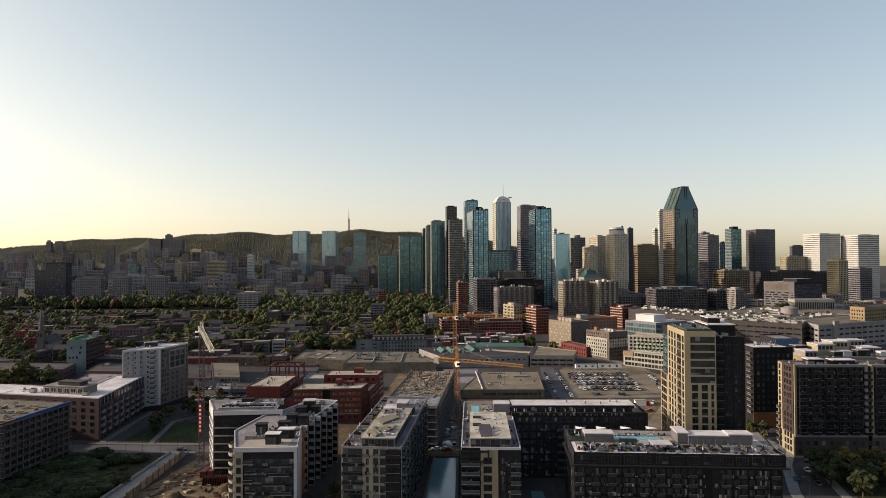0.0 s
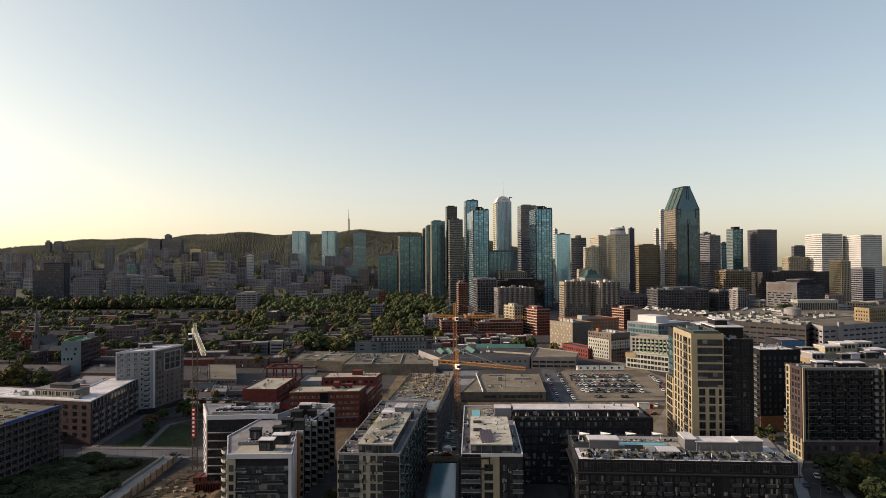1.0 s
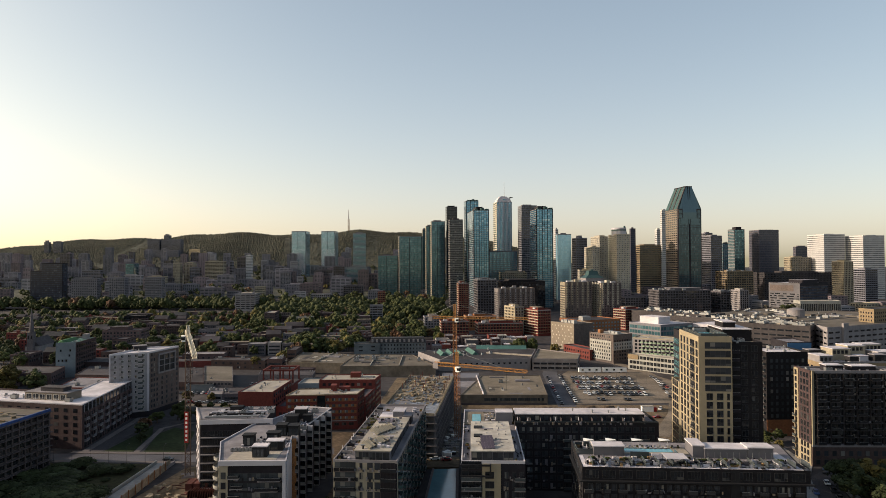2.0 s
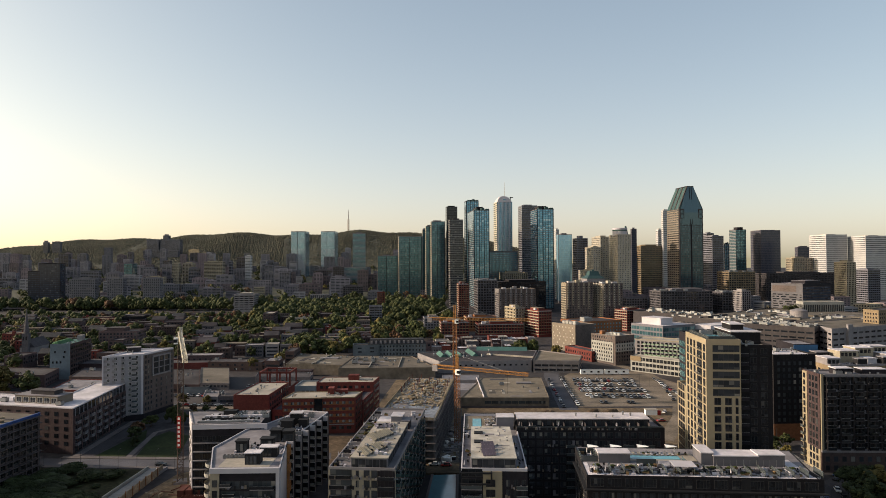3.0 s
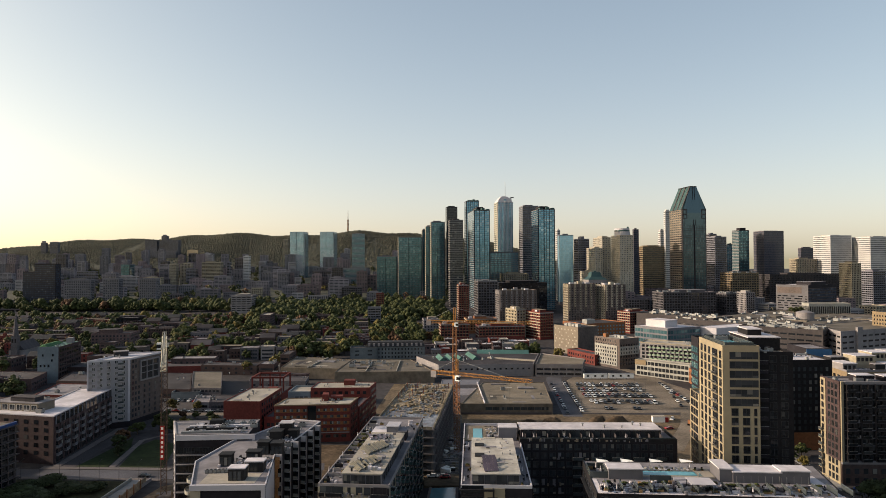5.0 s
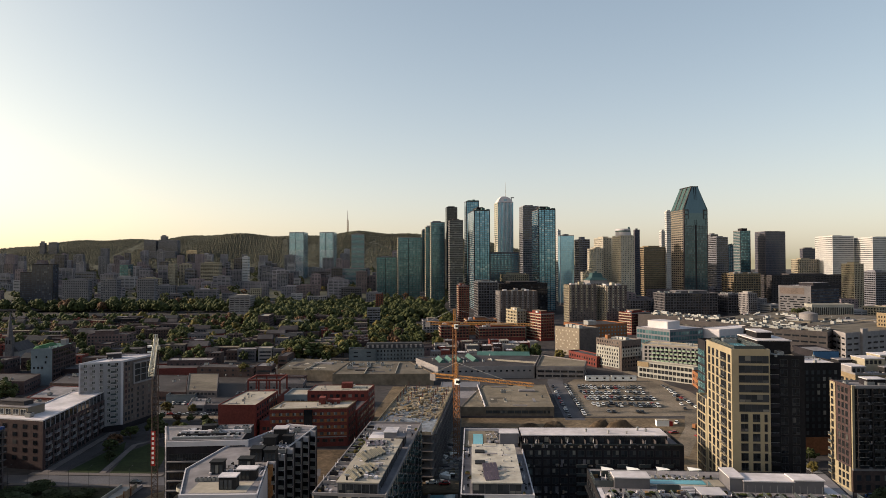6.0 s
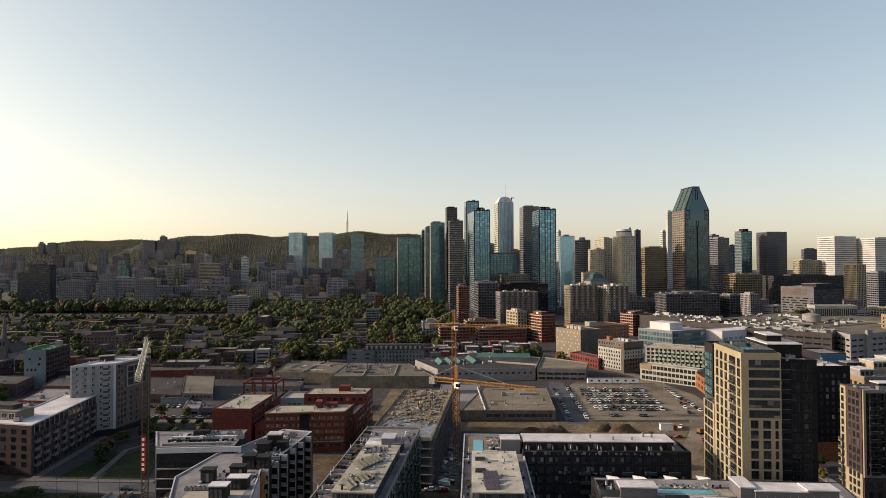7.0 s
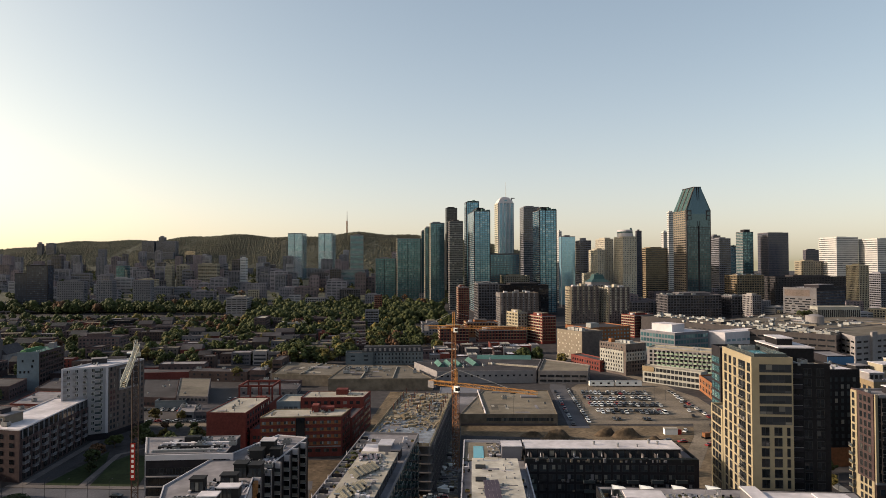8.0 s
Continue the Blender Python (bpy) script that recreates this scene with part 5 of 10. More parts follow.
def back_block():
    """Long dark block with a white-roofed top storey."""
    b = Building("apartment_block", "long charcoal apartment block with a white-roofed top storey", "apartment block",
                 turned(18.8, 255.0, 54.0, 18, 0.6), 25.6, "dark_panel", "membrane", cap="black_metal", parapet=1.1)
    b.block("top_storey", 0.6, 3.4, 49.5, 12.5, 3.2, "dark_panel", roof="white_roof", label="set-back top storey under a white roof")
    me = window_mesh(2.9, 2.4, "glass", "frame", 1)
    for k in range(14):
        part("window", me, None, b.ob, at=pose(1.2 + 3.45 * k, 3.4, b.top + 0.4))
    b.grid(0, 8, 18, 2.0, 2.0, z=0.8, glass="glass", mullions=1)
    pale = Shape().box(0, -0.3, 0, 0.9, 0, 2.1).mesh("pale_bay", [M["grey_panel"]])
    r = random.Random(23)
    for row in range(7):
        for k in range(14):
            if r.random() < 0.2:
                part("pale_bay", pale, None, b.ob, "mid-grey panel beside a window", at=b.on(0, 2.4 + 3.6 * k + 1.6 * (row % 2), 0.8 + 3.0 * row))
    b.balconies(0, [18, 24.5, 31.5, 39, 46.5], 7, 3.6, 1.3, z=0.5, slab="dark_panel")
    b.joined(1, 8, 5, 2.0, 2.0)
    b.joined(2, 8, 15, 2.2, 2.0)
    terrace_clutter(b, 1, 0.8, 50, 2.6, 26, 205)
    rail = Shape().box(0.3, 0.3, b.top + 0.15, 53.6, 0.38, b.top + 1.5)
    part("terrace_rail", rail, M["glass_rail"], b.ob)
    for k in range(13):
        part("terrace_screen", Shape().box(0, 0.5, 0, 0.14, 3.3, 2.2), M["dark_stone"], b.ob, at=pose(2 + 3.9 * k, 0, b.top + 0.12))
    roof = b.top + 0.1 + 3.2 + 0.3
    plant(b, 5, 21, 8, 44, 5, 11, kinds=(1,), z=roof)
    small_clutter(b, 60, 305, 1.0, 0.8, 52, 3.2, b.top + 0.12)
    facade_clutter(b, 0, 1, 53, 7, 0.7, 3.0, 110, 601)
    facade_clutter(b, 0, 1, 50, 1, b.top + 0.2, 3.0, 90, 602, -0.6)


def terrace_block():
    """The wide dark block whose roof carries terraces, pavilions and a pool."""
    b = Building("apartment_block", "wide black brick apartment block with roof terraces and a pool", "apartment block",
                 [(34.6, 203.4), (98.4, 201.0), (104.0, 228.5), (36.0, 231.5)], 25.6, "black_brick", "membrane", cap="black_metal", parapet=0.25)
    part("upper_wall", Shape().box(-0.1, -0.15, 22.0, 65.0, 0, 25.8), M["black_brick"], b.ob, "black top storey wall")
    loggia = window_mesh(3.6, 2.3, "glass_dark", "frame", 3)
    for k in range(13):
        part("window", loggia, None, b.ob, at=pose(1.0 + 4.9 * k, -0.17, 22.6))
    b.joined(2, 8, 18, 2.2, 2.0)
    b.grid(0, 7, 27, 1.35, 1.9, z=0.9, glass="glass", mullions=1, skip=(17, 18))
    b.balconies(0, [0.4 + 5.0 * k for k in range(13) if k != 8], 7, 2.6, 1.0, z=0.4, slab="dark_panel", rail="frame")
    part("recess_panel", Shape().box(42.6, -0.25, 0, 45.2, 0, b.top), M["black_metal"], b.ob)
    b.joined(3, 8, 7, 1.9, 1.9, z=0.9)
    b.joined(1, 8, 6, 1.9, 1.9, z=0.9)
    part("eave", Shape().box(-0.9, -1.2, 21.6, 65.8, 0.0, 22.0).box(-0.9, 0.0, 21.6, 0, 24, 22.0), M["black_metal"], b.ob, "black projecting eaves")
    for name, u0, v0, u1, v1, h in (("pavilion", 5.3, 12.1, 14.7, 16.9, 2.8), ("stair_house", 35.5, 11.5, 39.0, 19.4, 3.6),
                                    ("service_block", 39.0, 11.1, 51.8, 17.0, 2.9), ("lift_house", 51.8, 10.9, 59.4, 15.8, 3.4)):
        b.block(name, u0, v0, u1, v1, h, "campus_grey", roof="white_roof", label="grey metal rooftop pavilion with a white roof")
    part("pool_deck", Shape().box(15.0, 14.2, b.top + 0.12, 35.3, 22.0, b.top + 0.5), M["pale_roof"], b.ob, "pale paved pool deck")
    part("pool", Shape().box(15.6, 15.2, b.top + 0.5, 30.6, 18.4, b.top + 0.6), M["water"], b.ob, "long turquoise roof pool")
    for k in range(6):
        part("pool_step", Shape().box(22.4 + 0.2 * k, 8.8 + 0.9 * k, b.top + 0.12, 28.0 + 0.4 * k, 9.25 + 0.9 * k, b.top + 0.2 + 0.07 * k), M["white_panel"], b.ob)
    part("terrace_deck", Shape().box(60.2, 2.0, b.top + 0.125, 63.4, 18.0, b.top + 0.2), M["white_roof"], b.ob, "white roof walk")
    part("terrace_deck", Shape().box(0.4, 0.4, b.top + 0.125, 1.8, 12, b.top + 0.2), M["white_roof"], b.ob, "white roof walk")
    part("wind_screen", Shape().ring([(0.3, 13), (5.2, 13), (5.2, 21), (0.3, 21)], 0.06, b.top + 0.12, b.top + 1.9), M["glass_rail"], b.ob, "glass wind screen round a terrace")
    part("wind_screen", Shape().box(16, 9.5, b.top + 0.12, 21.8, 9.56, b.top + 2.3), M["glass_rail"], b.ob, "glass wind screen beside the pool steps")
    part("wind_screen", Shape().box(30.6, 9.6, b.top + 0.12, 30.66, 14.1, b.top + 2.0), M["glass_rail"], b.ob, "glass wind screen beside the pool steps")
    for k in range(11):
        part("screen_post", Shape().box(0, 0, 0, 0.07, 0.07, 2.2), M["metal"], b.ob, at=pose(39.6 + 1.9 * k, 10.2, b.top + 0.12))
    r = random.Random(11)
    screen = Shape().box(0, 0, 0, 0.08, 5.5, 1.7).box(-0.03, 0, 1.7, 0.11, 5.5, 1.78).mesh("terrace_screen", [M["glass_rail"]])
    for k in range(17):
        part("terrace_screen", screen, None, b.ob, at=pose(3.2 + 3.9 * k, 1.6, b.top + 0.12))
    sail = Shape().add([(0, 0, 0), (3.4, -0.3, 0.35), (3.2, 2.4, -0.1), (0.2, 2.6, 0.25), (0, 0, 0.07), (3.4, -0.3, 0.42), (3.2, 2.4, -0.03), (0.2, 2.6, 0.32)],
                       [(4, 5, 6, 7), (3, 2, 1, 0), (0, 1, 5, 4), (1, 2, 6, 5), (2, 3, 7, 6), (3, 0, 4, 7)])
    for u, v in ((3.0, 18.4), (10.2, 18.8), (18.6, 19.2), (27.4, 19.6)):
        ob = thing("shade_sail", "white canvas shade sail on four slim posts", "shade sail", b.world(u, v, b.top + 0.12), math.degrees(b.a), group="roof shade sails")
        part("canvas", sail, M["white_paint"], ob, at=pose(0, 0, 2.7))
        for px, py in ((0.1, 0.1), (3.2, 0), (3.1, 2.3), (0.3, 2.4)):
            part("post", Shape().tube((px, py, 0), (px, py, 2.75), 0.05, sides=6), M["metal"], ob)
    per = thing("pergola", "white-roofed pergola on a roof terrace", "pergola", b.world(24.9, 1.8, b.top + 0.2), math.degrees(b.a))
    part("canopy", Shape().box(0, 0, 2.3, 6.4, 5.6, 2.45), M["white_panel"], per)
    for px, py in ((0.2, 0.2), (6.0, 0.2), (0.2, 5.2), (6.0, 5.2)):
        part("post", Shape().box(px, py, 0, px + 0.15, py + 0.15, 2.3), M["black_metal"], per)
    for k in range(26):
        kind = k % 3
        u, v = 2.5 + (k % 13) * 4.7 + r.uniform(-0.6, 0.6), (2.6 if k < 13 else 6.0) + r.uniform(-0.5, 0.5)
        if kind == 0:
            ob = thing("planter_box", "dark timber planter box with a low green shrub", "planter", b.world(u, v, b.top + 0.12), math.degrees(b.a), group="roof terrace planters")
            part("box", Shape().ring([(0, 0), (1.8, 0), (1.8, 0.7), (0, 0.7)], 0.08, 0, 0.6).box(0.08, 0.08, 0, 1.72, 0.62, 0.5), M["wood"], ob)
            part("shrub", clump_shape(0.9, 0.35, 0.3, 26, 400 + k, 0.28, (0.9, 0.35, 0.75)), M["leaf"], ob)
        elif kind == 1:
            ob = thing("garden_sofa", "pale garden sofa with a low back on a terrace", "sofa", b.world(u, v, b.top + 0.12), math.degrees(b.a), group="roof terrace seats")
            part("base", Shape().box(0, 0, 0.12, 2.0, 0.8, 0.42), M["white_panel"], ob)
            part("backrest", Shape().box(0, 0.65, 0.42, 2.0, 0.8, 0.8), M["white_panel"], ob)
            part("leg", Shape().box(0.1, 0.1, 0, 0.18, 0.18, 0.12).box(1.8, 0.6, 0, 1.88, 0.68, 0.12), M["black_metal"], ob)
        else:
            ob = thing("garden_table", "dark low garden table on a terrace", "table", b.world(u, v, b.top + 0.12), math.degrees(b.a), group="roof terrace tables")
            part("tabletop", Shape().box(0, 0, 0.7, 1.4, 0.8, 0.75), M["black_metal"], ob)
            for px, py in ((0.05, 0.05), (1.3, 0.05), (0.05, 0.7), (1.3, 0.7)):
                part("leg", Shape().box(px, py, 0, px + 0.05, py + 0.05, 0.7), M["black_metal"], ob)
    for k in range(0, 22, 2):
        u, v = 2.0 + 2.8 * k + r.uniform(-1, 1), 7.8 + r.uniform(-0.6, 0.6)
        if 22 < u < 32:
            continue
        ob = thing("planter_box", "long dark planter with a green hedge on a roof", "planter", b.world(u, v, b.top + 0.12), math.degrees(b.a), group="roof terrace planters")
        part("box", Shape().ring([(0, 0), (2.4, 0), (2.4, 0.7), (0, 0.7)], 0.08, 0, 0.6).box(0.08, 0.08, 0, 2.32, 0.62, 0.5), M["dark_panel"], ob)
        part("hedge", clump_shape(1.3, 0.3, 0.25, 70, 500 + k, 0.2, (1.2, 0.4, r.uniform(0.7, 1.1))), M["leaf"], ob)
    terrace_clutter(b, 1.5, 0.8, 62, 9.0, 46, 206)
    terrace_clutter(b, 0.6, 13.4, 5, 20.4, 8, 207)
    terrace_clutter(b, 16, 18.8, 35, 21.6, 14, 208)
    lounger = Shape().box(0, 0, 0.3, 0.65, 1.4, 0.38).box(0, 1.4, 0.38, 0.65, 1.5, 0.85)
    for k in range(9):
        ob = thing("sun_lounger", "white sun lounger beside a roof pool", "sun lounger", b.world(16.2 + 1.6 * k, 18.7, b.top + 0.5), math.degrees(b.a), group="pool loungers")
        part("mattress", lounger, M["white_panel"], ob)
        part("frame", Shape().box(0.05, 0.1, 0, 0.12, 1.3, 0.3).box(0.53, 0.1, 0, 0.6, 1.3, 0.3), M["metal"], ob)
    # light roof paving by the edge
    for k in range(9):
        part("paving_slab", Shape().box(0, 0, 0, 7.0, 2.5, 0.05), M["white_roof"], b.ob, at=pose(0.5 + 7.1 * k, 0.2, b.top + 0.125))
        part("terrace_deck", Shape().box(0, 0, 0, 6.6, 5.0, 0.04), M["pale_roof" if k % 2 else "tar_roof"], b.ob, at=pose(1.0 + 7.2 * k, 2.8, b.top + 0.125))
    facade_clutter(b, 0, 0.5, 64, 7, 0.6, 3.0, 260, 603)
    small_clutter(b, 200, 605, 1.0, 0.6, 62, 9.5, b.top + 0.18)


def balcony_block():
    """White-framed block with staggered box balconies along its side and rounded white balconies at its corner."""
    b = Building("apartment_block", "white-framed dark apartment block with staggered box balconies", "apartment block",
                 [(-76.6, 208.9), (-55.8, 210.0), (-61.6, 238.0), (-56.6, 281.0), (-68, 284), (-76.5, 262), (-81.4, 253.2), (-84.6, 230.5)], 24.9, "dark_panel", "membrane", cap="white_panel", parapet=0.5)
    part("white_frame", Shape().box(19.8, -0.9, 0, 20.8, 0, 25.2).box(0.0, -0.9, 23.7, 19.8, 0, 25.2), M["white_panel"], b.ob, "white wall frame round the front")
    b.grid(0, 7, 6, 2.6, 2.3, z=0.8, margin=0, s0=3.4, s1=19.6, glass="glass_mid", mullions=1)
    slab = balcony_mesh(7.0, 1.5, "limestone", "glass_dark", 0.9)
    for r in range(7):
        part("balcony", slab, None, b.ob, at=b.on(0, (12.2, 9.6, 11.4)[r % 3], 0.4 + 3.1 * r))
        part("balcony", balcony_mesh(3.4, 1.3, "limestone", "glass_dark", 0.9), None, b.ob, at=b.on(0, 3.0 + (r % 2), 1.2 + 3.1 * r))
    # rounded white balconies stacked on the sunlit corner
    def lobe():
        s = Shape()
        rim = [(1.9 * math.cos(math.pi * (0.5 + k / 8)), 3.0 * math.sin(math.pi * (0.5 + k / 8))) for k in range(9)]
        s.prism(rim, 0, 0.3)
        s.prism(rim, 0.3, 1.1, top=False)
        return s.mesh("balcony", [M["pale_panel"]])
    me = stored("lobe", lobe)
    for r in range(8):
        part("balcony", me, None, b.ob, "rounded pale balcony", at=b.on(7, 18.0 - 0.5 * (r % 2), 0.3 + 3.0 * r) @ pose(0, 0, 0, 0, 0, 90))
        part("balcony", me, None, b.ob, "rounded pale balcony", at=b.on(7, 7.0 + 0.6 * (r % 2), 0.3 + 3.0 * r) @ pose(0, 0, 0, 0, 0, 90))
        part("balcony_wall", Shape().box(15.5, -0.3, 0.3, 21.5, 0.0, 1.4), M["beige"], b.ob, at=b.on(7, 0, 3.0 * r))
    part("corner_bay", Shape().box(0.0, -0.35, 0, 2.8, 0, 23.6), M["beige"], b.ob, "beige corner bay", at=b.on(0, 0, 0))
    for k in range(7):
        part("window", window_mesh(1.3, 1.9, "glass_dark", "frame", 0), None, b.ob, at=b.on(0, 0.8, 1.0 + 3.1 * k, 0.37))
    b.joined(7, 7, 5, 2.2, 2.0, pitch=3.1)
    b.joined(6, 7, 7, 2.0, 2.0, pitch=3.1)
    b.joined(5, 7, 3, 2.0, 2.0, pitch=3.1)
    # side: a folded timber screen, then grey boxes that jump from floor to floor
    part("side_wall", Shape().box(0.3, -0.15, 0, 25.0, 0, 24.0), M["white_panel"], b.ob, at=b.on(1, 0, 0))
    for k in range(8):
        part("timber_screen", Shape().box(25.6, -1.5 if k % 2 else -1.0, 3.0 * k, 28.4, -0.16, 3.0 * k + 3.0), M["timber"], b.ob, "orange timber screen that folds from floor to floor", at=b.on(1, 0, 0))
    b.joined(1, 7, 6, 1.8, 1.9, margin=2.0, z=1.0, pitch=3.1, glass="glass_mid")
    _, length, _ = b.side(2)
    bays = 6
    step = length / bays
    tooth = Shape().prism([(0, 0), (0, -2.2), (step - 0.1, -0.25), (step - 0.1, 0)][::-1], 0, b.top + 0.1).mesh("bay", [M["dark_panel"]])
    fin = Shape().box(-0.5, -2.34, 0, 0.1, -2.2, b.top + 0.5).mesh("fin", [M["limestone"]])
    rim = Shape().box(-0.2, -2.2, b.top - 1.5, 0.0, -0.05, b.top + 0.5).box(0, -2.2, b.top + 0.1, 0.15, -0.05, b.top + 0.5).mesh("parapet", [M["white_panel"]])
    tray = Shape().box(-0.9, -2.2, -0.2, 0, -0.05, 0.0, 1).box(-0.9, -2.2, 0.0, -0.8, -0.05, 1.0, 0).box(-0.8, -0.15, 0, 0, -0.05, 1.0, 0).box(-0.1, -1.9, 0.1, 0.02, -0.4, 2.2, 2)
    tray = tray.mesh("box_balcony", [M["pale_panel"], M["white_panel"], M["glass_dark"]])
    for k in range(bays):
        at = b.on(2, 0.3 + k * step, 0)
        part("bay", tooth, None, b.ob, "dark bay set askew like a saw tooth", at=at)
        part("fin", fin, None, b.ob, "pale upright edge of a bay", at=at)
        part("parapet", rim, None, b.ob, "white parapet on a bay", at=at)
        for r in range(8):
            part("box_balcony", tray, None, b.ob, at=at @ pose(0, 0, 0.4 + 2.95 * r - (1.0 if k % 2 else 0.0)))
    b.joined(3, 8, 4, 2.0, 2.0)
    # black roof huts with glazed fronts
    for k, (u, v, w, d, h) in enumerate(((9.0, 4.6, 4.6, 3.4, 3.4), (11.6, 12.0, 5.4, 3.2, 3.0), (2.2, 17.6, 3.6, 3.0, 3.4), (9.4, 21.0, 4.2, 3.0, 3.2),
                                         (10.6, 29.2, 3.6, 3.6, 3.8), (15.0, 28.6, 3.6, 3.8, 3.6), (10.6, 45, 4.0, 4, 3.0), (12.6, 51, 4.4, 4, 4.4), (16.4, 48, 3.2, 4, 2.6))):
        b.block("roof_box", u, v, u + w, v + d, h, "black_metal", roof="white_roof" if k in (0, 1, 7) else "black_metal", label="black metal roof access box")
        if k < 6:
            for j in range(3):
                part("window", window_mesh(0.9, 2.4, "glass_mid", "frame", 0), None, b.ob, at=pose(u + 0.25 + 1.2 * j, v, b.top + 0.4))
    part("roof_field", Shape().box(1.4, 2.4, 0, 17.0, 11, 0.06), M["pale_roof"], b.ob, "dusty beige roof field", at=pose(0, 0, b.top + 0.122))
    roof_strips(b, 9, 8, 1, 13, 16, 26, 0.4, ("membrane", "white_roof", "pale_roof", "pale_roof"))
    roof_strips(b, 14, 10, 9, 30, 19, 66, 0.45, ("membrane", "white_roof", "metal", "white_roof"))
    for k in range(8):
        ob = new("rooftop_unit", stored(("unit", 2), lambda: unit_mesh(2)))
        ob.matrix_basis = pose(*b.world(0.6 + 1.15 * k, 11.6 + 0.1 * k, b.top + 0.12), 0, 0, 3)
        tagged(ob, UNIT_WORDS[2][1], "rooftop unit", "plant on the roofs")
    plant(b, 30, 31, 8, 19, 30, 68, kinds=(0, 2, 2, 1), scale=0.8)
    small_clutter(b, 70, 306, 1.5, 12, 17, 27, b.top + 0.19)
    small_clutter(b, 220, 307, 8, 29, 19, 70, b.top + 0.19)
    facade_clutter(b, 0, 3, 19, 7, 0.5, 3.1, 110, 606)


def bar_block():
    """Block behind with white end wall and long strips of windows."""
    b = Building("apartment_block", "dark apartment block with white end wall and white bands", "apartment block",
                 [(-100.9, 252.6), (-76.2, 255.2), (-78.6, 275), (-110.2, 271.5)], 27.0, "dark_panel", "membrane", cap="limestone", parapet=0.35)
    part("end_wall", Shape().box(-0.4, -0.3, -1, 19.4, 0.0, 27.0), M["white_panel"], b.ob, "white end wall", at=b.on(3, 0, 0))
    part("white_band", Shape().box(0.0, -0.6, 25.0, 27.2, 0, 26.7).box(26.2, -0.6, 22.4, 27.2, 0, 25.0), M["white_panel"], b.ob, "broad white band under the roof")
    b.grid(0, 7, 8, 3.5, 1.9, z=1.2, pitch=3.2, glass="glass_dark", mullions=1)
    for k in range(7):
        part("ledge", Shape().box(0.2, -1.1, 0, 24.6, 0, 0.3), M["limestone"], b.ob, at=pose(0, 0, 0.6 + 3.2 * k))
    for r in range(7):
        for k in range(4):
            part("window", window_mesh(1.4, 1.7, "glass_dark", "frame", 0), None, b.ob, at=b.on(3, 1.6 + 4.6 * k, 1.4 + 3.2 * r, 0.32))
    b.joined(2, 7, 8, 3.0, 1.8, pitch=3.2)
    for k in range(3):
        part("skylight_strip", Shape().box(1.5, 0, 0, 23, 0.9, 0.7), M[("metal", "black_metal", "white_roof")[k]], b.ob, at=pose(0, 2.0 + 4 * k, b.top + 0.12))
    small_clutter(b, 160, 309, 1.0, 1.2, 23, 15, b.top + 0.13)
    b.block("plant_room", 8, 12, 13, 15, 2.0, "black_metal")
    roof_strips(b, 10, 11, 2, 10, 24, 17, 0.4, ("membrane", "white_roof", "metal"))
    plant(b, 24, 41, 10, 25, 8, 15, kinds=(1, 2, 0), scale=0.7)


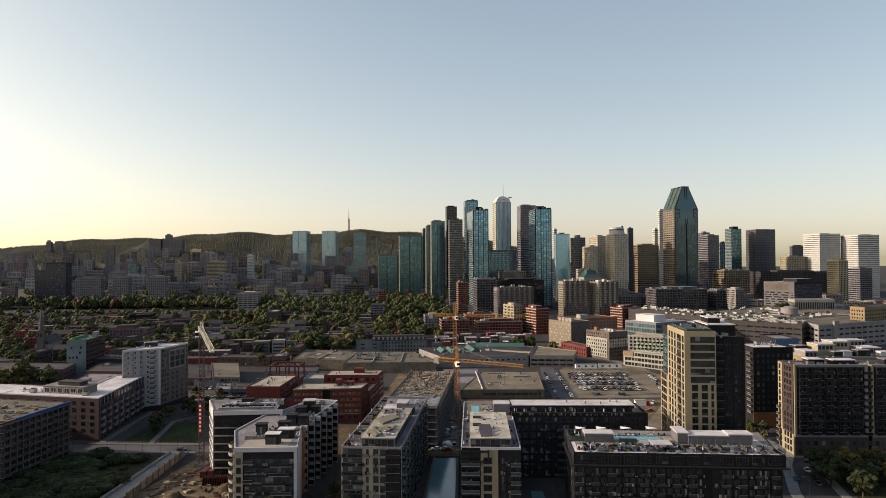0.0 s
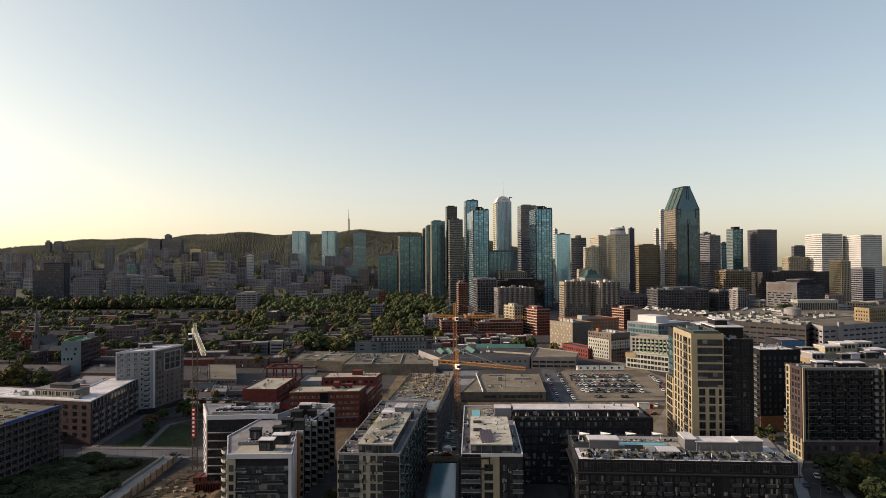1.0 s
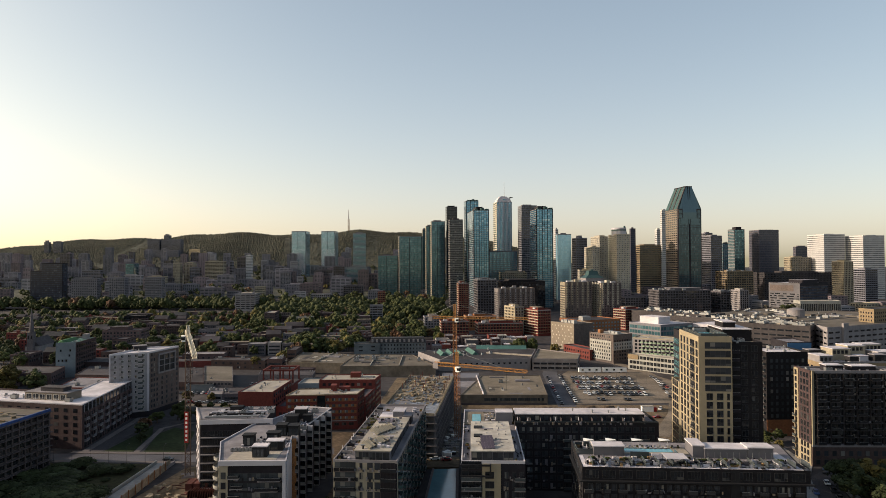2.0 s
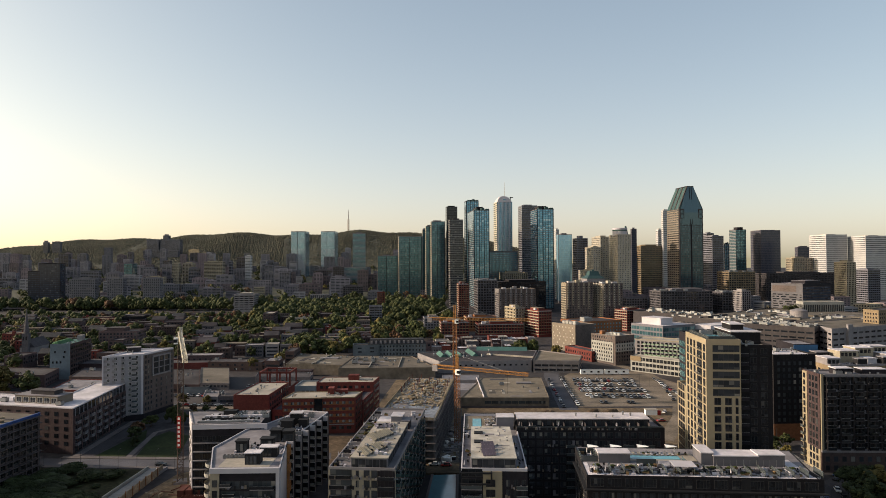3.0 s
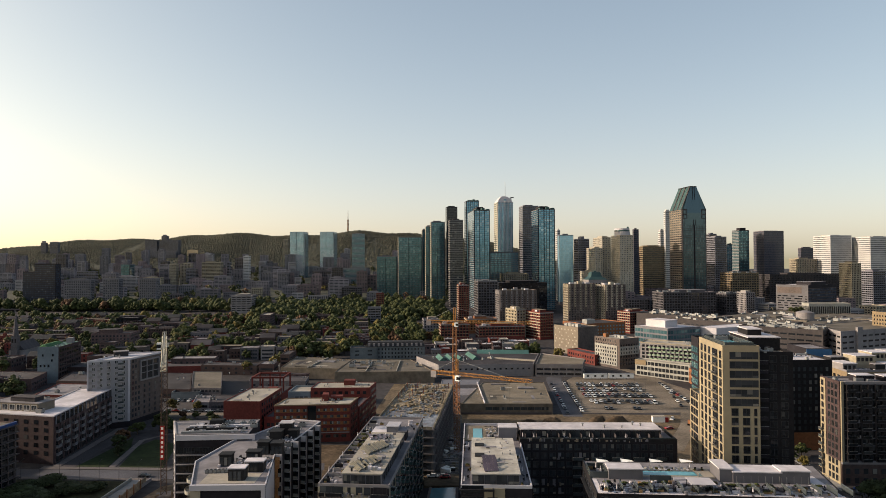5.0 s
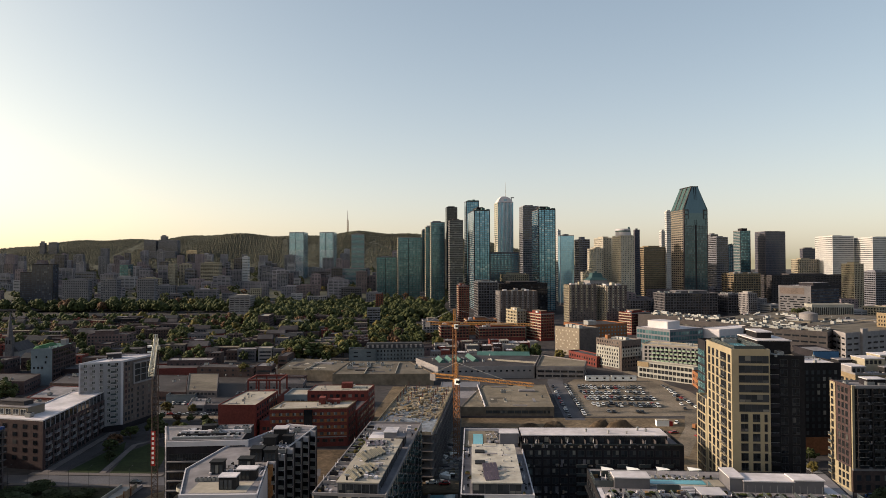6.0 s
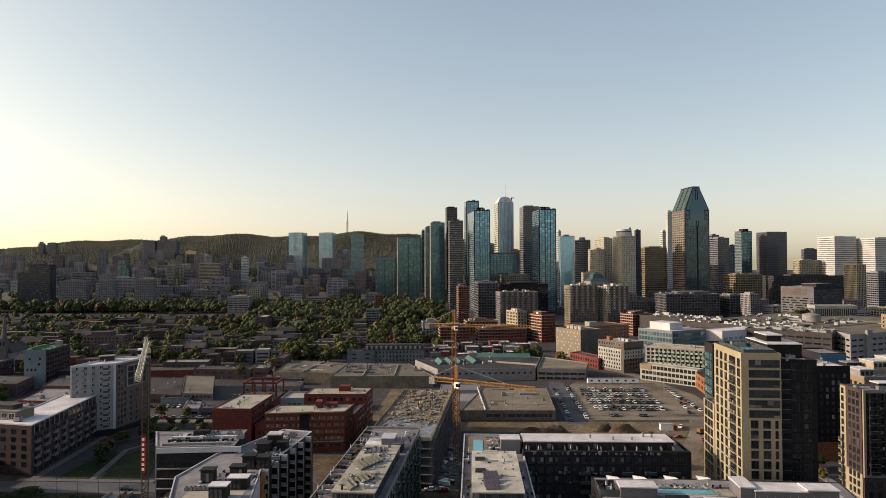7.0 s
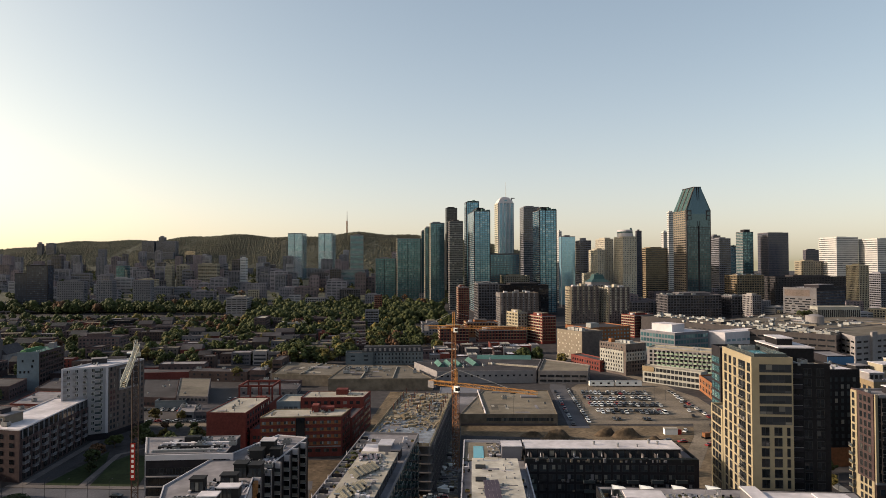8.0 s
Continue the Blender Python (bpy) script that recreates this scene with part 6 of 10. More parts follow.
def tan_tower():
    """Cream tower with a dark twin."""
    x, y, rz = 82.0, 238.6, -3.4
    b = Building("apartment_tower", "cream precast apartment tower with dark window bands and balconies", "apartment tower",
                 turned(x - 0.3, y, 11.3, 24.0, rz), 60.0, "cream", "pale_roof", parapet=1.0)
    b.grid(0, 6, 1, 8.6, 2.1, z=41.0, pitch=2.96, margin=0, s0=2.0, s1=11.0, glass="glass", mullions=4)
    b.grid(0, 13, 1, 2.0, 2.2, z=2.4, pitch=2.96, margin=0, s0=2.2, s1=5.0, glass="glass_dark", mullions=1)
    b.grid(0, 13, 1, 2.0, 2.2, z=2.4, pitch=2.96, margin=0, s0=5.6, s1=8.6, glass="glass_dark", mullions=1)
    b.grid(0, 13, 1, 0.8, 2.2, z=2.4, pitch=2.96, margin=0, s0=9.0, s1=10.8, glass="glass_dark", mullions=0)
    b.grid(3, 19, 1, 2.0, 2.3, z=2.4, pitch=2.96, margin=0, s0=20.2, s1=23.6, glass="glass_dark", mullions=1)
    b.grid(3, 19, 1, 5.0, 2.3, z=2.4, pitch=2.96, margin=0, s0=13.4, s1=20.0, glass="glass_dark", mullions=2)
    b.grid(3, 19, 3, 1.9, 2.3, z=2.4, pitch=2.96, margin=0, s0=1.0, s1=13.0, glass="glass_dark", mullions=1)
    ledge = Shape().box(0, -0.75, -0.1, 5.4, 0, 0.06, 0).box(0, -0.75, 0.95, 5.4, -0.7, 1.02, 1)
    for k in range(10):
        ledge.box(0.6 * k, -0.74, 0.06, 0.6 * k + 0.03, -0.71, 0.95, 1)
    ledge = ledge.mesh("loggia_rail", [M["cream"], M["metal"]])
    for r in range(19):
        part("loggia_rail", ledge, None, b.ob, "thin metal rail on a cream ledge", at=b.on(3, 13.9, 2.3 + 2.96 * r))
    facade_clutter(b, 3, 14, 18.8, 19, 2.4, 2.96, 50, 621, 0.15)
    part("terrace_glass", Shape().ring(shrink(b.poly, 1.2), 0.06, b.top + 0.12, b.top + 1.9), M["glass_rail"], b.ob)
    part("roof_pool", Shape().box(2.5, 3, b.top + 0.12, 9, 18, b.top + 0.5), M["water"], b.ob, "shallow roof pool behind glass")
    plant(b, 4, 57, 3, 10, 18, 22)
    # lower wing
    c = Building("apartment_block", "lower cream wing of an apartment tower with deep window openings", "apartment block",
                 turned(83.0, 262.8, 12, 11, rz), 39.5, "cream", "pale_roof")
    c.grid(3, 13, 3, 2.2, 2.2, z=1.6, pitch=2.96, glass="glass_dark", mullions=1)
    c.grid(0, 13, 1, 0.6, 2.0, z=1.6, pitch=2.96, glass="glass_dark", mullions=0)
    c.joined(2, 13, 3, 2.2, 2.2)
    # dark twin, a glazed slot between
    k = Building("apartment_tower", "black brick apartment tower beside a cream one", "apartment tower",
                 turned(93.15, 240.1, 11.0, 27, rz), 57.9, "black_brick", "pale_roof", parapet=0.9)
    k.grid(0, 19, 2, 2.0, 2.1, z=1.2, pitch=2.96, margin=0, s0=3.2, s1=10.0, glass="glass_dark", mullions=1)
    k.balconies(0, [0.4], 19, 2.6, 1.2, z=0.8, pitch=2.96, slab="dark_panel", rail="dark_panel")
    k.joined(1, 19, 6, 2.0, 2.1, pitch=2.96, glass="glass_dark")
    k.joined(2, 19, 4, 2.0, 2.1, pitch=2.96)
    part("link_wall", Shape().box(-0.5, 2.5, 0, 0.0, 20, 55), M["dark_panel"], k.ob, "dark glazed link between two towers")
    k.block("plant_room", 0.3, 8, 10.4, 25, 4.2, "black_brick", roof="white_roof")
    k.block("lift_house", 2.0, 13, 6.5, 22, 6.4, "black_brick", roof="white_roof")
    plant(k, 4, 61, 1, 9, 1, 7)
    # glass screen wing at the back left
    g = Building("apartment_block", "grey glass rear wing of an apartment tower with balcony rails", "apartment block",
                 turned(87.2, 274.5, 12, 9, rz), 58, "dark_panel", "pale_roof")
    g.bands(18, z=1.2, pitch=3.0, h=2.2, bay=2.6, gap=0.3, glass="glass_teal")


def brown_slab():
    """Broad dark-fronted slab with a pale frame and a lit brick flank."""
    for n, (x, w) in enumerate(((145.3, 31.9), (178.6, 36.0))):
        b = Building("apartment_block", "broad dark apartment slab framed in pale concrete with brick flanks" if n == 0
                     else "second broad dark apartment slab framed in pale concrete", "apartment block",
                     turned(x, 285.6, w, 12.6, 0.4), 39.7, "dark_panel", "membrane", cap="limestone", parapet=0.9)
        part("frame_post", Shape().box(0, -0.7, 9, 0.9, 0, 40), M["cream"], b.ob, "cream corner post")
        part("frame_post", Shape().box(w - 1.4, -0.7, 9, w, 0, 40), M["limestone"], b.ob)
        part("frame_beam", Shape().box(1.4, -0.7, 39, w - 1.4, 0, 40), M["limestone"], b.ob)
        part("frame_sill", Shape().box(0, -0.8, 8.2, w, 0, 9), M["limestone"], b.ob)
        part("base_wall", Shape().box(0, -0.5, 0, w, 0, 8.2), M["brown_brick"], b.ob)
        (b.grid if n == 0 else b.joined)(0, 10, 11, 2.5, 2.2, z=9.6, pitch=2.95, margin=1.8, glass="glass_dark")
        for k in range(11):
            part("floor_edge", Shape().box(1.6, -0.5, 0, w - 1.6, 0, 0.18), M["grey_panel"], b.ob, at=pose(0, 0, 9.2 + 2.95 * k))
        b.balconies(0, [2.2 + 5.6 * k for k in range(6 if n == 0 else 1)], 10, 3.4, 1.3, z=9.3, pitch=2.95, slab="dark_stone", rail="glass_dark")
        me = window_mesh(1.6, 2.0, "glass", "frame", 0)
        for r in range(2):
            for k in range(10):
                part("window", me, None, b.ob, at=pose(1.4 + 3.4 * k, -0.52, 0.9 + 3.6 * r))
        if n == 0:
            part("brick_flank", Shape().box(0, -0.35, 9.2, 12.6, 0, 40), M["plum_brick"], b.ob, at=b.on(3, 0, 0))
            part("cream_base", Shape().box(0, -0.35, 0, 12.6, 0, 9.2), M["cream"], b.ob, at=b.on(3, 0, 0))
            part("cream_corner", Shape().box(0, -0.6, 9.2, 3.6, -0.35, 39.5), M["cream"], b.ob, at=b.on(3, 0, 0))
            me = window_mesh(1.3, 2.0, "glass_dark", "frame", 0)
            for r in range(13):
                for s in (1.0, 5.0, 7.4, 9.8):
                    part("window", me, None, b.ob, at=b.on(3, s, 1.2 + 2.95 * r, 0.63 if s < 3 else 0.38))
            bal = balcony_mesh(2.2, 0.9, "cream", "glass_rail")
            for r in range(6):
                part("balcony", bal, None, b.ob, at=b.on(3, -0.2, 3.6 + 2.95 * r, 0.6))
        b.joined(2, 13, 11, 2.2, 2.0)
        for u, v, ww, dd, h in ((9, 4.5, 7, 5, 2.4), (20, 5, 10, 5, 2.0)):
            b.block("plant_room", u, v, u + ww, v + dd, h, "dark_panel", roof="white_roof" if n == 0 else "membrane")
        facade_clutter(b, 0, 1.6, w - 1.6, 10, 9.5, 2.95, 120, 611 + n)
        for k in range(12):
            part("upright_fin", Shape().box(0, -0.9, 9, 0.14, 0, 39), M["dark_stone"], b.ob, at=pose(2.0 + 2.75 * k, 0, 0))
        plant(b, 9, 71 + n, kinds=(0, 1, 2))


def white_slab():
    """Tall pale slab by the park with a framed group of loggias."""
    b = Building("apartment_block", "tall pale apartment slab with plum brick flank and white frame", "apartment block",
                 [(-195.5, 356.0), (-178.4, 366.4), (-173.2, 392.0), (-191.0, 387.0)], 36.2, "lavender_panel", "white_roof", cap="white_panel", parapet=0.8)
    part("corner_frame", Shape().box(19.0, -0.4, 3, 20.2, 0, 36.2).box(0.0, -0.4, 3, 0.7, 0, 36.2), M["white_panel"], b.ob, "white wall frame")
    part("base_wall", Shape().box(-0.2, -0.45, 0, 20.4, 0, 3.0), M["dark_panel"], b.ob, "dark glazed ground floor")
    part("base_wall", Shape().box(0.2, -0.3, 0, 26, 0, 3.0), M["dark_panel"], b.ob, "dark glazed ground floor", at=b.on(1, 0, 0))
    b.grid(0, 11, 5, 1.3, 1.4, z=4.8, pitch=2.9, glass="glass_home", frame="white_frame", mullions=1)
    b.balconies(0, [14.4], 11, 2.6, 0.9, z=4.1, pitch=2.9, slab="white_panel", rail="glass_rail")
    b.balconies(0, [0.9, 4.8, 9.4], 11, 1.6, 0.7, z=4.1, pitch=2.9, slab="limestone", rail="limestone")
    part("brick_flank", Shape().box(0.3, -0.25, 3, 26, 0, 35.2), M["umber"], b.ob, at=b.on(1, 0, 0))
    me = window_mesh(1.1, 1.6, "glass", "frame", 0)
    for r in range(11):
        for s in (1.4, 3.6, 6.0, 10.4, 14.4, 19.0, 23.6):
            if r < 6 or s < 6 or s > 23:
                part("window", me, None, b.ob, at=b.on(1, s, 4.4 + 2.9 * r, 0.27))
    part("loggia_frame", Shape().box(7.0, -1.0, 22.6, 22.4, 0, 23.4).box(7.0, -1.0, 33.2, 22.4, 0, 34.0).box(7.0, -1.0, 23.4, 7.7, 0, 33.2).box(21.7, -1.0, 23.4, 22.4, 0, 33.2)
         .box(7.7, -0.9, 26.8, 21.7, -0.3, 27.1).box(7.7, -0.9, 30.1, 21.7, -0.3, 30.4).box(12.2, -0.9, 23.4, 12.6, -0.3, 33.2).box(16.9, -0.9, 23.4, 17.3, -0.3, 33.2),
         M["limestone"], b.ob, "pale frame round a group of loggias", at=b.on(1, 0, 0))
    part("loggia_glass", Shape().box(7.7, -0.3, 23.4, 21.7, -0.1, 33.2), M["glass_dark"], b.ob, at=b.on(1, 0, 0))
    b.block("plant_room", 13, 15, 20, 20, 2.4, "tar_roof", roof="membrane")
    plant(b, 5, 83, 3, 16, 5, 22, kinds=(1, 2))
    b.joined(3, 11, 7, 1.6, 1.6, z=4.6, pitch=2.9)


def long_block():
    """Low long block with a white roof by the park."""
    b = Building("apartment_block", "long low brown brick apartment block with a broad white roof", "apartment block",
                 [(-262, 318.0), (-177.6, 302.6), (-186.2, 364.5), (-203.0, 362.0), (-198.0, 326), (-258, 338)], 21.0, "plum_brick", "white_roof", cap="white_panel", parapet=0.5)
    b.joined(0, 5, 16, 2.0, 1.8, z=3.8, pitch=3.3, glass="glass_dark")
    b.joined(1, 5, 17, 2.0, 1.9, z=3.8, pitch=3.3, glass="glass_dark")
    b.balconies(1, [2.2 + 7.4 * k for k in range(8)], 4, 3.4, 1.1, z=3.4, pitch=3.3, slab="limestone", rail="grey_panel")
    part("top_glazing", Shape().box(1.0, -0.12, 17.0, 61.0, 0, 20.3), M["glass_dark"], b.ob, "dark glazed top storey", at=b.on(1, 0, 0))
    for k in range(15):
        part("top_pier", Shape().box(1.5 + 4.1 * k, -0.3, 16.9, 2.1 + 4.1 * k, 0, 20.4), M["mauve"], b.ob, at=b.on(1, 0, 0))
    for k in range(14):
        part("shop_window", window_mesh(3.0, 2.2, "glass_dark", "frame", 1), None, b.ob, at=b.on(1, 1.5 + 4.3 * k, 0.4))
    for k in range(8):
        part("brick_bay", Shape().box(5.7 + 7.4 * k, -0.3, 3.2, 9.0 + 7.4 * k, 0, 16.8), M["dull_brick"], b.ob, "lighter brick bay", at=b.on(1, 0, 0))
        part("downpipe", Shape().box(1.4 + 7.4 * k, -0.3, 0, 1.7 + 7.4 * k, 0, 17), M["dull_brick"], b.ob, at=b.on(1, 0, 0))
        for r in range(4):
            part("window", window_mesh(1.3, 1.6, "glass_home", "frame", 0), None, b.ob, at=b.on(1, 6.5 + 7.4 * k, 4.0 + 3.3 * r, 0.32))
    b.block("penthouse", 48, 6, 72, 15, 3.6, "bronze", roof="membrane", label="brick roof pavilion with large panes")
    b.block("plant_room", 55, 8, 68, 13, 5.6, "tar_roof", roof="tar_roof")
    for k in range(6):
        part("window", window_mesh(2.8, 2.3, "glass", "white_frame", 1), None, b.ob, at=pose(48.8 + 3.9 * k, 6.0, b.top + 0.6))
    roof_strips(b, 8, 15, 20, 3, 76, 12, 0.5, ("white_roof", "pale_roof", "membrane"))
    plant(b, 12, 91, 20, 76, 3, 12, kinds=(0, 1, 2))
    # lower roofs behind
    for plan, h, roof, nm in (([(-270, 345), (-206, 333), (-202, 352), (-266, 366)], 12.5, "pale_roof", "low apartment block with a pale gravel roof"),
                              ([(-262, 372), (-206, 362), (-203, 386), (-258, 398)], 9.5, "membrane", "low brick workshop with a pale flat roof"),
                              ([(-300, 378), (-266, 372), (-262, 398), (-296, 404)], 8.0, "tar_roof", "low brick workshop with a dark flat roof")):
        c = Building("low_building", nm, "building", plan, h, "dull_brick", roof)
        c.joined(0, max(1, int(h / 3.5)), 14, 1.8, 1.6)
        plant(c, 10, int(h * 7), kinds=(0, 1, 2))


def tarp_block():
    """Block being built, with scaffold decks and a blue tarpaulin along the roof edge."""
    b = Building("unfinished_building", "concrete apartment block under construction with open floors and a brown roof", "construction frame",
                 [(-232, 242.5), (-181.0, 242.0), (-178.0, 280.5), (-230, 290)], 24.0, "raw_concrete", "dusty_roof", cap="dull_brick", parapet=0.5)
    part("tarpaulin", Shape().box(8, -0.4, 22.6, 38.6, 0.4, 24.3), M["blue_tarp"], b.ob, "blue tarpaulin along the roof edge", at=b.on(1, 0, 0))
    b.grid(1, 8, 11, 2.8, 2.2, z=0.6, pitch=2.9, glass="glass_dark", frame="frame", mullions=1)
    for k in range(8):
        part("scaffold_deck", Shape().box(-1, -1.3, 0, 38.8, 0, 0.26), M["raw_concrete"], b.ob, at=b.on(1, 0, 2.7 + 2.9 * k))
    for k in range(8):
        part("scaffold_pole", Shape().tube((0, -1.5, 0), (0, -1.5, 24.6), 0.05, sides=6), M["frame"], b.ob, at=b.on(1, 0.4 + 5.2 * k, 0))
    c = Building("unfinished_building", "near wing of a concrete block under construction", "construction frame",
                 [(-232, 186), (-185, 186), (-182.6, 241.4), (-232, 241.6)], 24.0, "raw_concrete", "dusty_roof", cap="dull_brick", parapet=0.5)
    # unseen block, added only to throw shade over the street
    e = Building("apartment_block", "out-of-view dull brick block added to shade the street", "apartment block", [(-302, 283), (-246, 283), (-246, 311), (-302, 313)], 24.0, "dull_brick", "tar_roof")
    e.joined(1, 7, 8, 1.8, 1.8, z=1.2, pitch=3.2, glass="glass_dark")
    c.joined(1, 8, 16, 2.6, 2.2, z=0.6, pitch=2.9, glass="glass_dark")
    c.joined(0, 8, 14, 2.6, 2.2, z=0.6, pitch=2.9, glass="glass_dark")
    b.joined(2, 8, 12, 2.2, 2.0, z=0.8, pitch=2.9, glass="glass_dark")
    for k in range(12):
        part("column", Shape().box(0, -0.5, 0, 0.5, 0, 23.4), M["raw_concrete"], b.ob, at=b.on(1, 1.0 + 3.3 * k, 0))
    for k in range(16):
        part("column", Shape().box(0, -0.4, 0, 0.5, 0, 23.4), M["raw_concrete"], c.ob, at=c.on(1, 1.2 + 3.4 * k, 0))
    for k in range(8):
        part("floor_edge", Shape().box(0, -0.9, 0, 55, 0, 0.28), M["raw_concrete"], c.ob, at=c.on(1, 0, 2.7 + 2.9 * k))
    part("tarpaulin", Shape().box(0, -0.4, 22.6, 55, 0.4, 24.2), M["blue_tarp"], c.ob, "blue tarpaulin along the roof edge", at=c.on(1, 0, 0))
    plant(b, 8, 97, 20, 48, 5, 34, kinds=(0, 2), scale=0.6)
    r = random.Random(98)
    for k in range(30):
        s = Shape().box(-r.uniform(0.4, 2), -r.uniform(0.2, 0.8), 0, r.uniform(0.4, 2), r.uniform(0.2, 0.8), r.uniform(0.1, 0.9))
        ob = solid("building_material", s, M[r.choice(("plywood", "wood", "concrete", "dirt"))], "stack of building material on an unfinished roof", "building material", group="stacks on the roof")
        ob.matrix_basis = pose(*b.world(r.uniform(20, 49), r.uniform(3, 34), b.top + 0.12), 0, 0, r.uniform(0, 90))


def red_blocks():
    """Red brick factory lofts."""
    a = Building("apartment_block", "dark red apartment block with a blank end wall and pale roof", "apartment block",
                 [(-121.6, 350.0), (-102.8, 349.6), (-102.0, 384.5), (-119.4, 383.8)], 17.2, "red_brick", "pale_roof", parapet=0.5)
    a.joined(1, 5, 9, 1.6, 1.8, z=1.2, pitch=3.2, glass="glass_dark")
    roof_strips(a, 6, 12, 2, 3, 17, 32, 0.5, ("pale_roof", "membrane", "gravel_roof"))
    plant(a, 9, 101, 3, 16, 4, 30, kinds=(1, 2, 1))
    f = thing("roof_frame", "dark red steel pergola frame on a roof", "steel frame", (-123.5, 386.5, 0), 1.0)
    part("podium", Shape().box(0, 0, -1, 20, 26, 12.5), M["red_brick"], f)
    part("podium_roof", Shape().box(0.4, 0.4, 12.5, 19.6, 25.6, 12.7), M["tar_roof"], f)
    post = Shape().box(-0.4, -0.4, 12.7, 0.4, 0.4, 20).mesh("post", [M["red_brick"]])
    for x in (1, 7, 13, 19):
        for y in (10, 25):
            part("post", post, None, f, at=pose(x, y, 0))
    for y in (9.6, 24.6):
        part("beam", Shape().box(0.6, y, 20, 19.4, y + 0.8, 21), M["red_brick"], f)
    for x in (0.6, 18.6):
        part("beam", Shape().box(x, 10.4, 20, x + 0.8, 24.6, 21), M["red_brick"], f)
    part("plant_box", Shape().box(12, 2, 12.7, 17, 7, 16), M["red_brick"], f)
    w2 = Building("apartment_block", "low dark red wing between brick blocks", "apartment block", [(-101.6, 352), (-92.6, 352), (-90.4, 378), (-101.4, 378)], 9, "red_brick", "tar_roof")
    w2.joined(0, 2, 3, 1.6, 1.6)
    b = Building("apartment_block", "red and orange brick apartment block with a pale roof", "apartment block",
                 [(-92, 336.8), (-55.8, 341.0), (-54.4, 355.4), (-90.2, 353.2)], 18.2, "red_brick", "pale_roof", parapet=0.5, cap="tan_brick")
    for k in range(4):
        part("orange_band", Shape().box(0.5, -0.12, 0, 36, 0, 1.5), M["orange_brick"], b.ob, at=b.on(0, 0, 5.2 + 3.1 * k))
    me = window_mesh(1.5, 1.2, "glass_bright", "frame", 1)
    for r in range(4):
        for k in range(11):
            if not 15.4 < 1.2 + 3.2 * k < 20:
                part("window", me, None, b.ob, at=b.on(0, 1.2 + 3.2 * k, 5.6 + 3.1 * r, 0.14))
    part("pale_course", Shape().box(0.3, -0.2, 4.3, 36, 0, 4.8), M["limestone"], b.ob, "pale stone course over the base", at=b.on(0, 0, 0))
    b.grid(0, 1, 9, 2.2, 1.3, z=2.2, glass="glass_dark", frame="frame")
    part("dark_bay", Shape().box(16, -0.6, 5, 20, 0, 17.5), M["glass_dark"], b.ob, at=b.on(0, 0, 0))
    b.joined(1, 5, 4, 1.5, 1.6, z=1.8, pitch=3.2, glass="glass_dark")
    b.block("lift_house", 22, 9, 25, 14, 3.2, "red_brick")
    b.block("stair_house", 26, 10, 32, 14, 2.0, "red_brick")
    roof_strips(b, 6, 13, 2, 2, 33, 12, 0.45, ("pale_roof", "membrane", "gravel_roof"))
    plant(b, 7, 103, 2, 32, 2, 12, kinds=(1, 2))
    c = Building("apartment_block", "long red brick apartment block with a pale roof", "apartment block",
                 [(-84.5, 379.0), (-52.2, 380.6), (-51.0, 397), (-84.0, 396)], 18.2, "red_brick", "pale_roof", parapet=0.5)
    c.joined(0, 5, 9, 1.8, 1.6, z=1.8, pitch=3.2, glass="glass_home")
    c.joined(1, 5, 4, 2.4, 1.6, z=1.8, pitch=3.2, glass="glass_home")
    c.block("lift_house", 17, 8, 23, 13, 2.8, "red_brick")
    roof_strips(c, 6, 14, 2, 2, 30, 14, 0.45, ("pale_roof", "membrane", "gravel_roof"))
    plant(c, 6, 107, kinds=(1, 2))
    d = Building("apartment_block", "pale grey panelled end of a brick apartment block", "apartment block",
                 [(-97, 379.0), (-84.7, 379.2), (-84.2, 396), (-97, 396)], 16.2, "blue_render", "pale_roof")
    d.joined(0, 4, 4, 1.9, 1.5, z=1.8, pitch=3.4, glass="glass_bright")
    e = Building("apartment_block", "red brick side wing with square windows", "apartment block",
                 [(-58.5, 355.8), (-54.0, 355.8), (-52.0, 380.4), (-58.0, 380.4)], 13.5, "red_brick", "tar_roof")
    e.joined(1, 4, 7, 1.7, 1.6, z=1.6, pitch=3.1, glass="glass_home")


loft_block()
unfinished_block()
court_block()
back_block()
terrace_block()
balcony_block()
bar_block()
tan_tower()
brown_slab()
white_slab()
long_block()
tarp_block()
red_blocks()


HOUSE_WORDS = {"umber": "umber brick", "dull_brick": "dull brown brick", "red_brick": "red brick", "brown_brick": "brown brick", "grey_brick": "grey brick",
               "limestone": "pale rendered", "plum_brick": "dark plum brick"}


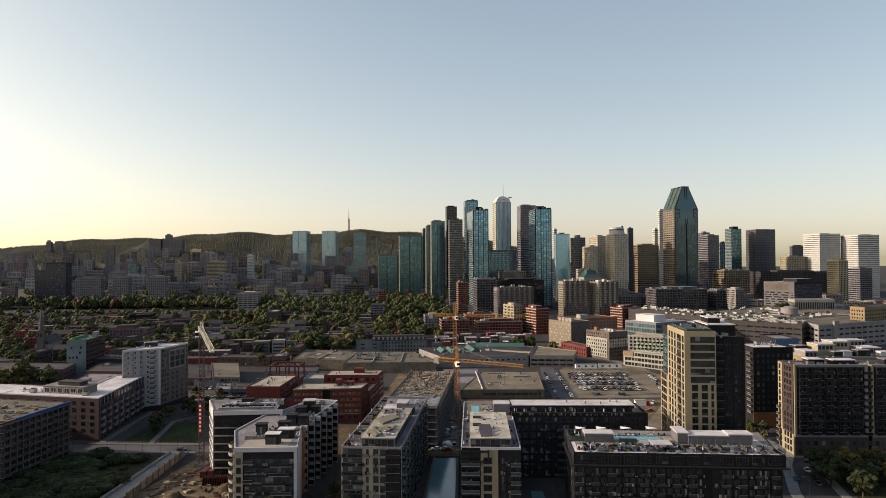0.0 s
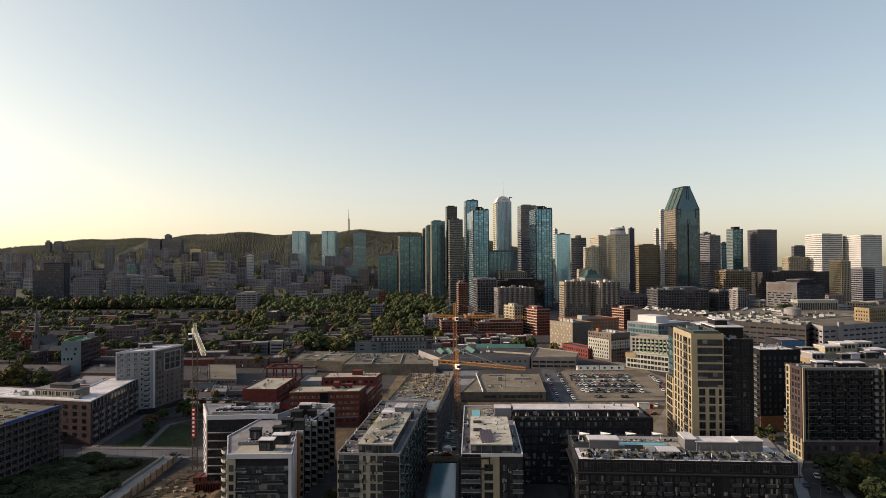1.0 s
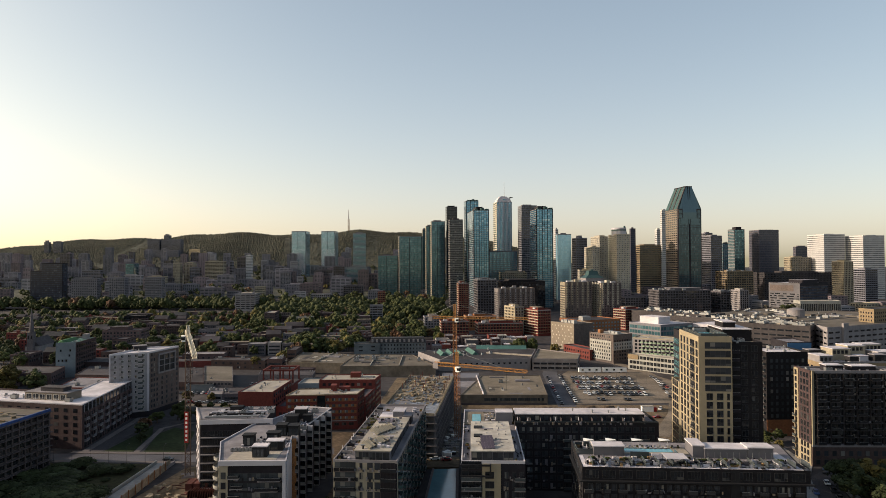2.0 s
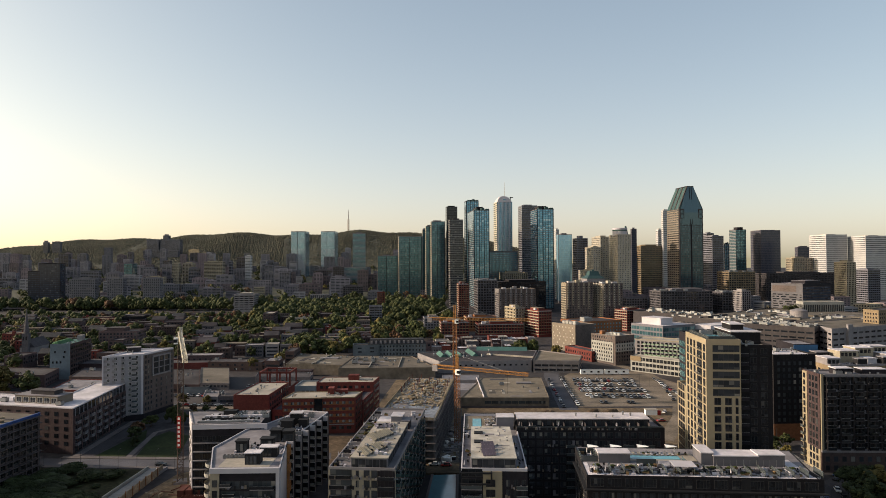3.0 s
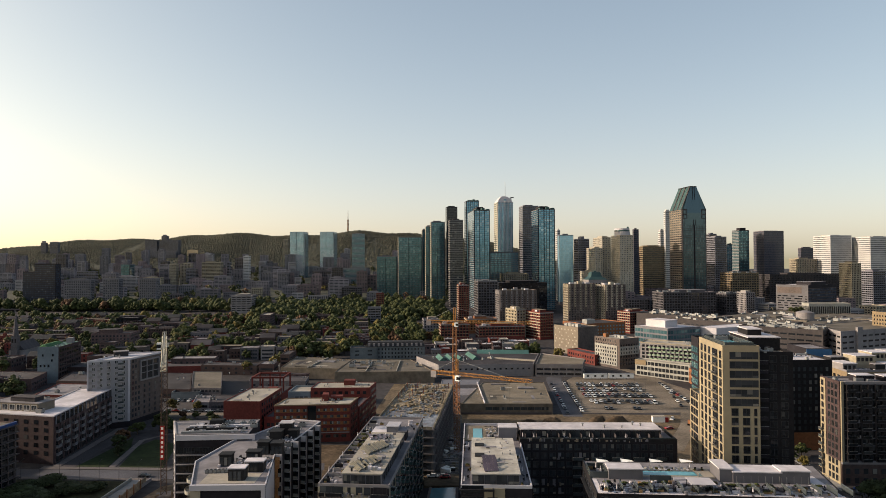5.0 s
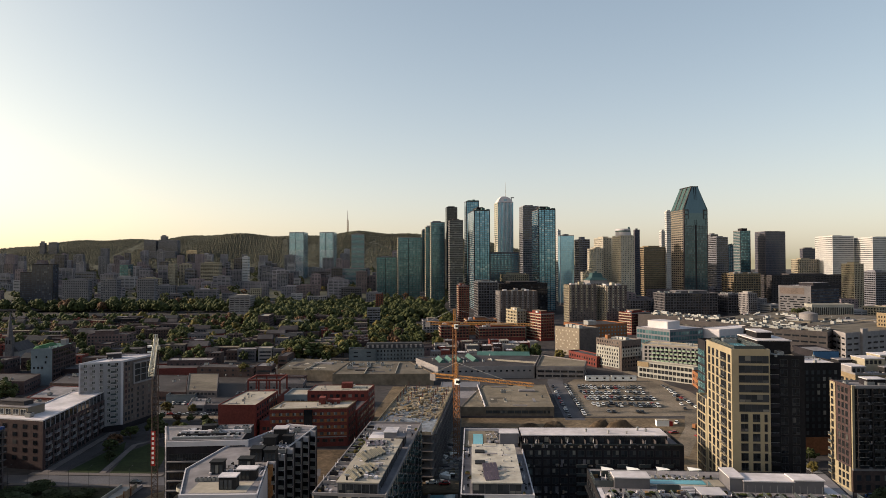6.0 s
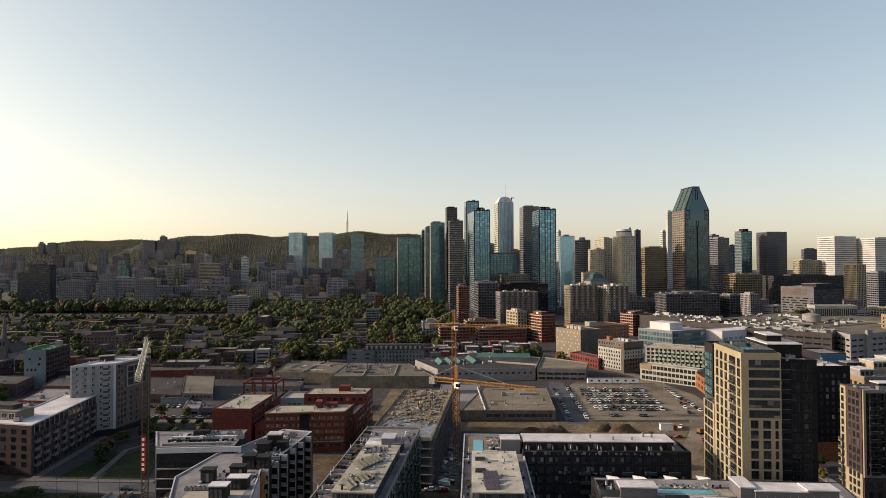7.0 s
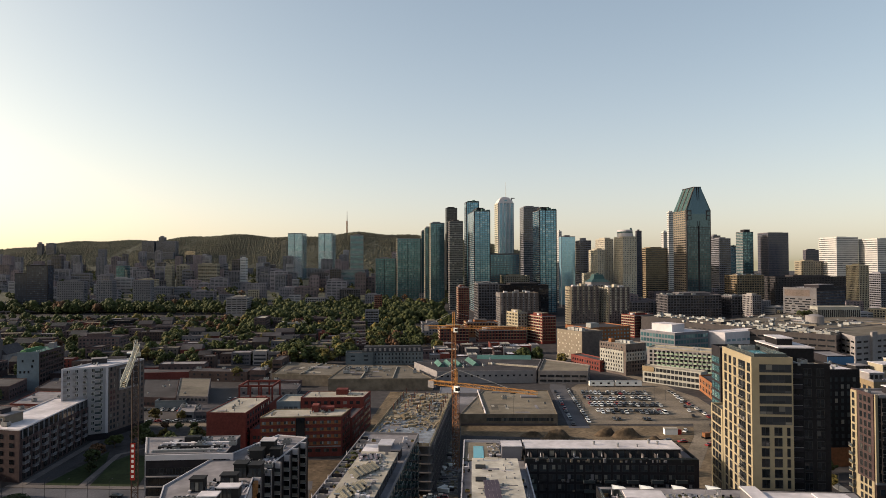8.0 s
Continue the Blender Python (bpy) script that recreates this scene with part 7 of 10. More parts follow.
# ---- landmark towers ----
def peaked_tower():
    """The tallest tower: glass and stone shaft, with a ridged copper-teal roof."""
    x, y, w, d, rz, top, peak = 365.4, 1108.0, 42.3, 46.0, 8.0, 173.5, 211.6
    z0 = hill(x, y)
    a = radians(rz)
    u, v = Vector((math.cos(a), math.sin(a))), Vector((-math.sin(a), math.cos(a)))
    o = Vector((x, y))
    b = Building("office_tower", "tall teal glass and stone office tower with a ridged peaked roof", "office tower",
                 [tuple(o), tuple(o + u * w), tuple(o + u * w + v * d), tuple(o + v * d)], top - z0, "dark_stone", "copper", z0, parapet=0.6)
    rows = int((b.top - 2) / 3.9)
    b.bands(rows, z=b.top - rows * 3.9, pitch=3.9, h=3.3, bay=2.6, gap=0.35, glass="glass_steel", sides=(0, 1, 2), corner=1.5)
    s = Shape()
    for r in range(rows):
        for k in range(6):
            s.box(2.0 + k * 7.2, -0.2, b.top - (r + 1) * 3.9 + 1.0, 7.6 + k * 7.2, 0, b.top - (r + 1) * 3.9 + 2.9)
    part("glazing", s, M["glass_dark"], b.ob, at=b.on(3, 0, 0), kind="stuff")
    part("stone_flank", Shape().box(0.5, -0.1, 6, d - 3.5, 0.0, b.top), M["bronze"], b.ob, "ochre stone flank with ribbon windows", at=b.on(3, 0, 0))
    h, t, rise = b.top + 0.6, 0.36, peak - top
    roof = Shape()
    i, k = w * t, w * (1 - t)
    roof.add([(0, 0, h), (w, 0, h), (w, d, h), (0, d, h), (i, 3, h + rise), (k, 3, h + rise), (k, d - 3, h + rise), (i, d - 3, h + rise)],
             [(0, 1, 5, 4), (1, 2, 6, 5), (2, 3, 7, 6), (3, 0, 4, 7), (4, 5, 6, 7)])
    part("peaked_roof", roof, M["copper_dark"], b.ob, "steep teal metal roof")
    for vv in (0.6, d * 0.34, d * 0.66):
        rib = Shape().add([(-0.6, vv, h), (-0.6, vv + 3, h), (i - 0.6, vv + 3, h + rise + 0.8), (i - 0.6, vv, h + rise + 0.8),
                           (0.9, vv, h), (0.9, vv + 3, h), (i + 0.9, vv + 3, h + rise + 0.8), (i + 0.9, vv, h + rise + 0.8)],
                          [(0, 1, 2, 3), (7, 6, 5, 4), (0, 3, 7, 4), (1, 5, 6, 2), (3, 2, 6, 7)])
        part("roof_rib", rib, M["dark_stone"], b.ob, "dark raised rib of the roof")
    gable = Shape().add([(5, -0.5, h - 26), (w - 5, -0.5, h - 26), (w - 5, -0.5, h - 6), (w - 2.5, -0.5, h), (k, 2.5, h + rise), (i, 2.5, h + rise), (2.5, -0.5, h), (5, -0.5, h - 6)],
                        [(0, 1, 2, 3, 4, 5, 6, 7)])
    part("glass_gable", gable, M["glass_steel"], b.ob, "tall teal glass gable")
    for uu in (w * 0.46, w * 0.54):
        part("gable_rib", Shape().add([(uu - 0.5, -0.9, h - 26), (uu + 0.5, -0.9, h - 26), (uu + 0.5, 2.0, h + rise), (uu - 0.5, 2.0, h + rise),
                                       (uu - 0.5, 0.2, h - 26), (uu + 0.5, 0.2, h - 26), (uu + 0.5, 3.0, h + rise), (uu - 0.5, 3.0, h + rise)],
                                      [(0, 1, 2, 3), (0, 3, 7, 4), (1, 5, 6, 2)]), M["dark_panel"], b.ob)
    for uu in (1.0, w - 8.5):
        part("corner_bay", Shape().box(uu, -0.8, h - 16, uu + 7.5, 0.0, h), M["dark_stone"], b.ob)
        part("corner_window", window_mesh(5, 6, "glass_steel", "frame", 2), None, b.ob, at=pose(uu + 1.2, -0.82, h - 8))
        part("corner_window", window_mesh(5, 6, "glass_steel", "frame", 2), None, b.ob, at=pose(uu + 1.2, -0.82, h - 15.4))
    part("centre_groove", Shape().box(w * 0.47, -0.5, 8, w * 0.53, 0.0, h - 26), M["dark_panel"], b.ob)
    part("roof_ridge", Shape().box(i - 0.5, 3, h + rise, k + 0.5, d - 3, h + rise + 1.4), M["dark_panel"], b.ob)


def stepped_tower():
    """Pale tower with close upright ribs, rounded shoulders and a thin mast."""
    x, y, rz = 62.0, 1214.0, 8.0
    z0 = hill(x, y)
    a = radians(rz)
    u, v = Vector((math.cos(a), math.sin(a))), Vector((-math.sin(a), math.cos(a)))
    o = Vector((x, y))
    w, d, top = 29.0, 36.0, 198.0
    b = Building("office_tower", "tall pale stone and blue glass office tower with a thin mast", "office tower",
                 [tuple(o), tuple(o + u * w), tuple(o + u * w + v * d), tuple(o + v * d)], top - z0, "limestone", "pale_roof", z0, parapet=0.6)
    rows = int((b.top - 2) / 3.9)
    b.bands(rows, z=b.top - rows * 3.9, pitch=3.9, h=3.0, bay=2.4, gap=0.5, glass="glass_blue", sides=(0, 1))
    # paler stone on the sunward side only, sunlight put into its colour
    part("stone_flank", Shape().box(1.0, -0.3, 4, d - 1, 0, b.top), M["pale_stone"], b.ob, "pale stone flank, coloured lighter than the front for sunlight", at=b.on(3, 0, 0))
    slots = Shape()
    for r in range(rows - 1):
        slots.box(2.0, -0.45, b.top - (r + 1) * 3.9 + 0.9, d - 3.0, -0.3, b.top - (r + 1) * 3.9 + 2.3)
    part("flank_glazing", slots, M["glass_teal"], b.ob, at=b.on(3, 0, 0), kind="stuff")
    # upright ribs on the upper two thirds of the front
    rib = Shape().box(0, -0.8, b.top - 98, 0.9, 0, b.top + 1.0).mesh("upright_rib", [M["white_panel"]])
    for k in range(10):
        part("upright_rib", rib, None, b.ob, "pale upright rib", at=b.on(0, 2.0 + 2.6 * k, 0))
    part("dark_slot", Shape().box(13.2, -0.5, 4, 15.4, -0.3, b.top - 60), M["dark_panel"], b.ob, at=b.on(3, 0, 0))
    hgt = b.top + 0.6
    for k, (inset, z0_, z1_) in enumerate(((1.0, 0, 3.0), (2.6, 3.0, 6.0), (4.6, 6.0, 8.6), (7.4, 8.6, 10.6), (10.6, 10.6, 11.6))):
        part("shoulder", Shape().prism([(inset, inset), (w - inset, inset), (w - inset, d - inset), (inset, d - inset)], hgt + z0_, hgt + z1_, scale_top=0.95), M["white_panel"], b.ob)
    part("crown_window", Shape().box(w * 0.42, 1.9, hgt + 0.4, w * 0.58, 2.4, hgt + 5.2), M["glass_blue"], b.ob)
    part("mast", Shape().tube((w * 0.62, d * 0.5, hgt + 9), (w * 0.62, d * 0.5, hgt + 40), 0.5, 0.18, 6), M["metal"], b.ob)
    part("roof_crane", Shape().box(w - 3.5, 4, hgt, w - 2.0, 6, hgt + 9).box(w - 3.5, 4, hgt + 8, w + 2.6, 6, hgt + 9.4), M["black_metal"], b.ob, "dark window-cleaning crane")
    lw = Building("office_tower", "curved grey-blue lower wing of a tall office tower", "office tower",
                  [(47, 1204), (100, 1211), (97, 1232), (44, 1226)], 105 - z0, "grey_brick", "tar_roof", z0)
    lw.bands(int((lw.top - 2) / 3.9), z=1.5, pitch=3.9, h=2.4, bay=2.6, gap=0.8, glass="glass_blue")


def rotunda():
    """The round white crown of the beige tower."""
    ob = thing("rotunda", "round white rooftop rotunda with a dark band", "rotunda", (272.0, 1124.0, 130.0), 8.0)
    part("drum", Shape().tube((0, 8, -1), (0, 8, 12.6), 12.6, sides=24), M["white_panel"], ob)
    part("dark_band", Shape().tube((0, 8, 7.4), (0, 8, 9.6), 12.75, sides=24), M["copper_dark"], ob)
    part("slanted_fin", Shape().add([(9, 6, 6), (14.6, 6, 0), (14.6, 9, 0), (9, 9, 6), (9, 6, 16), (11, 6, 16), (11, 9, 16), (9, 9, 16), (9, 6, 0), (9, 9, 0)],
                                    [(8, 1, 5, 4), (1, 2, 6, 5), (2, 9, 7, 6), (9, 8, 4, 7), (4, 5, 6, 7)]), M["copper_dark"], ob, "dark slanted roof fin")


def university():
    """Angled pale block with a scatter of dark strips, a dark glass wing and a low pale hall before it."""
    x, y, w, d, h, rz = UNIVERSITY
    b = Building("university_building", "angled grey university building with irregular dark window strips", "university building", turned(x, y, w, d, rz), h, "dark_panel", "white_roof", parapet=0.8, group="downtown buildings")
    part("pale_face", Shape().box(0, -0.4, 2, d, 0, b.top + 0.4), M["campus_grey"], b.ob, "grey panelled face", at=b.on(3, 0, 0))
    part("blank_panel", Shape().box(2, -0.5, b.top - 11, d - 9, -0.4, b.top - 2.5), M["umber"], b.ob, at=b.on(3, 0, 0))
    r = random.Random(71)
    strips = Shape()
    for k in range(11):
        u = r.uniform(1, 4)
        while u < d - 4:
            l = r.uniform(3, 11)
            strips.box(u, -0.55, 4.0 + 3.3 * k, min(d - 1.5, u + l), -0.4, 5.5 + 3.3 * k)
            u += l + r.uniform(1.5, 6)
    part("glazing", strips, M["glass_dark"], b.ob, "scattered dark window strips", at=b.on(3, 0, 0), kind="stuff")
    b.bands(12, z=3, pitch=3.9, h=2.3, bay=6.5, gap=0.5, glass="glass_navy", sides=(0, 1))
    lines = Shape()
    for k in range(12):
        lines.box(0, -0.3, 5.5 + 3.9 * k, w, 0, 6.2 + 3.9 * k)
    part("floor_edges", lines, M["raw_concrete"], b.ob, at=b.on(0, 0, 0), kind="stuff")
    b.block("plant_room", 22, 10, 58, 30, 4.0, "dark_panel", roof="membrane")
    c = Building("low_building", "low pale hall with tall white fins before a university building", "building",
                 [(450.6, 880), (504.2, 880), (507.2, 904), (453.6, 904)], 30.5, "pale_panel", "pale_roof", parapet=0.6, group="downtown buildings")
    c.bands(1, z=4, pitch=8, h=22.5, bay=2.4, gap=0.9, glass="glass_dark")


def bayed_block(label, x, y, w, d, h, rz, pale, seed):
    """Apartment block with pale window bays on dark brick: upper storeys in front, the whole flank to paint its
    sunlight.
    """
    b = Building("apartment_block", label, "apartment block", turned(x, y, w, d, rz), h, "umber", "gravel_roof", parapet=0.9, group="downtown buildings")
    n, pitch = int((h - 3) / 3.0), 3.0
    r = random.Random(seed)
    for side, length, lit in ((0, w, False), (3, d, True)):
        bays, panes, edges = Shape(), Shape(), Shape()
        cols = max(3, int(length / 3.6))
        step = length / cols
        for c in range(cols):
            # lit flank: every column pale almost to the ground, sunlight put into colour
            wide = c % 2 == 0 or lit
            low = 2.0 if lit else h * (0.5 if c % 4 else 0.42)
            if wide:
                bays.box(c * step + step * 0.18, -0.7, low, c * step + step * 0.72, 0, h - 0.6 + 0.8 * (c % 2))
            for k in range(n):
                z = 1.2 + k * pitch
                out = 0.78 if wide and z > low else 0.08
                panes.box(c * step + step * 0.28, -out, z, c * step + step * 0.62, 0, z + 1.5)
                if r.random() < 0.5:
                    edges.box(c * step + step * 0.72, -0.9, z - 0.5, c * step + step * 1.12, 0, z - 0.2)
        part("bay_front", bays, M[pale], b.ob, "pale upright window bays", at=b.on(side, 0, 0), kind="stuff")
        part("glazing", panes, M["glass"], b.ob, at=b.on(side, 0, 0), kind="stuff")
        part("balcony_edges", edges, M["limestone"], b.ob, at=b.on(side, 0, 0), kind="stuff")
    b.joined(1, n, max(3, int(d / 4)), 1.6, 1.5, glass="glass_dark")
    for k in range(3):
        b.block("roof_hut", w * (0.12 + 0.3 * k), d * 0.3, w * (0.12 + 0.3 * k) + 5, d * 0.3 + 5, 2.4 + 1.6 * (k % 2), pale if k == 1 else "white_panel")
    plant(b, 4, seed, kinds=(0, 1, 2), scale=1.4)


def cathedral():
    """Small pale domed church hall with a dark mansard-like roof."""
    ob = thing("cathedral", "pale stone church with a dark flared roof", "cathedral", (214.0, 1060.0, hill(214, 1060)), 8.0)
    z = 57.0 - hill(214, 1060)
    part("nave", Shape().box(-15, 0, -2, 15, 30, z), M["limestone"], ob)
    part("flared_roof", Shape().add([(-15.6, -0.6, z), (15.6, -0.6, z), (15.6, 30, z), (-15.6, 30, z), (-9, 6, z + 5), (9, 6, z + 5), (9, 24, z + 5), (-9, 24, z + 5),
                                     (-7, 8, z + 12), (7, 8, z + 12), (7, 22, z + 12), (-7, 22, z + 12)],
                                    [(0, 1, 5, 4), (1, 2, 6, 5), (2, 3, 7, 6), (3, 0, 4, 7), (4, 5, 9, 8), (5, 6, 10, 9), (6, 7, 11, 10), (7, 4, 8, 11), (8, 9, 10, 11)]), M["copper_dark"], ob, "dark flared metal roof")
    part("lantern", Shape().box(-1.6, 13, z + 12, 1.6, 16, z + 14.4), M["copper_dark"], ob)
    for k in range(6):
        part("window", window_mesh(2.0, 7, "glass_dark", "frame", 1), None, ob, at=pose(-12.5 + 4.6 * k, -0.02, z - 12))


def church():
    """Stone church with a slim spire among the houses."""
    ob = thing("church", "grey stone church with a slim pale spire", "church", (-391, 573, 0), 12.0)
    part("nave", Shape().box(-6, 2, -1, 6, 34, 11), M["limestone"], ob)
    part("nave_roof", Shape().add([(-6.6, 2, 11), (6.6, 2, 11), (6.6, 34, 11), (-6.6, 34, 11), (0, 2, 18), (0, 34, 18)],
                                  [(0, 1, 4), (1, 2, 5, 4), (2, 3, 5), (3, 0, 4, 5)]), M["tar_roof"], ob)
    part("bell_tower", Shape().box(-2.6, -2, -1, 2.6, 3, 24), M["grey_brick"], ob)
    part("spire", Shape().tube((0, 0.5, 24), (0, 0.5, 46), 2.6, 0.12, 8), M["grey_brick"], ob)
    for k in range(2):
        part("belfry_window", window_mesh(1.0, 3.2, "glass_dark", "frame", 0), None, ob, at=pose(-1.9 + 2.4 * k, -2.02, 18))


# ---- middle distance ----
def blocks_by_the_lot():
    a = Building("apartment_block", "grey-brown hotel block with scattered pale squares standing in for bright reflecting windows", "apartment block",
                 [(86, 650), (104, 622), (125, 635.5), (107, 663.5)], 26, "bronze", "tar_roof", parapet=0.8)
    # flat pale squares hold the windows' bright reflection in their colour
    bright = Shape()
    for r in range(7):
        for k in range(7):
            if (r + k) % 2 == 0 or r % 3 == 0:
                u, z = 1.6 + 4.5 * k + (1.6 if r % 2 else 0), 3.4 + 3.1 * r
                bright.box(u, -0.08, z, u + 1.3, 0.0, z + 1.3)
    part("glazing", bright, M["pale_roof"], a.ob, "pale squares standing in for bright reflecting windows", at=a.on(0, 0, 0), kind="stuff")
    part("dark_face", Shape().box(0.2, -0.2, 0, 24.6, 0, 25.6), M["umber"], a.ob, at=a.on(1, 0, 0))
    a.joined(1, 7, 6, 1.8, 1.2, z=3.4, pitch=3.1, glass="glass_bright")
    for k in range(4):
        a.block("plant_room", 8 + 5 * k, 6, 12 + 5 * k, 10, 2.6 + 0.5 * (k % 2), "metal")
    a.joined(2, 7, 8, 1.6, 1.5)
    b = Building("apartment_block", "orange-brown brick mill with rows of square windows", "apartment block",
                 [(124, 690), (170, 712), (152, 748), (106, 726)], 22.5, "orange_brick", "tar_roof")
    b.joined(0, 5, 12, 1.6, 1.5, z=4, pitch=3.6, glass="glass_pale")
    b.joined(3, 5, 10, 1.6, 1.5, z=4, pitch=3.6)
    b.block("plant_room", 6, 6, 16, 14, 4.5, "metal")
    c = Building("row_house", "low red brick terrace with arched windows", "house", [(91, 602), (108, 566), (118, 571), (101, 607)], 9.2, "red_brick", "tar_roof")
    c.joined(0, 2, 11, 1.4, 1.9, z=1.4, pitch=3.6, glass="glass_dark")
    c.joined(1, 2, 3, 1.4, 1.9, z=1.4, pitch=3.6, glass="glass_dark")
    d = Building("apartment_block", "office block with pale panels, dark flank and grey top", "apartment block",
                 [(109, 572), (124, 548), (142.5, 559.5), (127.5, 583.5)], 24.2, "umber", "pale_roof", parapet=0.7)
    part("cream_face", Shape().box(0.6, -0.3, 2.0, 26.0, 0, 18.6), M["pale_panel"], d.ob, "pale wall panels", at=d.on(0, 0, 0))
    slits = Shape()
    for r in range(7):
        for k in range(9):
            u, v = 1.6 + 2.7 * k + (0.5 if r % 2 else 0), -0.36 if r < 5 else -0.06
            slits.box(u, v, 3.0 + 3.0 * r, u + 1.1, 0, 4.7 + 3.0 * r)
    part("glazing", slits, M["glass_dark"], d.ob, at=d.on(0, 0, 0), kind="stuff")
    part("pale_band", Shape().box(0.3, -0.3, 11, 21.5, 0, 18), M["pale_panel"], d.ob, at=d.on(1, 0, 0))
    slits = Shape()
    for r in range(6):
        for k in range(7):
            slits.box(1.2 + 2.9 * k, -0.36, 3.0 + 3.0 * r, 2.2 + 2.9 * k, 0, 4.6 + 3.0 * r)
    part("glazing", slits, M["glass_dark"], d.ob, at=d.on(1, 0, 0), kind="stuff")
    d.block("lift_house", 6, 4, 9, 8, 3, "crane_red")
    for k in range(3):
        d.block("plant_room", 12 + 4 * k, 10, 15 + 4 * k, 14, 2, "metal")
    e = Building("apartment_block", "beige apartment block with rows of green glass balconies", "apartment block",
                 [(136, 533), (178, 508), (188, 525), (146, 550)], 24.0, "limestone", "pale_roof", parapet=0.8, cap="beige")
    e.joined(0, 5, 15, 1.9, 1.9, z=9.0, pitch=2.85, glass="glass_dark")
    bal = balcony_mesh(2.2, 1.6, "white_panel", "green_glass")
    for r in range(5):
        for k in range(13):
            part("balcony", bal, None, e.ob, at=e.on(0, 6.5 + 3.3 * k + (1.1 if r % 2 else 0), 8.6 + 2.85 * r))
    e.joined(3, 6, 5, 1.6, 1.8, z=7, pitch=2.85, glass="glass_dark")
    plant(e, 10, 131, kinds=(0, 1, 2))
    f = Building("low_building", "white-framed three-storey shop building with open bays", "building",
                 [(130, 524), (161, 494), (168, 501), (137, 531)], 12.0, "pale_panel", "pale_roof", parapet=0.6)
    f.joined(0, 3, 14, 2.4, 2.4, z=0.9, pitch=3.9, glass="glass_dark")
    part("green_box", Shape().box(0, -0.6, 8.4, 9, 0, 12), M["tan_brick"], f.ob, at=f.on(0, 0, 0))
    g = Building("low_building", "small red-brown brick factory with tall windows", "building",
                 [(160, 494), (156, 458), (172, 460), (176, 496)], 10.5, "orange_brick", "tar_roof")
    g.joined(0, 2, 9, 1.6, 2.4, z=1.8, pitch=4.2, glass="glass_dark")
    g.joined(1, 2, 4, 1.6, 2.4, z=1.8, pitch=4.2, glass="glass_dark")


def depots():
    """The wide flat-roofed buildings on the right."""
    a = Building("depot", "wide pale glass-walled depot with a bright roof", "depot", [(168, 668), (190, 636), (228, 656), (206, 690)], 23.5, "grey_panel", "white_roof", parapet=0.6)
    a.bands(4, z=3.5, pitch=4.8, h=3.2, bay=3.5, gap=0.5, glass="glass_teal")
    a.block("white_hall", 7, 8, 30, 26, 6.5, "white_panel", roof="white_roof", label="windowless white upper hall")
    b = Building("depot", "windowless white hall with a white roof", "depot", [(226, 662), (240, 648), (290, 674), (276, 692)], 22.5, "white_panel", "white_roof", parapet=0.5)
    b.joined(1, 1, 8, 4.5, 2.2, z=14, glass="glass_pale")
    c = Building("depot", "broad depot with a dusty brown gravel roof", "depot", [(232, 752), (300, 668), (352, 706), (286, 790)], 23, "dark_stone", "dusty_roof", parapet=0.8)
    c.joined(0, 2, 20, 3.0, 1.2, z=12, pitch=5)
    roof_strips(c, 16, 1, 6, 6, 80, 60, 1.6)
    plant(c, 34, 141, kinds=(3, 3, 0, 0), scale=1.6)
    d = Building("depot", "dark depot with ribbon windows and a gravel roof", "depot", [(268, 664), (322, 616), (342, 640), (296, 690)], 24, "dark_stone", "dusty_roof", parapet=0.8)
    d.bands(4, z=3, pitch=5, h=1.5, bay=7, gap=1.5, glass="glass_dark")
    roof_strips(d, 14, 2, 5, 4, 60, 32, 1.4)
    plant(d, 40, 143, kinds=(3, 3, 0, 0), scale=1.5)
    e = Building("depot", "pale grey sorting depot with ribbon windows", "depot", [(341, 668), (332, 606), (430, 654), (425, 716)], 24, "limestone", "dusty_roof", parapet=0.8)
    e.bands(4, z=3, pitch=5, h=1.6, bay=9, gap=3.0, glass="glass_dark")
    part("stair_tower", Shape().box(20, -2, 0, 27, 0, 27), M["limestone"], e.ob, at=e.on(1, 0, 0))
    f = Building("depot", "long low depot with a tan gravel roof", "depot", [(300, 830), (420, 690), (560, 800), (440, 940)], 18, "dark_stone", "dusty_roof", parapet=1.0)
    roof_strips(f, 30, 3, 8, 8, 160, 150, 2.4, ("membrane", "dusty_roof", "dusty_roof", "tar_roof"))
    plant(f, 40, 147, 5, 170, 5, 120, kinds=(3, 0, 1), scale=1.8)
    g = Building("apartment_block", "tan brick warehouse block with small arched windows", "apartment block", [(398, 668), (403, 652), (470, 690), (462, 716)], 37, "tan_brick", "tar_roof")
    g.joined(0, 9, 5, 1.2, 1.8, z=2.5, pitch=3.7, glass="glass_dark")
    g.joined(1, 9, 22, 1.2, 1.8, z=2.5, pitch=3.7, glass="glass_dark")
    h = Building("depot", "long grey-green warehouse roof with small plant", "depot", [(205, 800), (268, 728), (300, 755), (240, 830)], 25, "dark_stone", "dusty_roof")
    roof_strips(h, 10, 4, 5, 5, 80, 36, 1.5)
    plant(h, 26, 149, kinds=(3, 0), scale=1.8)
    t = solid("water_tank", Shape().tube((0, 0, 0), (0, 0, 9), 9.5, sides=24).tube((0, 0, 9), (0, 0, 11), 9.5, 3, 24), M["limestone"], "round pale concrete tank with a shallow cone top", "tank",
              (398, 790, 17.2))
    # behind the brown slab
    k = Building("apartment_tower", "black apartment tower with white balconies on its corner", "apartment tower",
                 [(148.2, 331), (169, 332.5), (168, 352), (147.5, 350.5)], 41.2, "black_brick", "white_roof", parapet=0.8)
    k.joined(0, 10, 7, 1.2, 1.8, z=9, pitch=3.0, glass="glass_mid")
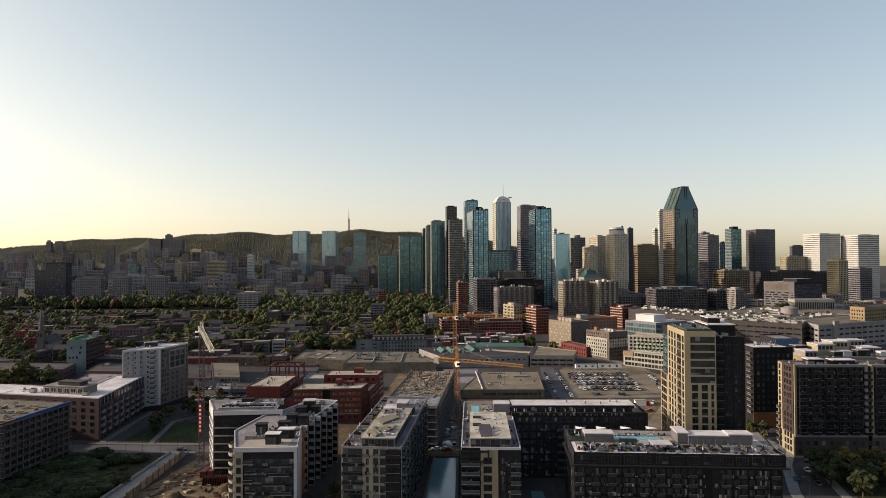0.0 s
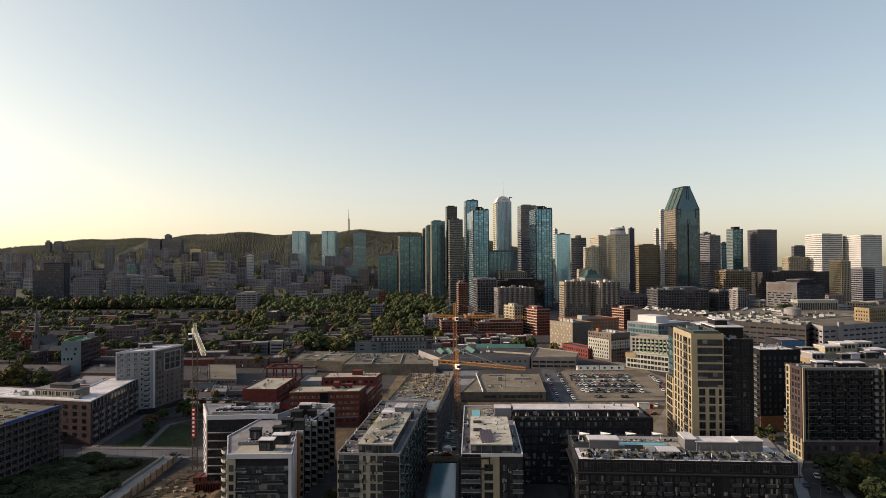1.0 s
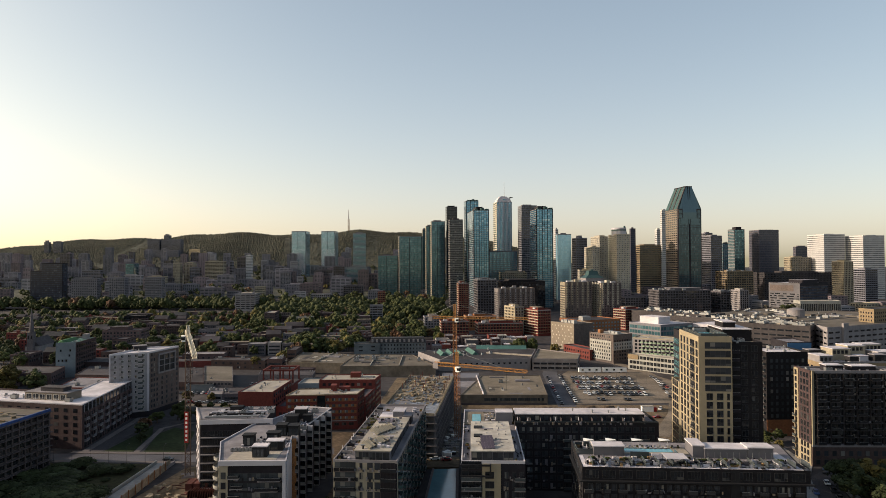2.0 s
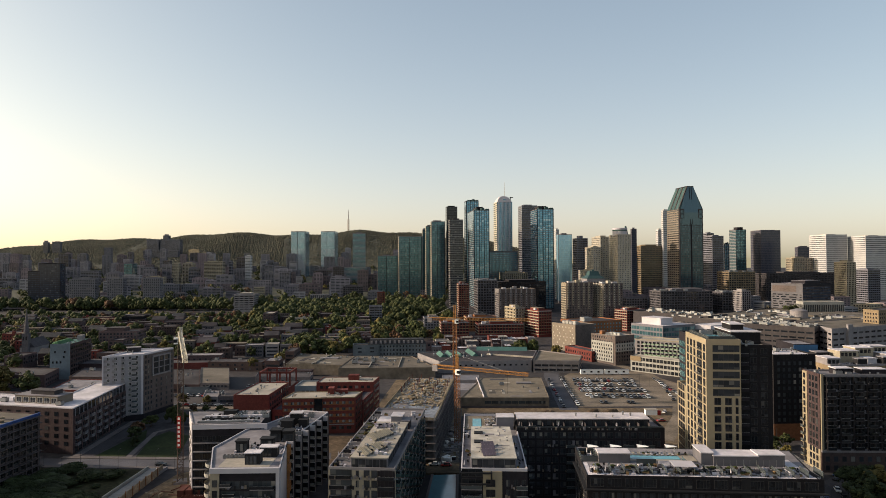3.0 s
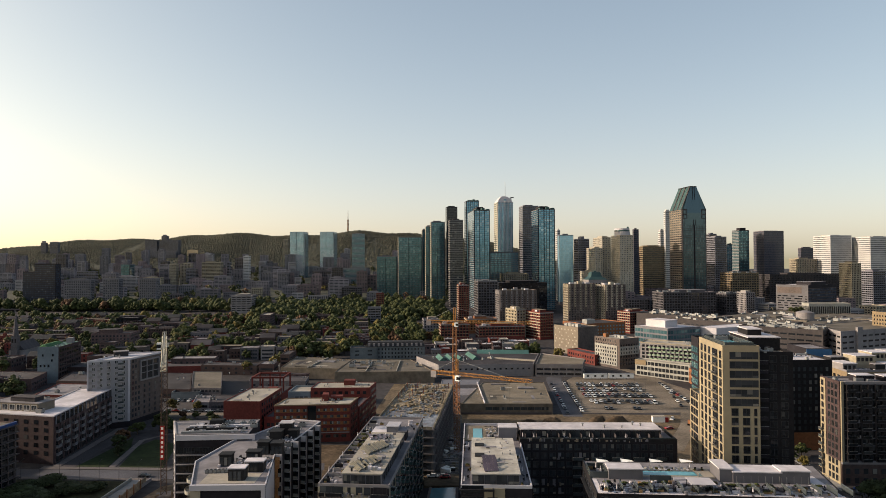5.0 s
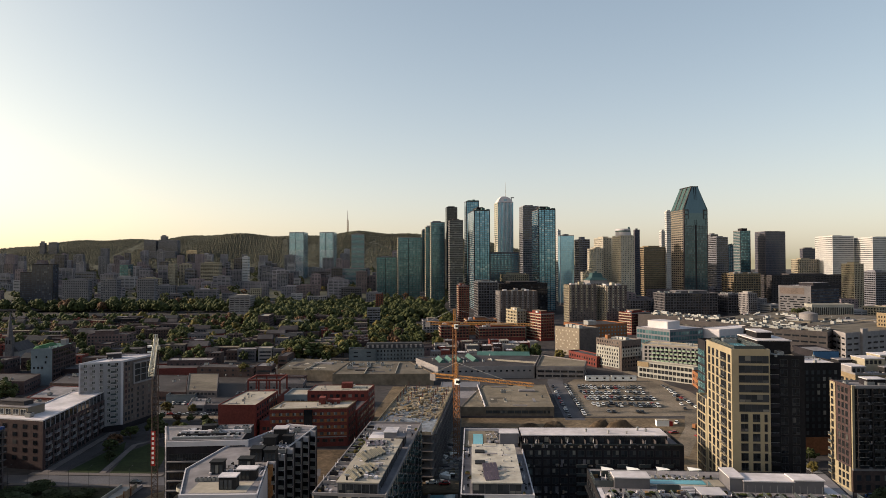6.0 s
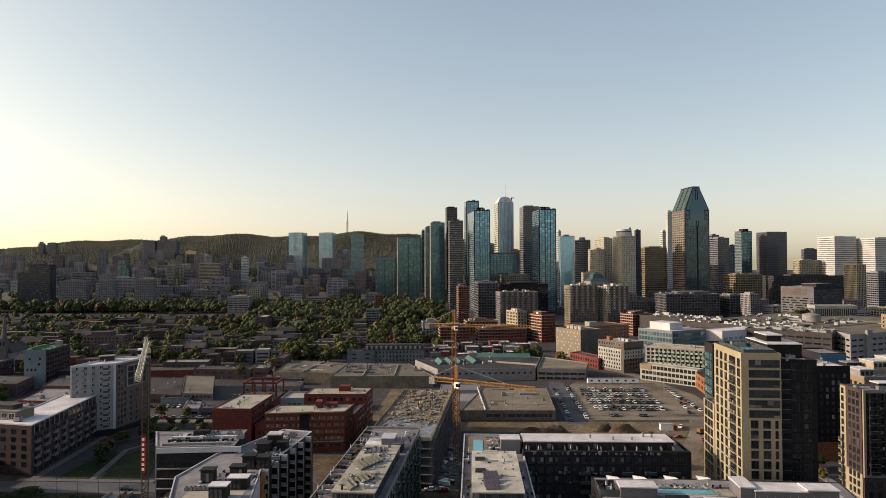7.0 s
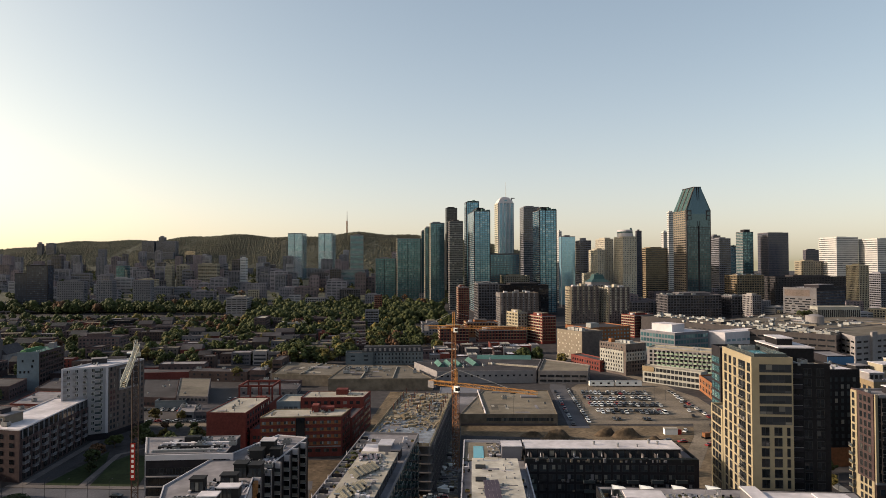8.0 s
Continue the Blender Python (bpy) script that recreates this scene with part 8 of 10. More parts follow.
    k.balconies(3, [14.5], 11, 4.2, 1.2, z=7.6, pitch=3.0, slab="limestone", rail="glass_rail")
    part("brick_base", Shape().box(-0.2, -0.25, 0, 21, 0, 8), M["orange_brick"], k.ob)
    plant(k, 5, 151)
    m = Building("apartment_block", "dark apartment block with a blue top band", "apartment block", [(191, 396), (205, 396.6), (206, 420), (192, 419)], 37.6, "dark_panel", "membrane")
    part("blue_band", Shape().box(0, -0.3, 33.0, 14, 0, 37.2), M["blue_band"], m.ob, "bright blue cladding band")
    m.joined(0, 10, 4, 2.2, 2.0, z=1.2, pitch=3.0, glass="glass_dark")
    n = Building("apartment_block", "stepped cream and white apartment block", "apartment block", [(187, 352), (240, 356), (242, 395), (189, 391)], 33.0, "tan_brick", "membrane", cap="limestone")
    upper = (("limestone", 1, 4, 8, 14, 3.2), ("black_metal", 3, 16, 10, 22, 4.6), ("beige", 12, 10, 22, 20, 6.0), ("black_metal", 16, 2, 21, 6, 3.0), ("white_panel", 24, 6, 29, 12, 2.6),
             ("beige", 26, 18, 36, 28, 6.4), ("black_metal", 31, 4, 38, 9, 3.4), ("limestone", 39, 12, 50, 22, 3.6), ("white_panel", 44, 4, 50, 8, 2.4), ("beige", 40, 26, 51, 34, 6.0))
    for mat, u0, v0, u1, v1, h in upper:
        n.block("upper_storey", u0, v0, u1, v1, h, mat, roof="white_roof" if mat != "black_metal" else "membrane")
        if h > 3.1:
            for k in range(int((u1 - u0) / 2.2)):
                part("window", window_mesh(1.3, 1.7, "glass_dark", "frame", 0), None, n.ob, at=pose(u0 + 0.5 + 2.2 * k, v0, n.top + h - 2.4))
    roof_strips(n, 12, 9, 2, 2, 50, 34, 0.5, ("white_roof", "black_metal", "membrane"))
    small_clutter(n, 160, 311, 1, 1, 51, 36, n.top + 0.13, 1.4)
    n.joined(3, 9, 9, 2.2, 2.0, z=2, pitch=3.2, glass="glass_dark")
    n.joined(0, 9, 13, 2.0, 1.9, z=2, pitch=3.2, glass="glass_dark")
    plant(n, 12, 153, kinds=(0, 1, 2))


def sheds():
    """Warehouses between the cranes and the houses."""
    a = Building("warehouse", "low warehouse with a broad stained gravel roof", "warehouse", [(-2.6, 396), (49.5, 396.8), (52.5, 461), (11.5, 459.5)], 6.2, "hall_wall", "gravel_roof", parapet=0.5)
    a.grid(0, 1, 9, 3.6, 1.5, z=2.6, glass="glass_mid", frame="frame", mullions=2, s0=14, s1=50)
    part("plinth", Shape().box(0.3, -0.3, 0, 51.5, 0, 1.2), M["raw_concrete"], a.ob)
    part("roof_upstand", Shape().box(0, 0, 0, 0.5, 63, 0.8), M["white_roof"], a.ob, at=pose(13.5, 0.6, a.top + 0.12, 0, 0, 2.0))
    roof_strips(a, 9, 5, 16, 4, 48, 60, 1.0, ("membrane", "dusty_roof", "pale_roof"))
    plant(a, 7, 161, kinds=(0, 1, 2))
    b = Building("warehouse", "low white shed beside a warehouse", "warehouse", [(-14, 424), (6, 425), (7, 446), (-13, 445)], 5.0, "white_panel", "membrane", parapet=0.4)
    c = Building("warehouse", "long low shed with a grey-blue roof", "warehouse", [(-16, 452), (9, 453), (10, 472), (-16, 471)], 6.0, "limestone", "grey_panel", parapet=0.4)
    d = Building("warehouse", "wide factory hall with a brown gravel roof", "warehouse", [(-138.5, 507), (-94, 502), (-92, 546), (-141, 562)], 8.0, "hall_wall", "dusty_roof", parapet=0.5)
    e = Building("warehouse", "very wide factory hall with a brown gravel roof", "warehouse", [(-93.7, 487), (-22, 490), (-44, 545), (-91.7, 547)], 8.2, "hall_wall", "dusty_roof", parapet=0.5)
    plant(d, 9, 163, kinds=(0, 1, 2), scale=1.3)
    roof_strips(d, 9, 6, 3, 4, 40, 44, 1.1)
    roof_strips(e, 12, 7, 4, 4, 46, 50, 1.2)
    plant(e, 16, 165, 5, 62, 4, 50, kinds=(0, 1, 2), scale=1.3)
    for b2, u in ((d, 20), (e, 22), (e, 44)):
        part("fire_wall", Shape().box(u, 1, b2.top, u + 0.5, 50, b2.top + 1.0), M["pale_roof"], b2.ob)
    f = Building("warehouse", "factory hall with teal roof monitors", "warehouse", [(-40, 556), (-20, 512), (52, 519), (62, 572), (10, 588)], 9.2, "limestone", "tar_roof", parapet=0.6)
    back = f.ob.matrix_basis.inverted()
    for x, y, L in ((-20, 534, 22), (-13, 535, 22), (-6, 536, 22), (6, 540, 30)):
        s = Shape().add([(0, 0, 0), (5.6, 0, 0), (5.6, L, 0), (0, L, 0), (2.8, 0, 2.6), (2.8, L, 2.6)], [(0, 1, 4), (1, 2, 5, 4), (2, 3, 5), (3, 0, 4, 5)])
        part("roof_monitor", s, M["copper"], f.ob, "teal metal roof monitor", at=back @ pose(x, y, f.top + 0.12, 0, 0, 12))
    f.joined(1, 1, 16, 1.6, 1.2, z=5.0, glass="glass_dark")
    part("roof_stripe", Shape().add([(0, 0, 0), (44, 0, 0), (44, 7, 0), (0, 7, 0), (0, 6, 2.6), (44, 6, 2.6)], [(0, 1, 5, 4), (1, 2, 5), (2, 3, 4, 5), (3, 0, 4)]), M["teal_paint"], f.ob, at=back @ pose(10, 574, f.top + 0.12, 0, 0, -2))
    part("roof_edge", Shape().box(0, 0, 0, 40, 1.2, 1.2), M["pale_roof"], f.ob, at=back @ pose(18, 548, f.top + 0.12, 0, 0, -24))
    plant(f, 14, 167, 8, 44, 8, 62, kinds=(1, 1, 2), scale=1.6)
    g = Building("parking_deck", "grey three-level parking deck with open strips", "parking deck", [(53, 515), (88, 513), (95, 541), (64, 572)], 9.6, "concrete", "gravel_roof", parapet=0.9)
    g.bands(2, z=1.6, pitch=3.4, h=1.5, bay=6, gap=0.8, glass="glass_dark")
    h = Building("row_house", "terrace of old houses with a slate mansard roof", "house", [(-88, 596), (-36, 601), (-37, 613), (-89, 608)], 11, "slate_render", "tar_roof")
    man = Shape().add([(-0.4, -0.4, 0), (52.6, -0.4, 0), (52.6, 12.4, 0), (-0.4, 12.4, 0), (1.6, 2, 4.6), (50.6, 2, 4.6), (50.6, 10, 4.6), (1.6, 10, 4.6)],
                      [(0, 1, 5, 4), (1, 2, 6, 5), (2, 3, 7, 6), (3, 0, 4, 7), (4, 5, 6, 7)])
    part("mansard_roof", man, M["dark_slate"], h.ob, "dark slate mansard roof with dormers", at=pose(0, 0, h.h))
    for k in range(12):
        part("dormer", Shape().box(0, -0.3, 0.8, 1.8, 2.2, 3.2), M["limestone"], h.ob, at=pose(2 + 4.2 * k, 0, h.h))
    h.joined(0, 3, 17, 1.1, 1.7, z=1.4, pitch=3.4, glass="glass_dark")


def small_houses():
    """Narrow flat-roofed houses between the factory halls and the lofts."""
    r = random.Random(61)
    walls = ("dull_brick", "limestone", "plum_brick", "red_brick", "grey_brick", "brown_brick", "limestone")
    for y, x0, x1 in ((597, -30, 44), (632, -24, 48), (664, -20, 66)):
        x = x0
        while x < x1:
            w = r.uniform(6, 12)
            wall, h = r.choice(walls), r.uniform(7.5, 11.5)
            b = Building("row_house", "%s town house with a flat roof" % HOUSE_WORDS[wall], "house", turned(x, y + r.uniform(-2, 2), w, r.uniform(11, 15), 6), h, wall,
                         r.choice(("membrane", "pale_roof", "tar_roof", "white_roof")), parapet=0.5, group="houses by the lofts")
            b.joined(0, int(h / 3.3), max(2, int(w / 2.4)), 1.0, 1.6, z=1.2, pitch=3.2, glass="glass_dark")
            plant(b, 2, int(x + y), kinds=(1, 2))
            x += w + (0.05 if r.random() < 0.7 else r.uniform(2, 8))


def blue_house():
    """Loft whose end wall is painted pale blue, with a green roof and a dark brick side."""
    b = Building("apartment_block", "brick loft with a pale blue end wall and a green roof", "apartment block",
                 [(-308.0, 481.5), (-294.6, 484.5), (-301.0, 522.0), (-315.0, 519.0)], 26.0, "plum_brick", "copper", parapet=0.5)
    part("blue_wall", Shape().box(0, -0.25, 0, 13.7, 0, 26.4), M["blue_render"], b.ob, "pale blue rendered end wall")
    me = window_mesh(1.0, 1.5, "glass_dark", "frame", 0)
    for z, spots in ((19.6, (3.0, 9.6)), (12.0, (1.6, 4.2, 6.8)), (15.8, (9.0,))):
        for u in spots:
            part("window", me, None, b.ob, at=pose(u, -0.27, z))
    b.joined(1, 7, 9, 2.6, 2.0, z=1.6, pitch=3.4, glass="glass_dark")
    part("green_roof", Shape().add([(0.3, 0.3, 0), (6, 0.3, 0), (6, 30, 0), (0.3, 30, 0), (0.3, 6, 1.6), (3, 4, 2.0), (3, 30, 1.6), (0.3, 30, 1.4)],
                                   [(0, 1, 5, 4), (1, 2, 6, 5), (2, 3, 7, 6), (3, 0, 4, 7), (4, 5, 6, 7)]), M["green_felt"], b.ob, "bright green sloping roof", at=pose(0, 0, b.top + 0.12))
    b.block("stair_house", 9.4, 26, 13, 32, 4.0, "limestone")
    plant(b, 4, 411, 9, 13, 4, 22, kinds=(1, 2))


def left_yards():
    """Sheds, workshops and yards between the park and the old quarter."""
    rows = (([(-199, 437), (-175.6, 435), (-201, 495), (-227, 496)], 5.8, "tar_roof", "plum_brick"), ([(-175, 434.8), (-155, 433), (-178, 494), (-200, 495)], 7.0, "dusty_roof", "grey_brick"),
            ([(-262, 412), (-224, 410), (-230, 444), (-270, 448)], 7.0, "membrane", "red_brick"), ([(-276, 454), (-238, 451), (-246, 486), (-288, 492)], 7.5, "tar_roof", "brown_brick"),
            ([(-330, 452), (-292, 452), (-300, 480), (-340, 482)], 9.0, "tar_roof", "dull_brick"), ([(-300, 500), (-262, 500), (-268, 524), (-308, 526)], 9.0, "tar_roof", "plum_brick"),
            ([(-352, 410), (-316, 404), (-312, 392), (-350, 396)], 8.0, "tar_roof", "red_brick"), ([(-161, 405), (-151.5, 405), (-158, 424), (-167, 424)], 4.4, "membrane", "limestone"),
            ([(-151, 404), (-136, 405), (-141, 424), (-157, 424)], 4.8, "tar_roof", "grey_brick"), ([(-134, 414), (-112, 416), (-114, 432), (-136, 430)], 5.0, "membrane", "dull_brick"),
            ([(-150, 470), (-110, 468), (-112, 486), (-154, 488)], 5.0, "tar_roof", "grey_brick"), ([(-240, 545), (-205, 548), (-208, 562), (-243, 559)], 8.5, "membrane", "dull_brick"),
            ([(-150, 545), (-143, 546), (-144, 570), (-151, 569)], 12, "tar_roof", "brown_brick"), ([(-200, 592), (-184, 594), (-186, 606), (-202, 604)], 11, "membrane", "grey_brick"),
            ([(-146, 505), (-116, 503), (-117, 498), (-147, 499)], 4.5, "tar_roof", "dull_brick"), ([(-205, 520), (-160, 517), (-162, 532), (-207, 536)], 7.5, "tar_roof", "brown_brick"),
            ([(-158, 516), (-146, 515), (-147, 530), (-159, 531)], 9.0, "membrane", "plum_brick"), ([(-110, 436), (-84, 438), (-86, 452), (-112, 450)], 4.8, "tar_roof", "grey_brick"),
            ([(-84, 420), (-62, 421), (-62, 436), (-84, 435)], 4.2, "dusty_roof", "grey_brick"), ([(-182, 594), (-170, 595), (-172, 606), (-184, 605)], 12, "pale_roof", "limestone"), ([(-168, 592), (-158, 593), (-160, 604), (-170, 603)], 11.5, "membrane", "grey_brick"))
    for k, (plan, h, roof, wall) in enumerate(rows):
        b = Building("workshop", ("low %s workshop with a %s roof" % (HOUSE_WORDS[wall], "dark tarred" if roof == "tar_roof" else "worn grey")), "workshop", plan, h, wall, roof, parapet=0.5, plain=True)
        b.joined(0, max(1, int(h / 3.3)), 7, 1.6, 1.4, z=1.2, pitch=3.2)
        b.joined(1, max(1, int(h / 3.3)), 7, 1.6, 1.4, z=1.2, pitch=3.2)
        plant(b, 3 if h < 10 else 0, 300 + k, kinds=(0, 1, 2))


# ---- cranes ----
def lattice(s, a, b, wide, step, r=0.12, slot=0):
    """A square lattice girder from a to b."""
    a, b = Vector(a), Vector(b)
    n = max(1, round((b - a).length / step))
    q = (b - a).to_track_quat("Z", "Y")
    c = [q @ Vector((x * wide / 2, y * wide / 2, 0)) for x, y in ((-1, -1), (1, -1), (1, 1), (-1, 1))]
    for k in range(4):
        s.tube(a + c[k], b + c[k], r, sides=4, slot=slot)
    for i in range(n):
        p, t = a + (b - a) * (i / n), a + (b - a) * ((i + 1) / n)
        for k in range(4):
            j = (k + 1) % 4
            s.tube(p + c[k], t + c[j], r * 0.6, sides=3, slot=slot)
            s.tube(t + c[k], t + c[j], r * 0.6, sides=3, slot=slot)
    return s


def tower_crane(label, x, y, jib_z, toward, jib, tail, paint, mast_paint, apex=8.0):
    """A tower crane: mast, cab, jib, counter-jib with ballast, top and ties."""
    ob = thing("tower_crane", label, "tower crane", (x, y, 0), math.degrees(math.atan2(toward[1] - y, toward[0] - x)), group="tower cranes")
    part("base", Shape().box(-2.5, -2.5, -0.5, 2.5, 2.5, 0.8), M["concrete"], ob)
    part("mast", lattice(Shape(), (0, 0, 0.8), (0, 0, jib_z - 1.5), 2.0, 2.2, 0.16), M[mast_paint], ob)
    part("slewing_ring", Shape().tube((0, 0, jib_z - 1.5), (0, 0, jib_z - 0.2), 1.6, sides=12), M[paint], ob)
    part("jib", lattice(Shape(), (1.2, 0, jib_z + 0.6), (jib, 0, jib_z + 0.6), 1.3, 2.6, 0.085), M[paint], ob)
    part("counter_jib", lattice(Shape(), (-1.2, 0, jib_z + 0.4), (-tail, 0, jib_z + 0.4), 1.6, 2.0, 0.14).box(-tail, -0.8, jib_z + 0.9, -1.2, 0.8, jib_z + 1.0), M[paint], ob)
    part("ballast", Shape().box(-tail - 0.3, -1.0, jib_z - 1.8, -tail + 2.6, 1.0, jib_z + 1.2), M["limestone"], ob, "concrete ballast blocks")
    part("apex", lattice(Shape(), (0, 0, jib_z - 0.2), (0, 0, jib_z + apex), 1.1, 1.6, 0.12), M[paint], ob)
    part("tie", Shape().tube((0, 0, jib_z + apex), (jib * 0.66, 0, jib_z + 1.4), 0.09, sides=5), M["metal"], ob)
    part("tie", Shape().tube((0, 0, jib_z + apex), (-tail + 1, 0, jib_z + 1.2), 0.09, sides=5), M["metal"], ob)
    cab = part("cab", Shape().box(0.4, -2.6, jib_z - 2.2, 2.6, -1.1, jib_z + 0.2), M["white_paint"], ob, "white operator's cab")
    part("cab_window", Shape().box(1.2, -2.64, jib_z - 1.6, 2.64, -1.2, jib_z - 0.3), M["glass_dark"], cab)
    part("trolley", Shape().box(jib * 0.7, -0.9, jib_z - 0.6, jib * 0.7 + 1.6, 0.9, jib_z - 0.2), M["black_metal"], ob)
    part("hook_cable", Shape().tube((jib * 0.7 + 0.8, 0, jib_z - 0.6), (jib * 0.7 + 0.8, 0, jib_z - 9), 0.05, sides=4), M["black_metal"], ob)
    return ob


def cranes():
    tower_crane("orange tower crane standing beside a concrete frame", -3.8, 322, 35.5, (36.0, 300), 36.5, 13, "crane", "crane_red", apex=7)
    tower_crane("taller orange tower crane with a long level jib", -6.2, 413, 50.5, (48.0, 402), 46, 17, "crane", "crane_red", apex=9)
    c = tower_crane("tower crane with pale jib and red sign boards", -112.5, 268, 57.0, (-82, 204), 68, 11, "crane_pale", "mast_paint", apex=4)
    boards = part("sign_board", Shape().box(-0.78, -1.5, 13.9, 0.78, -1.3, 26.4), M["sign_red"], c, "tall red sign board", at=pose(0, 0, 0, 0, 0, 64.5))
    for k in range(7):
        part("sign_mark", Shape().box(-0.42, -1.56, 25.0 - 1.72 * k, 0.42, -1.5, 25.9 - 1.72 * k), M["white_paint"], boards)


peaked_tower()
stepped_tower()
cathedral()
rotunda()
university()
bayed_block("brown brick apartment block with pale upright window bays", 47.9, 900.0, 51.5, 30, 47.7, 8, "limestone", 171)
bayed_block("dark brown apartment block with beige bays on the upper storeys", 130.6, 837.0, 36.0, 18.3, 58.3, 12, "beige", 173)
bayed_block("beige-bayed apartment block, the lower of two alike", 177.7, 840.0, 30.0, 26.0, 57.0, 22, "pale_stone", 175)
church()
blocks_by_the_lot()
depots()
sheds()
blue_house()
left_yards()
small_houses()
cranes()
mast = thing("radio_mast", "slim lattice radio mast on the wooded hill", "radio mast", (-480.5, 2630, hill(-480.5, 2630)))
part("lower_section", lattice(Shape(), (0, 0, -2), (0, 0, 52), 5.0, 8, 0.7), M["crane_red"], mast)
part("upper_section", Shape().tube((0, 0, 52), (0, 0, 92), 1.6, 0.6, 6), M["limestone"], mast)


# ---- streets, lots and parks ----
def patch(name, label, category, poly, mat, z=0.03, thick=0.3, kind="structure"):
    return solid(name, Shape().prism(poly, z - thick, z), M[mat], label, category, kind=kind)


def strip(name, label, category, pts, width, mat, z=0.05):
    """A road or pavement along a line of points."""
    s = Shape()
    left, right = [], []
    for i, p in enumerate(pts):
        a, b = Vector(pts[max(0, i - 1)]), Vector(pts[min(len(pts) - 1, i + 1)])
        d = (b - a).normalized()
        n = Vector((-d.y, d.x)) * width / 2
        left.append(Vector(p) + n)
        right.append(Vector(p) - n)
    poly = [tuple(p) for p in right] + [tuple(p) for p in reversed(left)]
    s.prism(poly, z - 0.3, z)
    return solid(name, s, M[mat], label, category, kind="structure")


patch("pavement", "pale gravel and dust of a building plot", "plot", [(-45, 380), (60, 372), (150, 360), (150, 396), (56, 398), (-45, 398)], "dirt", 0.03)
patch("parking_lot", "dusty gravel parking lot", "parking lot", [(66, 400), (148, 404), (150, 470), (136, 520), (86, 524), (74, 500)], "gravel_lot", 0.05)
strip("road", "asphalt street beside a parking lot", "road", [(60.5, 392), (61.5, 420), (64.5, 500), (80, 590), (100, 700)], 11, "worn_asphalt", 0.07)
strip("road", "asphalt street passing brick buildings", "road", [(96, 330), (118, 375), (132, 416), (141, 470), (138, 520), (100, 620)], 8, "gravel_lot", 0.065)
patch("yard", "bare earth building plot behind a tower", "plot", [(74, 285), (130, 285), (140, 395), (60, 392)], "dirt", 0.04)
strip("road", "asphalt street between apartment blocks", "road", [(124, 190), (131, 240), (138, 266), (150, 277), (240, 279)], 11, "asphalt", 0.06)
strip("pavement", "concrete pavement along a street", "pavement", [(110, 190), (122, 240), (135, 272), (143.4, 286), (145.5, 336)], 4, "ramp_paving", 0.18)
strip("pavement", "concrete pavement along a street", "pavement", [(132, 190), (139, 240), (145, 262), (154, 270), (240, 271)], 3.5, "ramp_paving", 0.18)
strip("road", "brown earth track between apartment blocks", "track", [(-48, 190), (-46, 290), (-47, 335)], 9, "dug_earth", 0.06)
patch("yard", "trodden brown earth in front of the red blocks", "plot", [(-57, 283), (-42, 283), (-43, 335), (-90, 334), (-92, 318), (-60, 300)], "dug_earth", 0.056)
strip("yard", "trodden brown earth beside a building site", "plot", [(-47, 335), (-46, 400), (-44, 484)], 13, "dirt", 0.062)
strip("road", "dusty asphalt street by a park", "road", [(-240, 293), (-180, 292), (-118, 291), (-60, 303)], 9.5, "worn_asphalt", 0.062)
strip("road", "pale dusty street behind the park", "road", [(-230, 390), (-172, 392), (-124, 394)], 8.0, "gravel_lot", 0.07)
strip("pavement", "concrete pavement beside a park", "pavement", [(-180, 298.6), (-124, 297.8)], 3, "paving", 0.2)
strip("pavement", "concrete pavement beside an overgrown plot", "pavement", [(-180, 286), (-122, 285)], 2.4, "paving", 0.2)
strip("road", "asphalt street along a long apartment block", "road", [(-170, 292), (-174, 370), (-170, 440)], 7, "asphalt", 0.058)
strip("pavement", "pale pavement along a long apartment block", "pavement", [(-174.6, 300), (-181, 362)], 3.2, "paving", 0.2)
patch("lawn", "brown-green lawn under street trees", "lawn", [(138, 215), (240, 215), (240, 269), (154, 268), (147, 261)], "scrub", 0.1)
patch("lawn", "dark green park lawn", "lawn", [(-166, 300), (-152, 299), (-158, 330), (-165, 345)], "grass", 0.12)
patch("lawn", "dark green park lawn beside a path", "lawn", [(-147, 299), (-128, 300), (-138, 334), (-152, 342), (-155, 330)], "grass", 0.12)
strip("path", "pale diagonal park path", "path", [(-150, 298), (-158, 340), (-150, 352), (-128, 350)], 2.6, "paving", 0.16)
patch("plot", "overgrown plot with low bushes", "plot", [(-180, 190), (-133, 190), (-134, 283), (-180, 284)], "scrub", 0.05)
strip("ramp", "pale concrete ramp beside a building pit", "ramp", [(-127.6, 190), (-128.0, 229), (-128.9, 284)], 7.4, "ramp_paving", 0.3)
for side, mat in ((-1, "pale_panel"), (1, "limestone")):
    wall = thing("ramp_wall", "low pale concrete wall along a ramp", "parapet", (-128.0 + 4.0 * side, 190, 0.0), 90.8, "ramp walls")
    panel = Shape().box(0, -0.2, 0, 9.3, 0.2, 1.3).mesh("wall_panel", [M[mat]])
    for k in range(10):
        part("wall_panel", panel, None, wall, at=pose(9.4 * k, 0, 0))
patch("building_pit", "brown earth of a building site", "building site", [(-128, 190), (-80, 190), (-80, 257), (-112, 282), (-118, 278)], "dirt", 0.06)
patch("court", "dark paved courtyard between blocks", "courtyard", [(16, 190), (34, 190), (34, 252), (20, 254)], "asphalt", 0.05)
patch("path", "narrow blue water channel in a courtyard", "water", [(22.5, 190), (28.5, 190), (29, 240), (24.5, 240)], "basin", 0.12)
patch("building_site", "rutted grey earth between the frames", "building site", [(-19, 279), (-3, 279), (-2, 395), (-8, 395)], "rubble", 0.05)
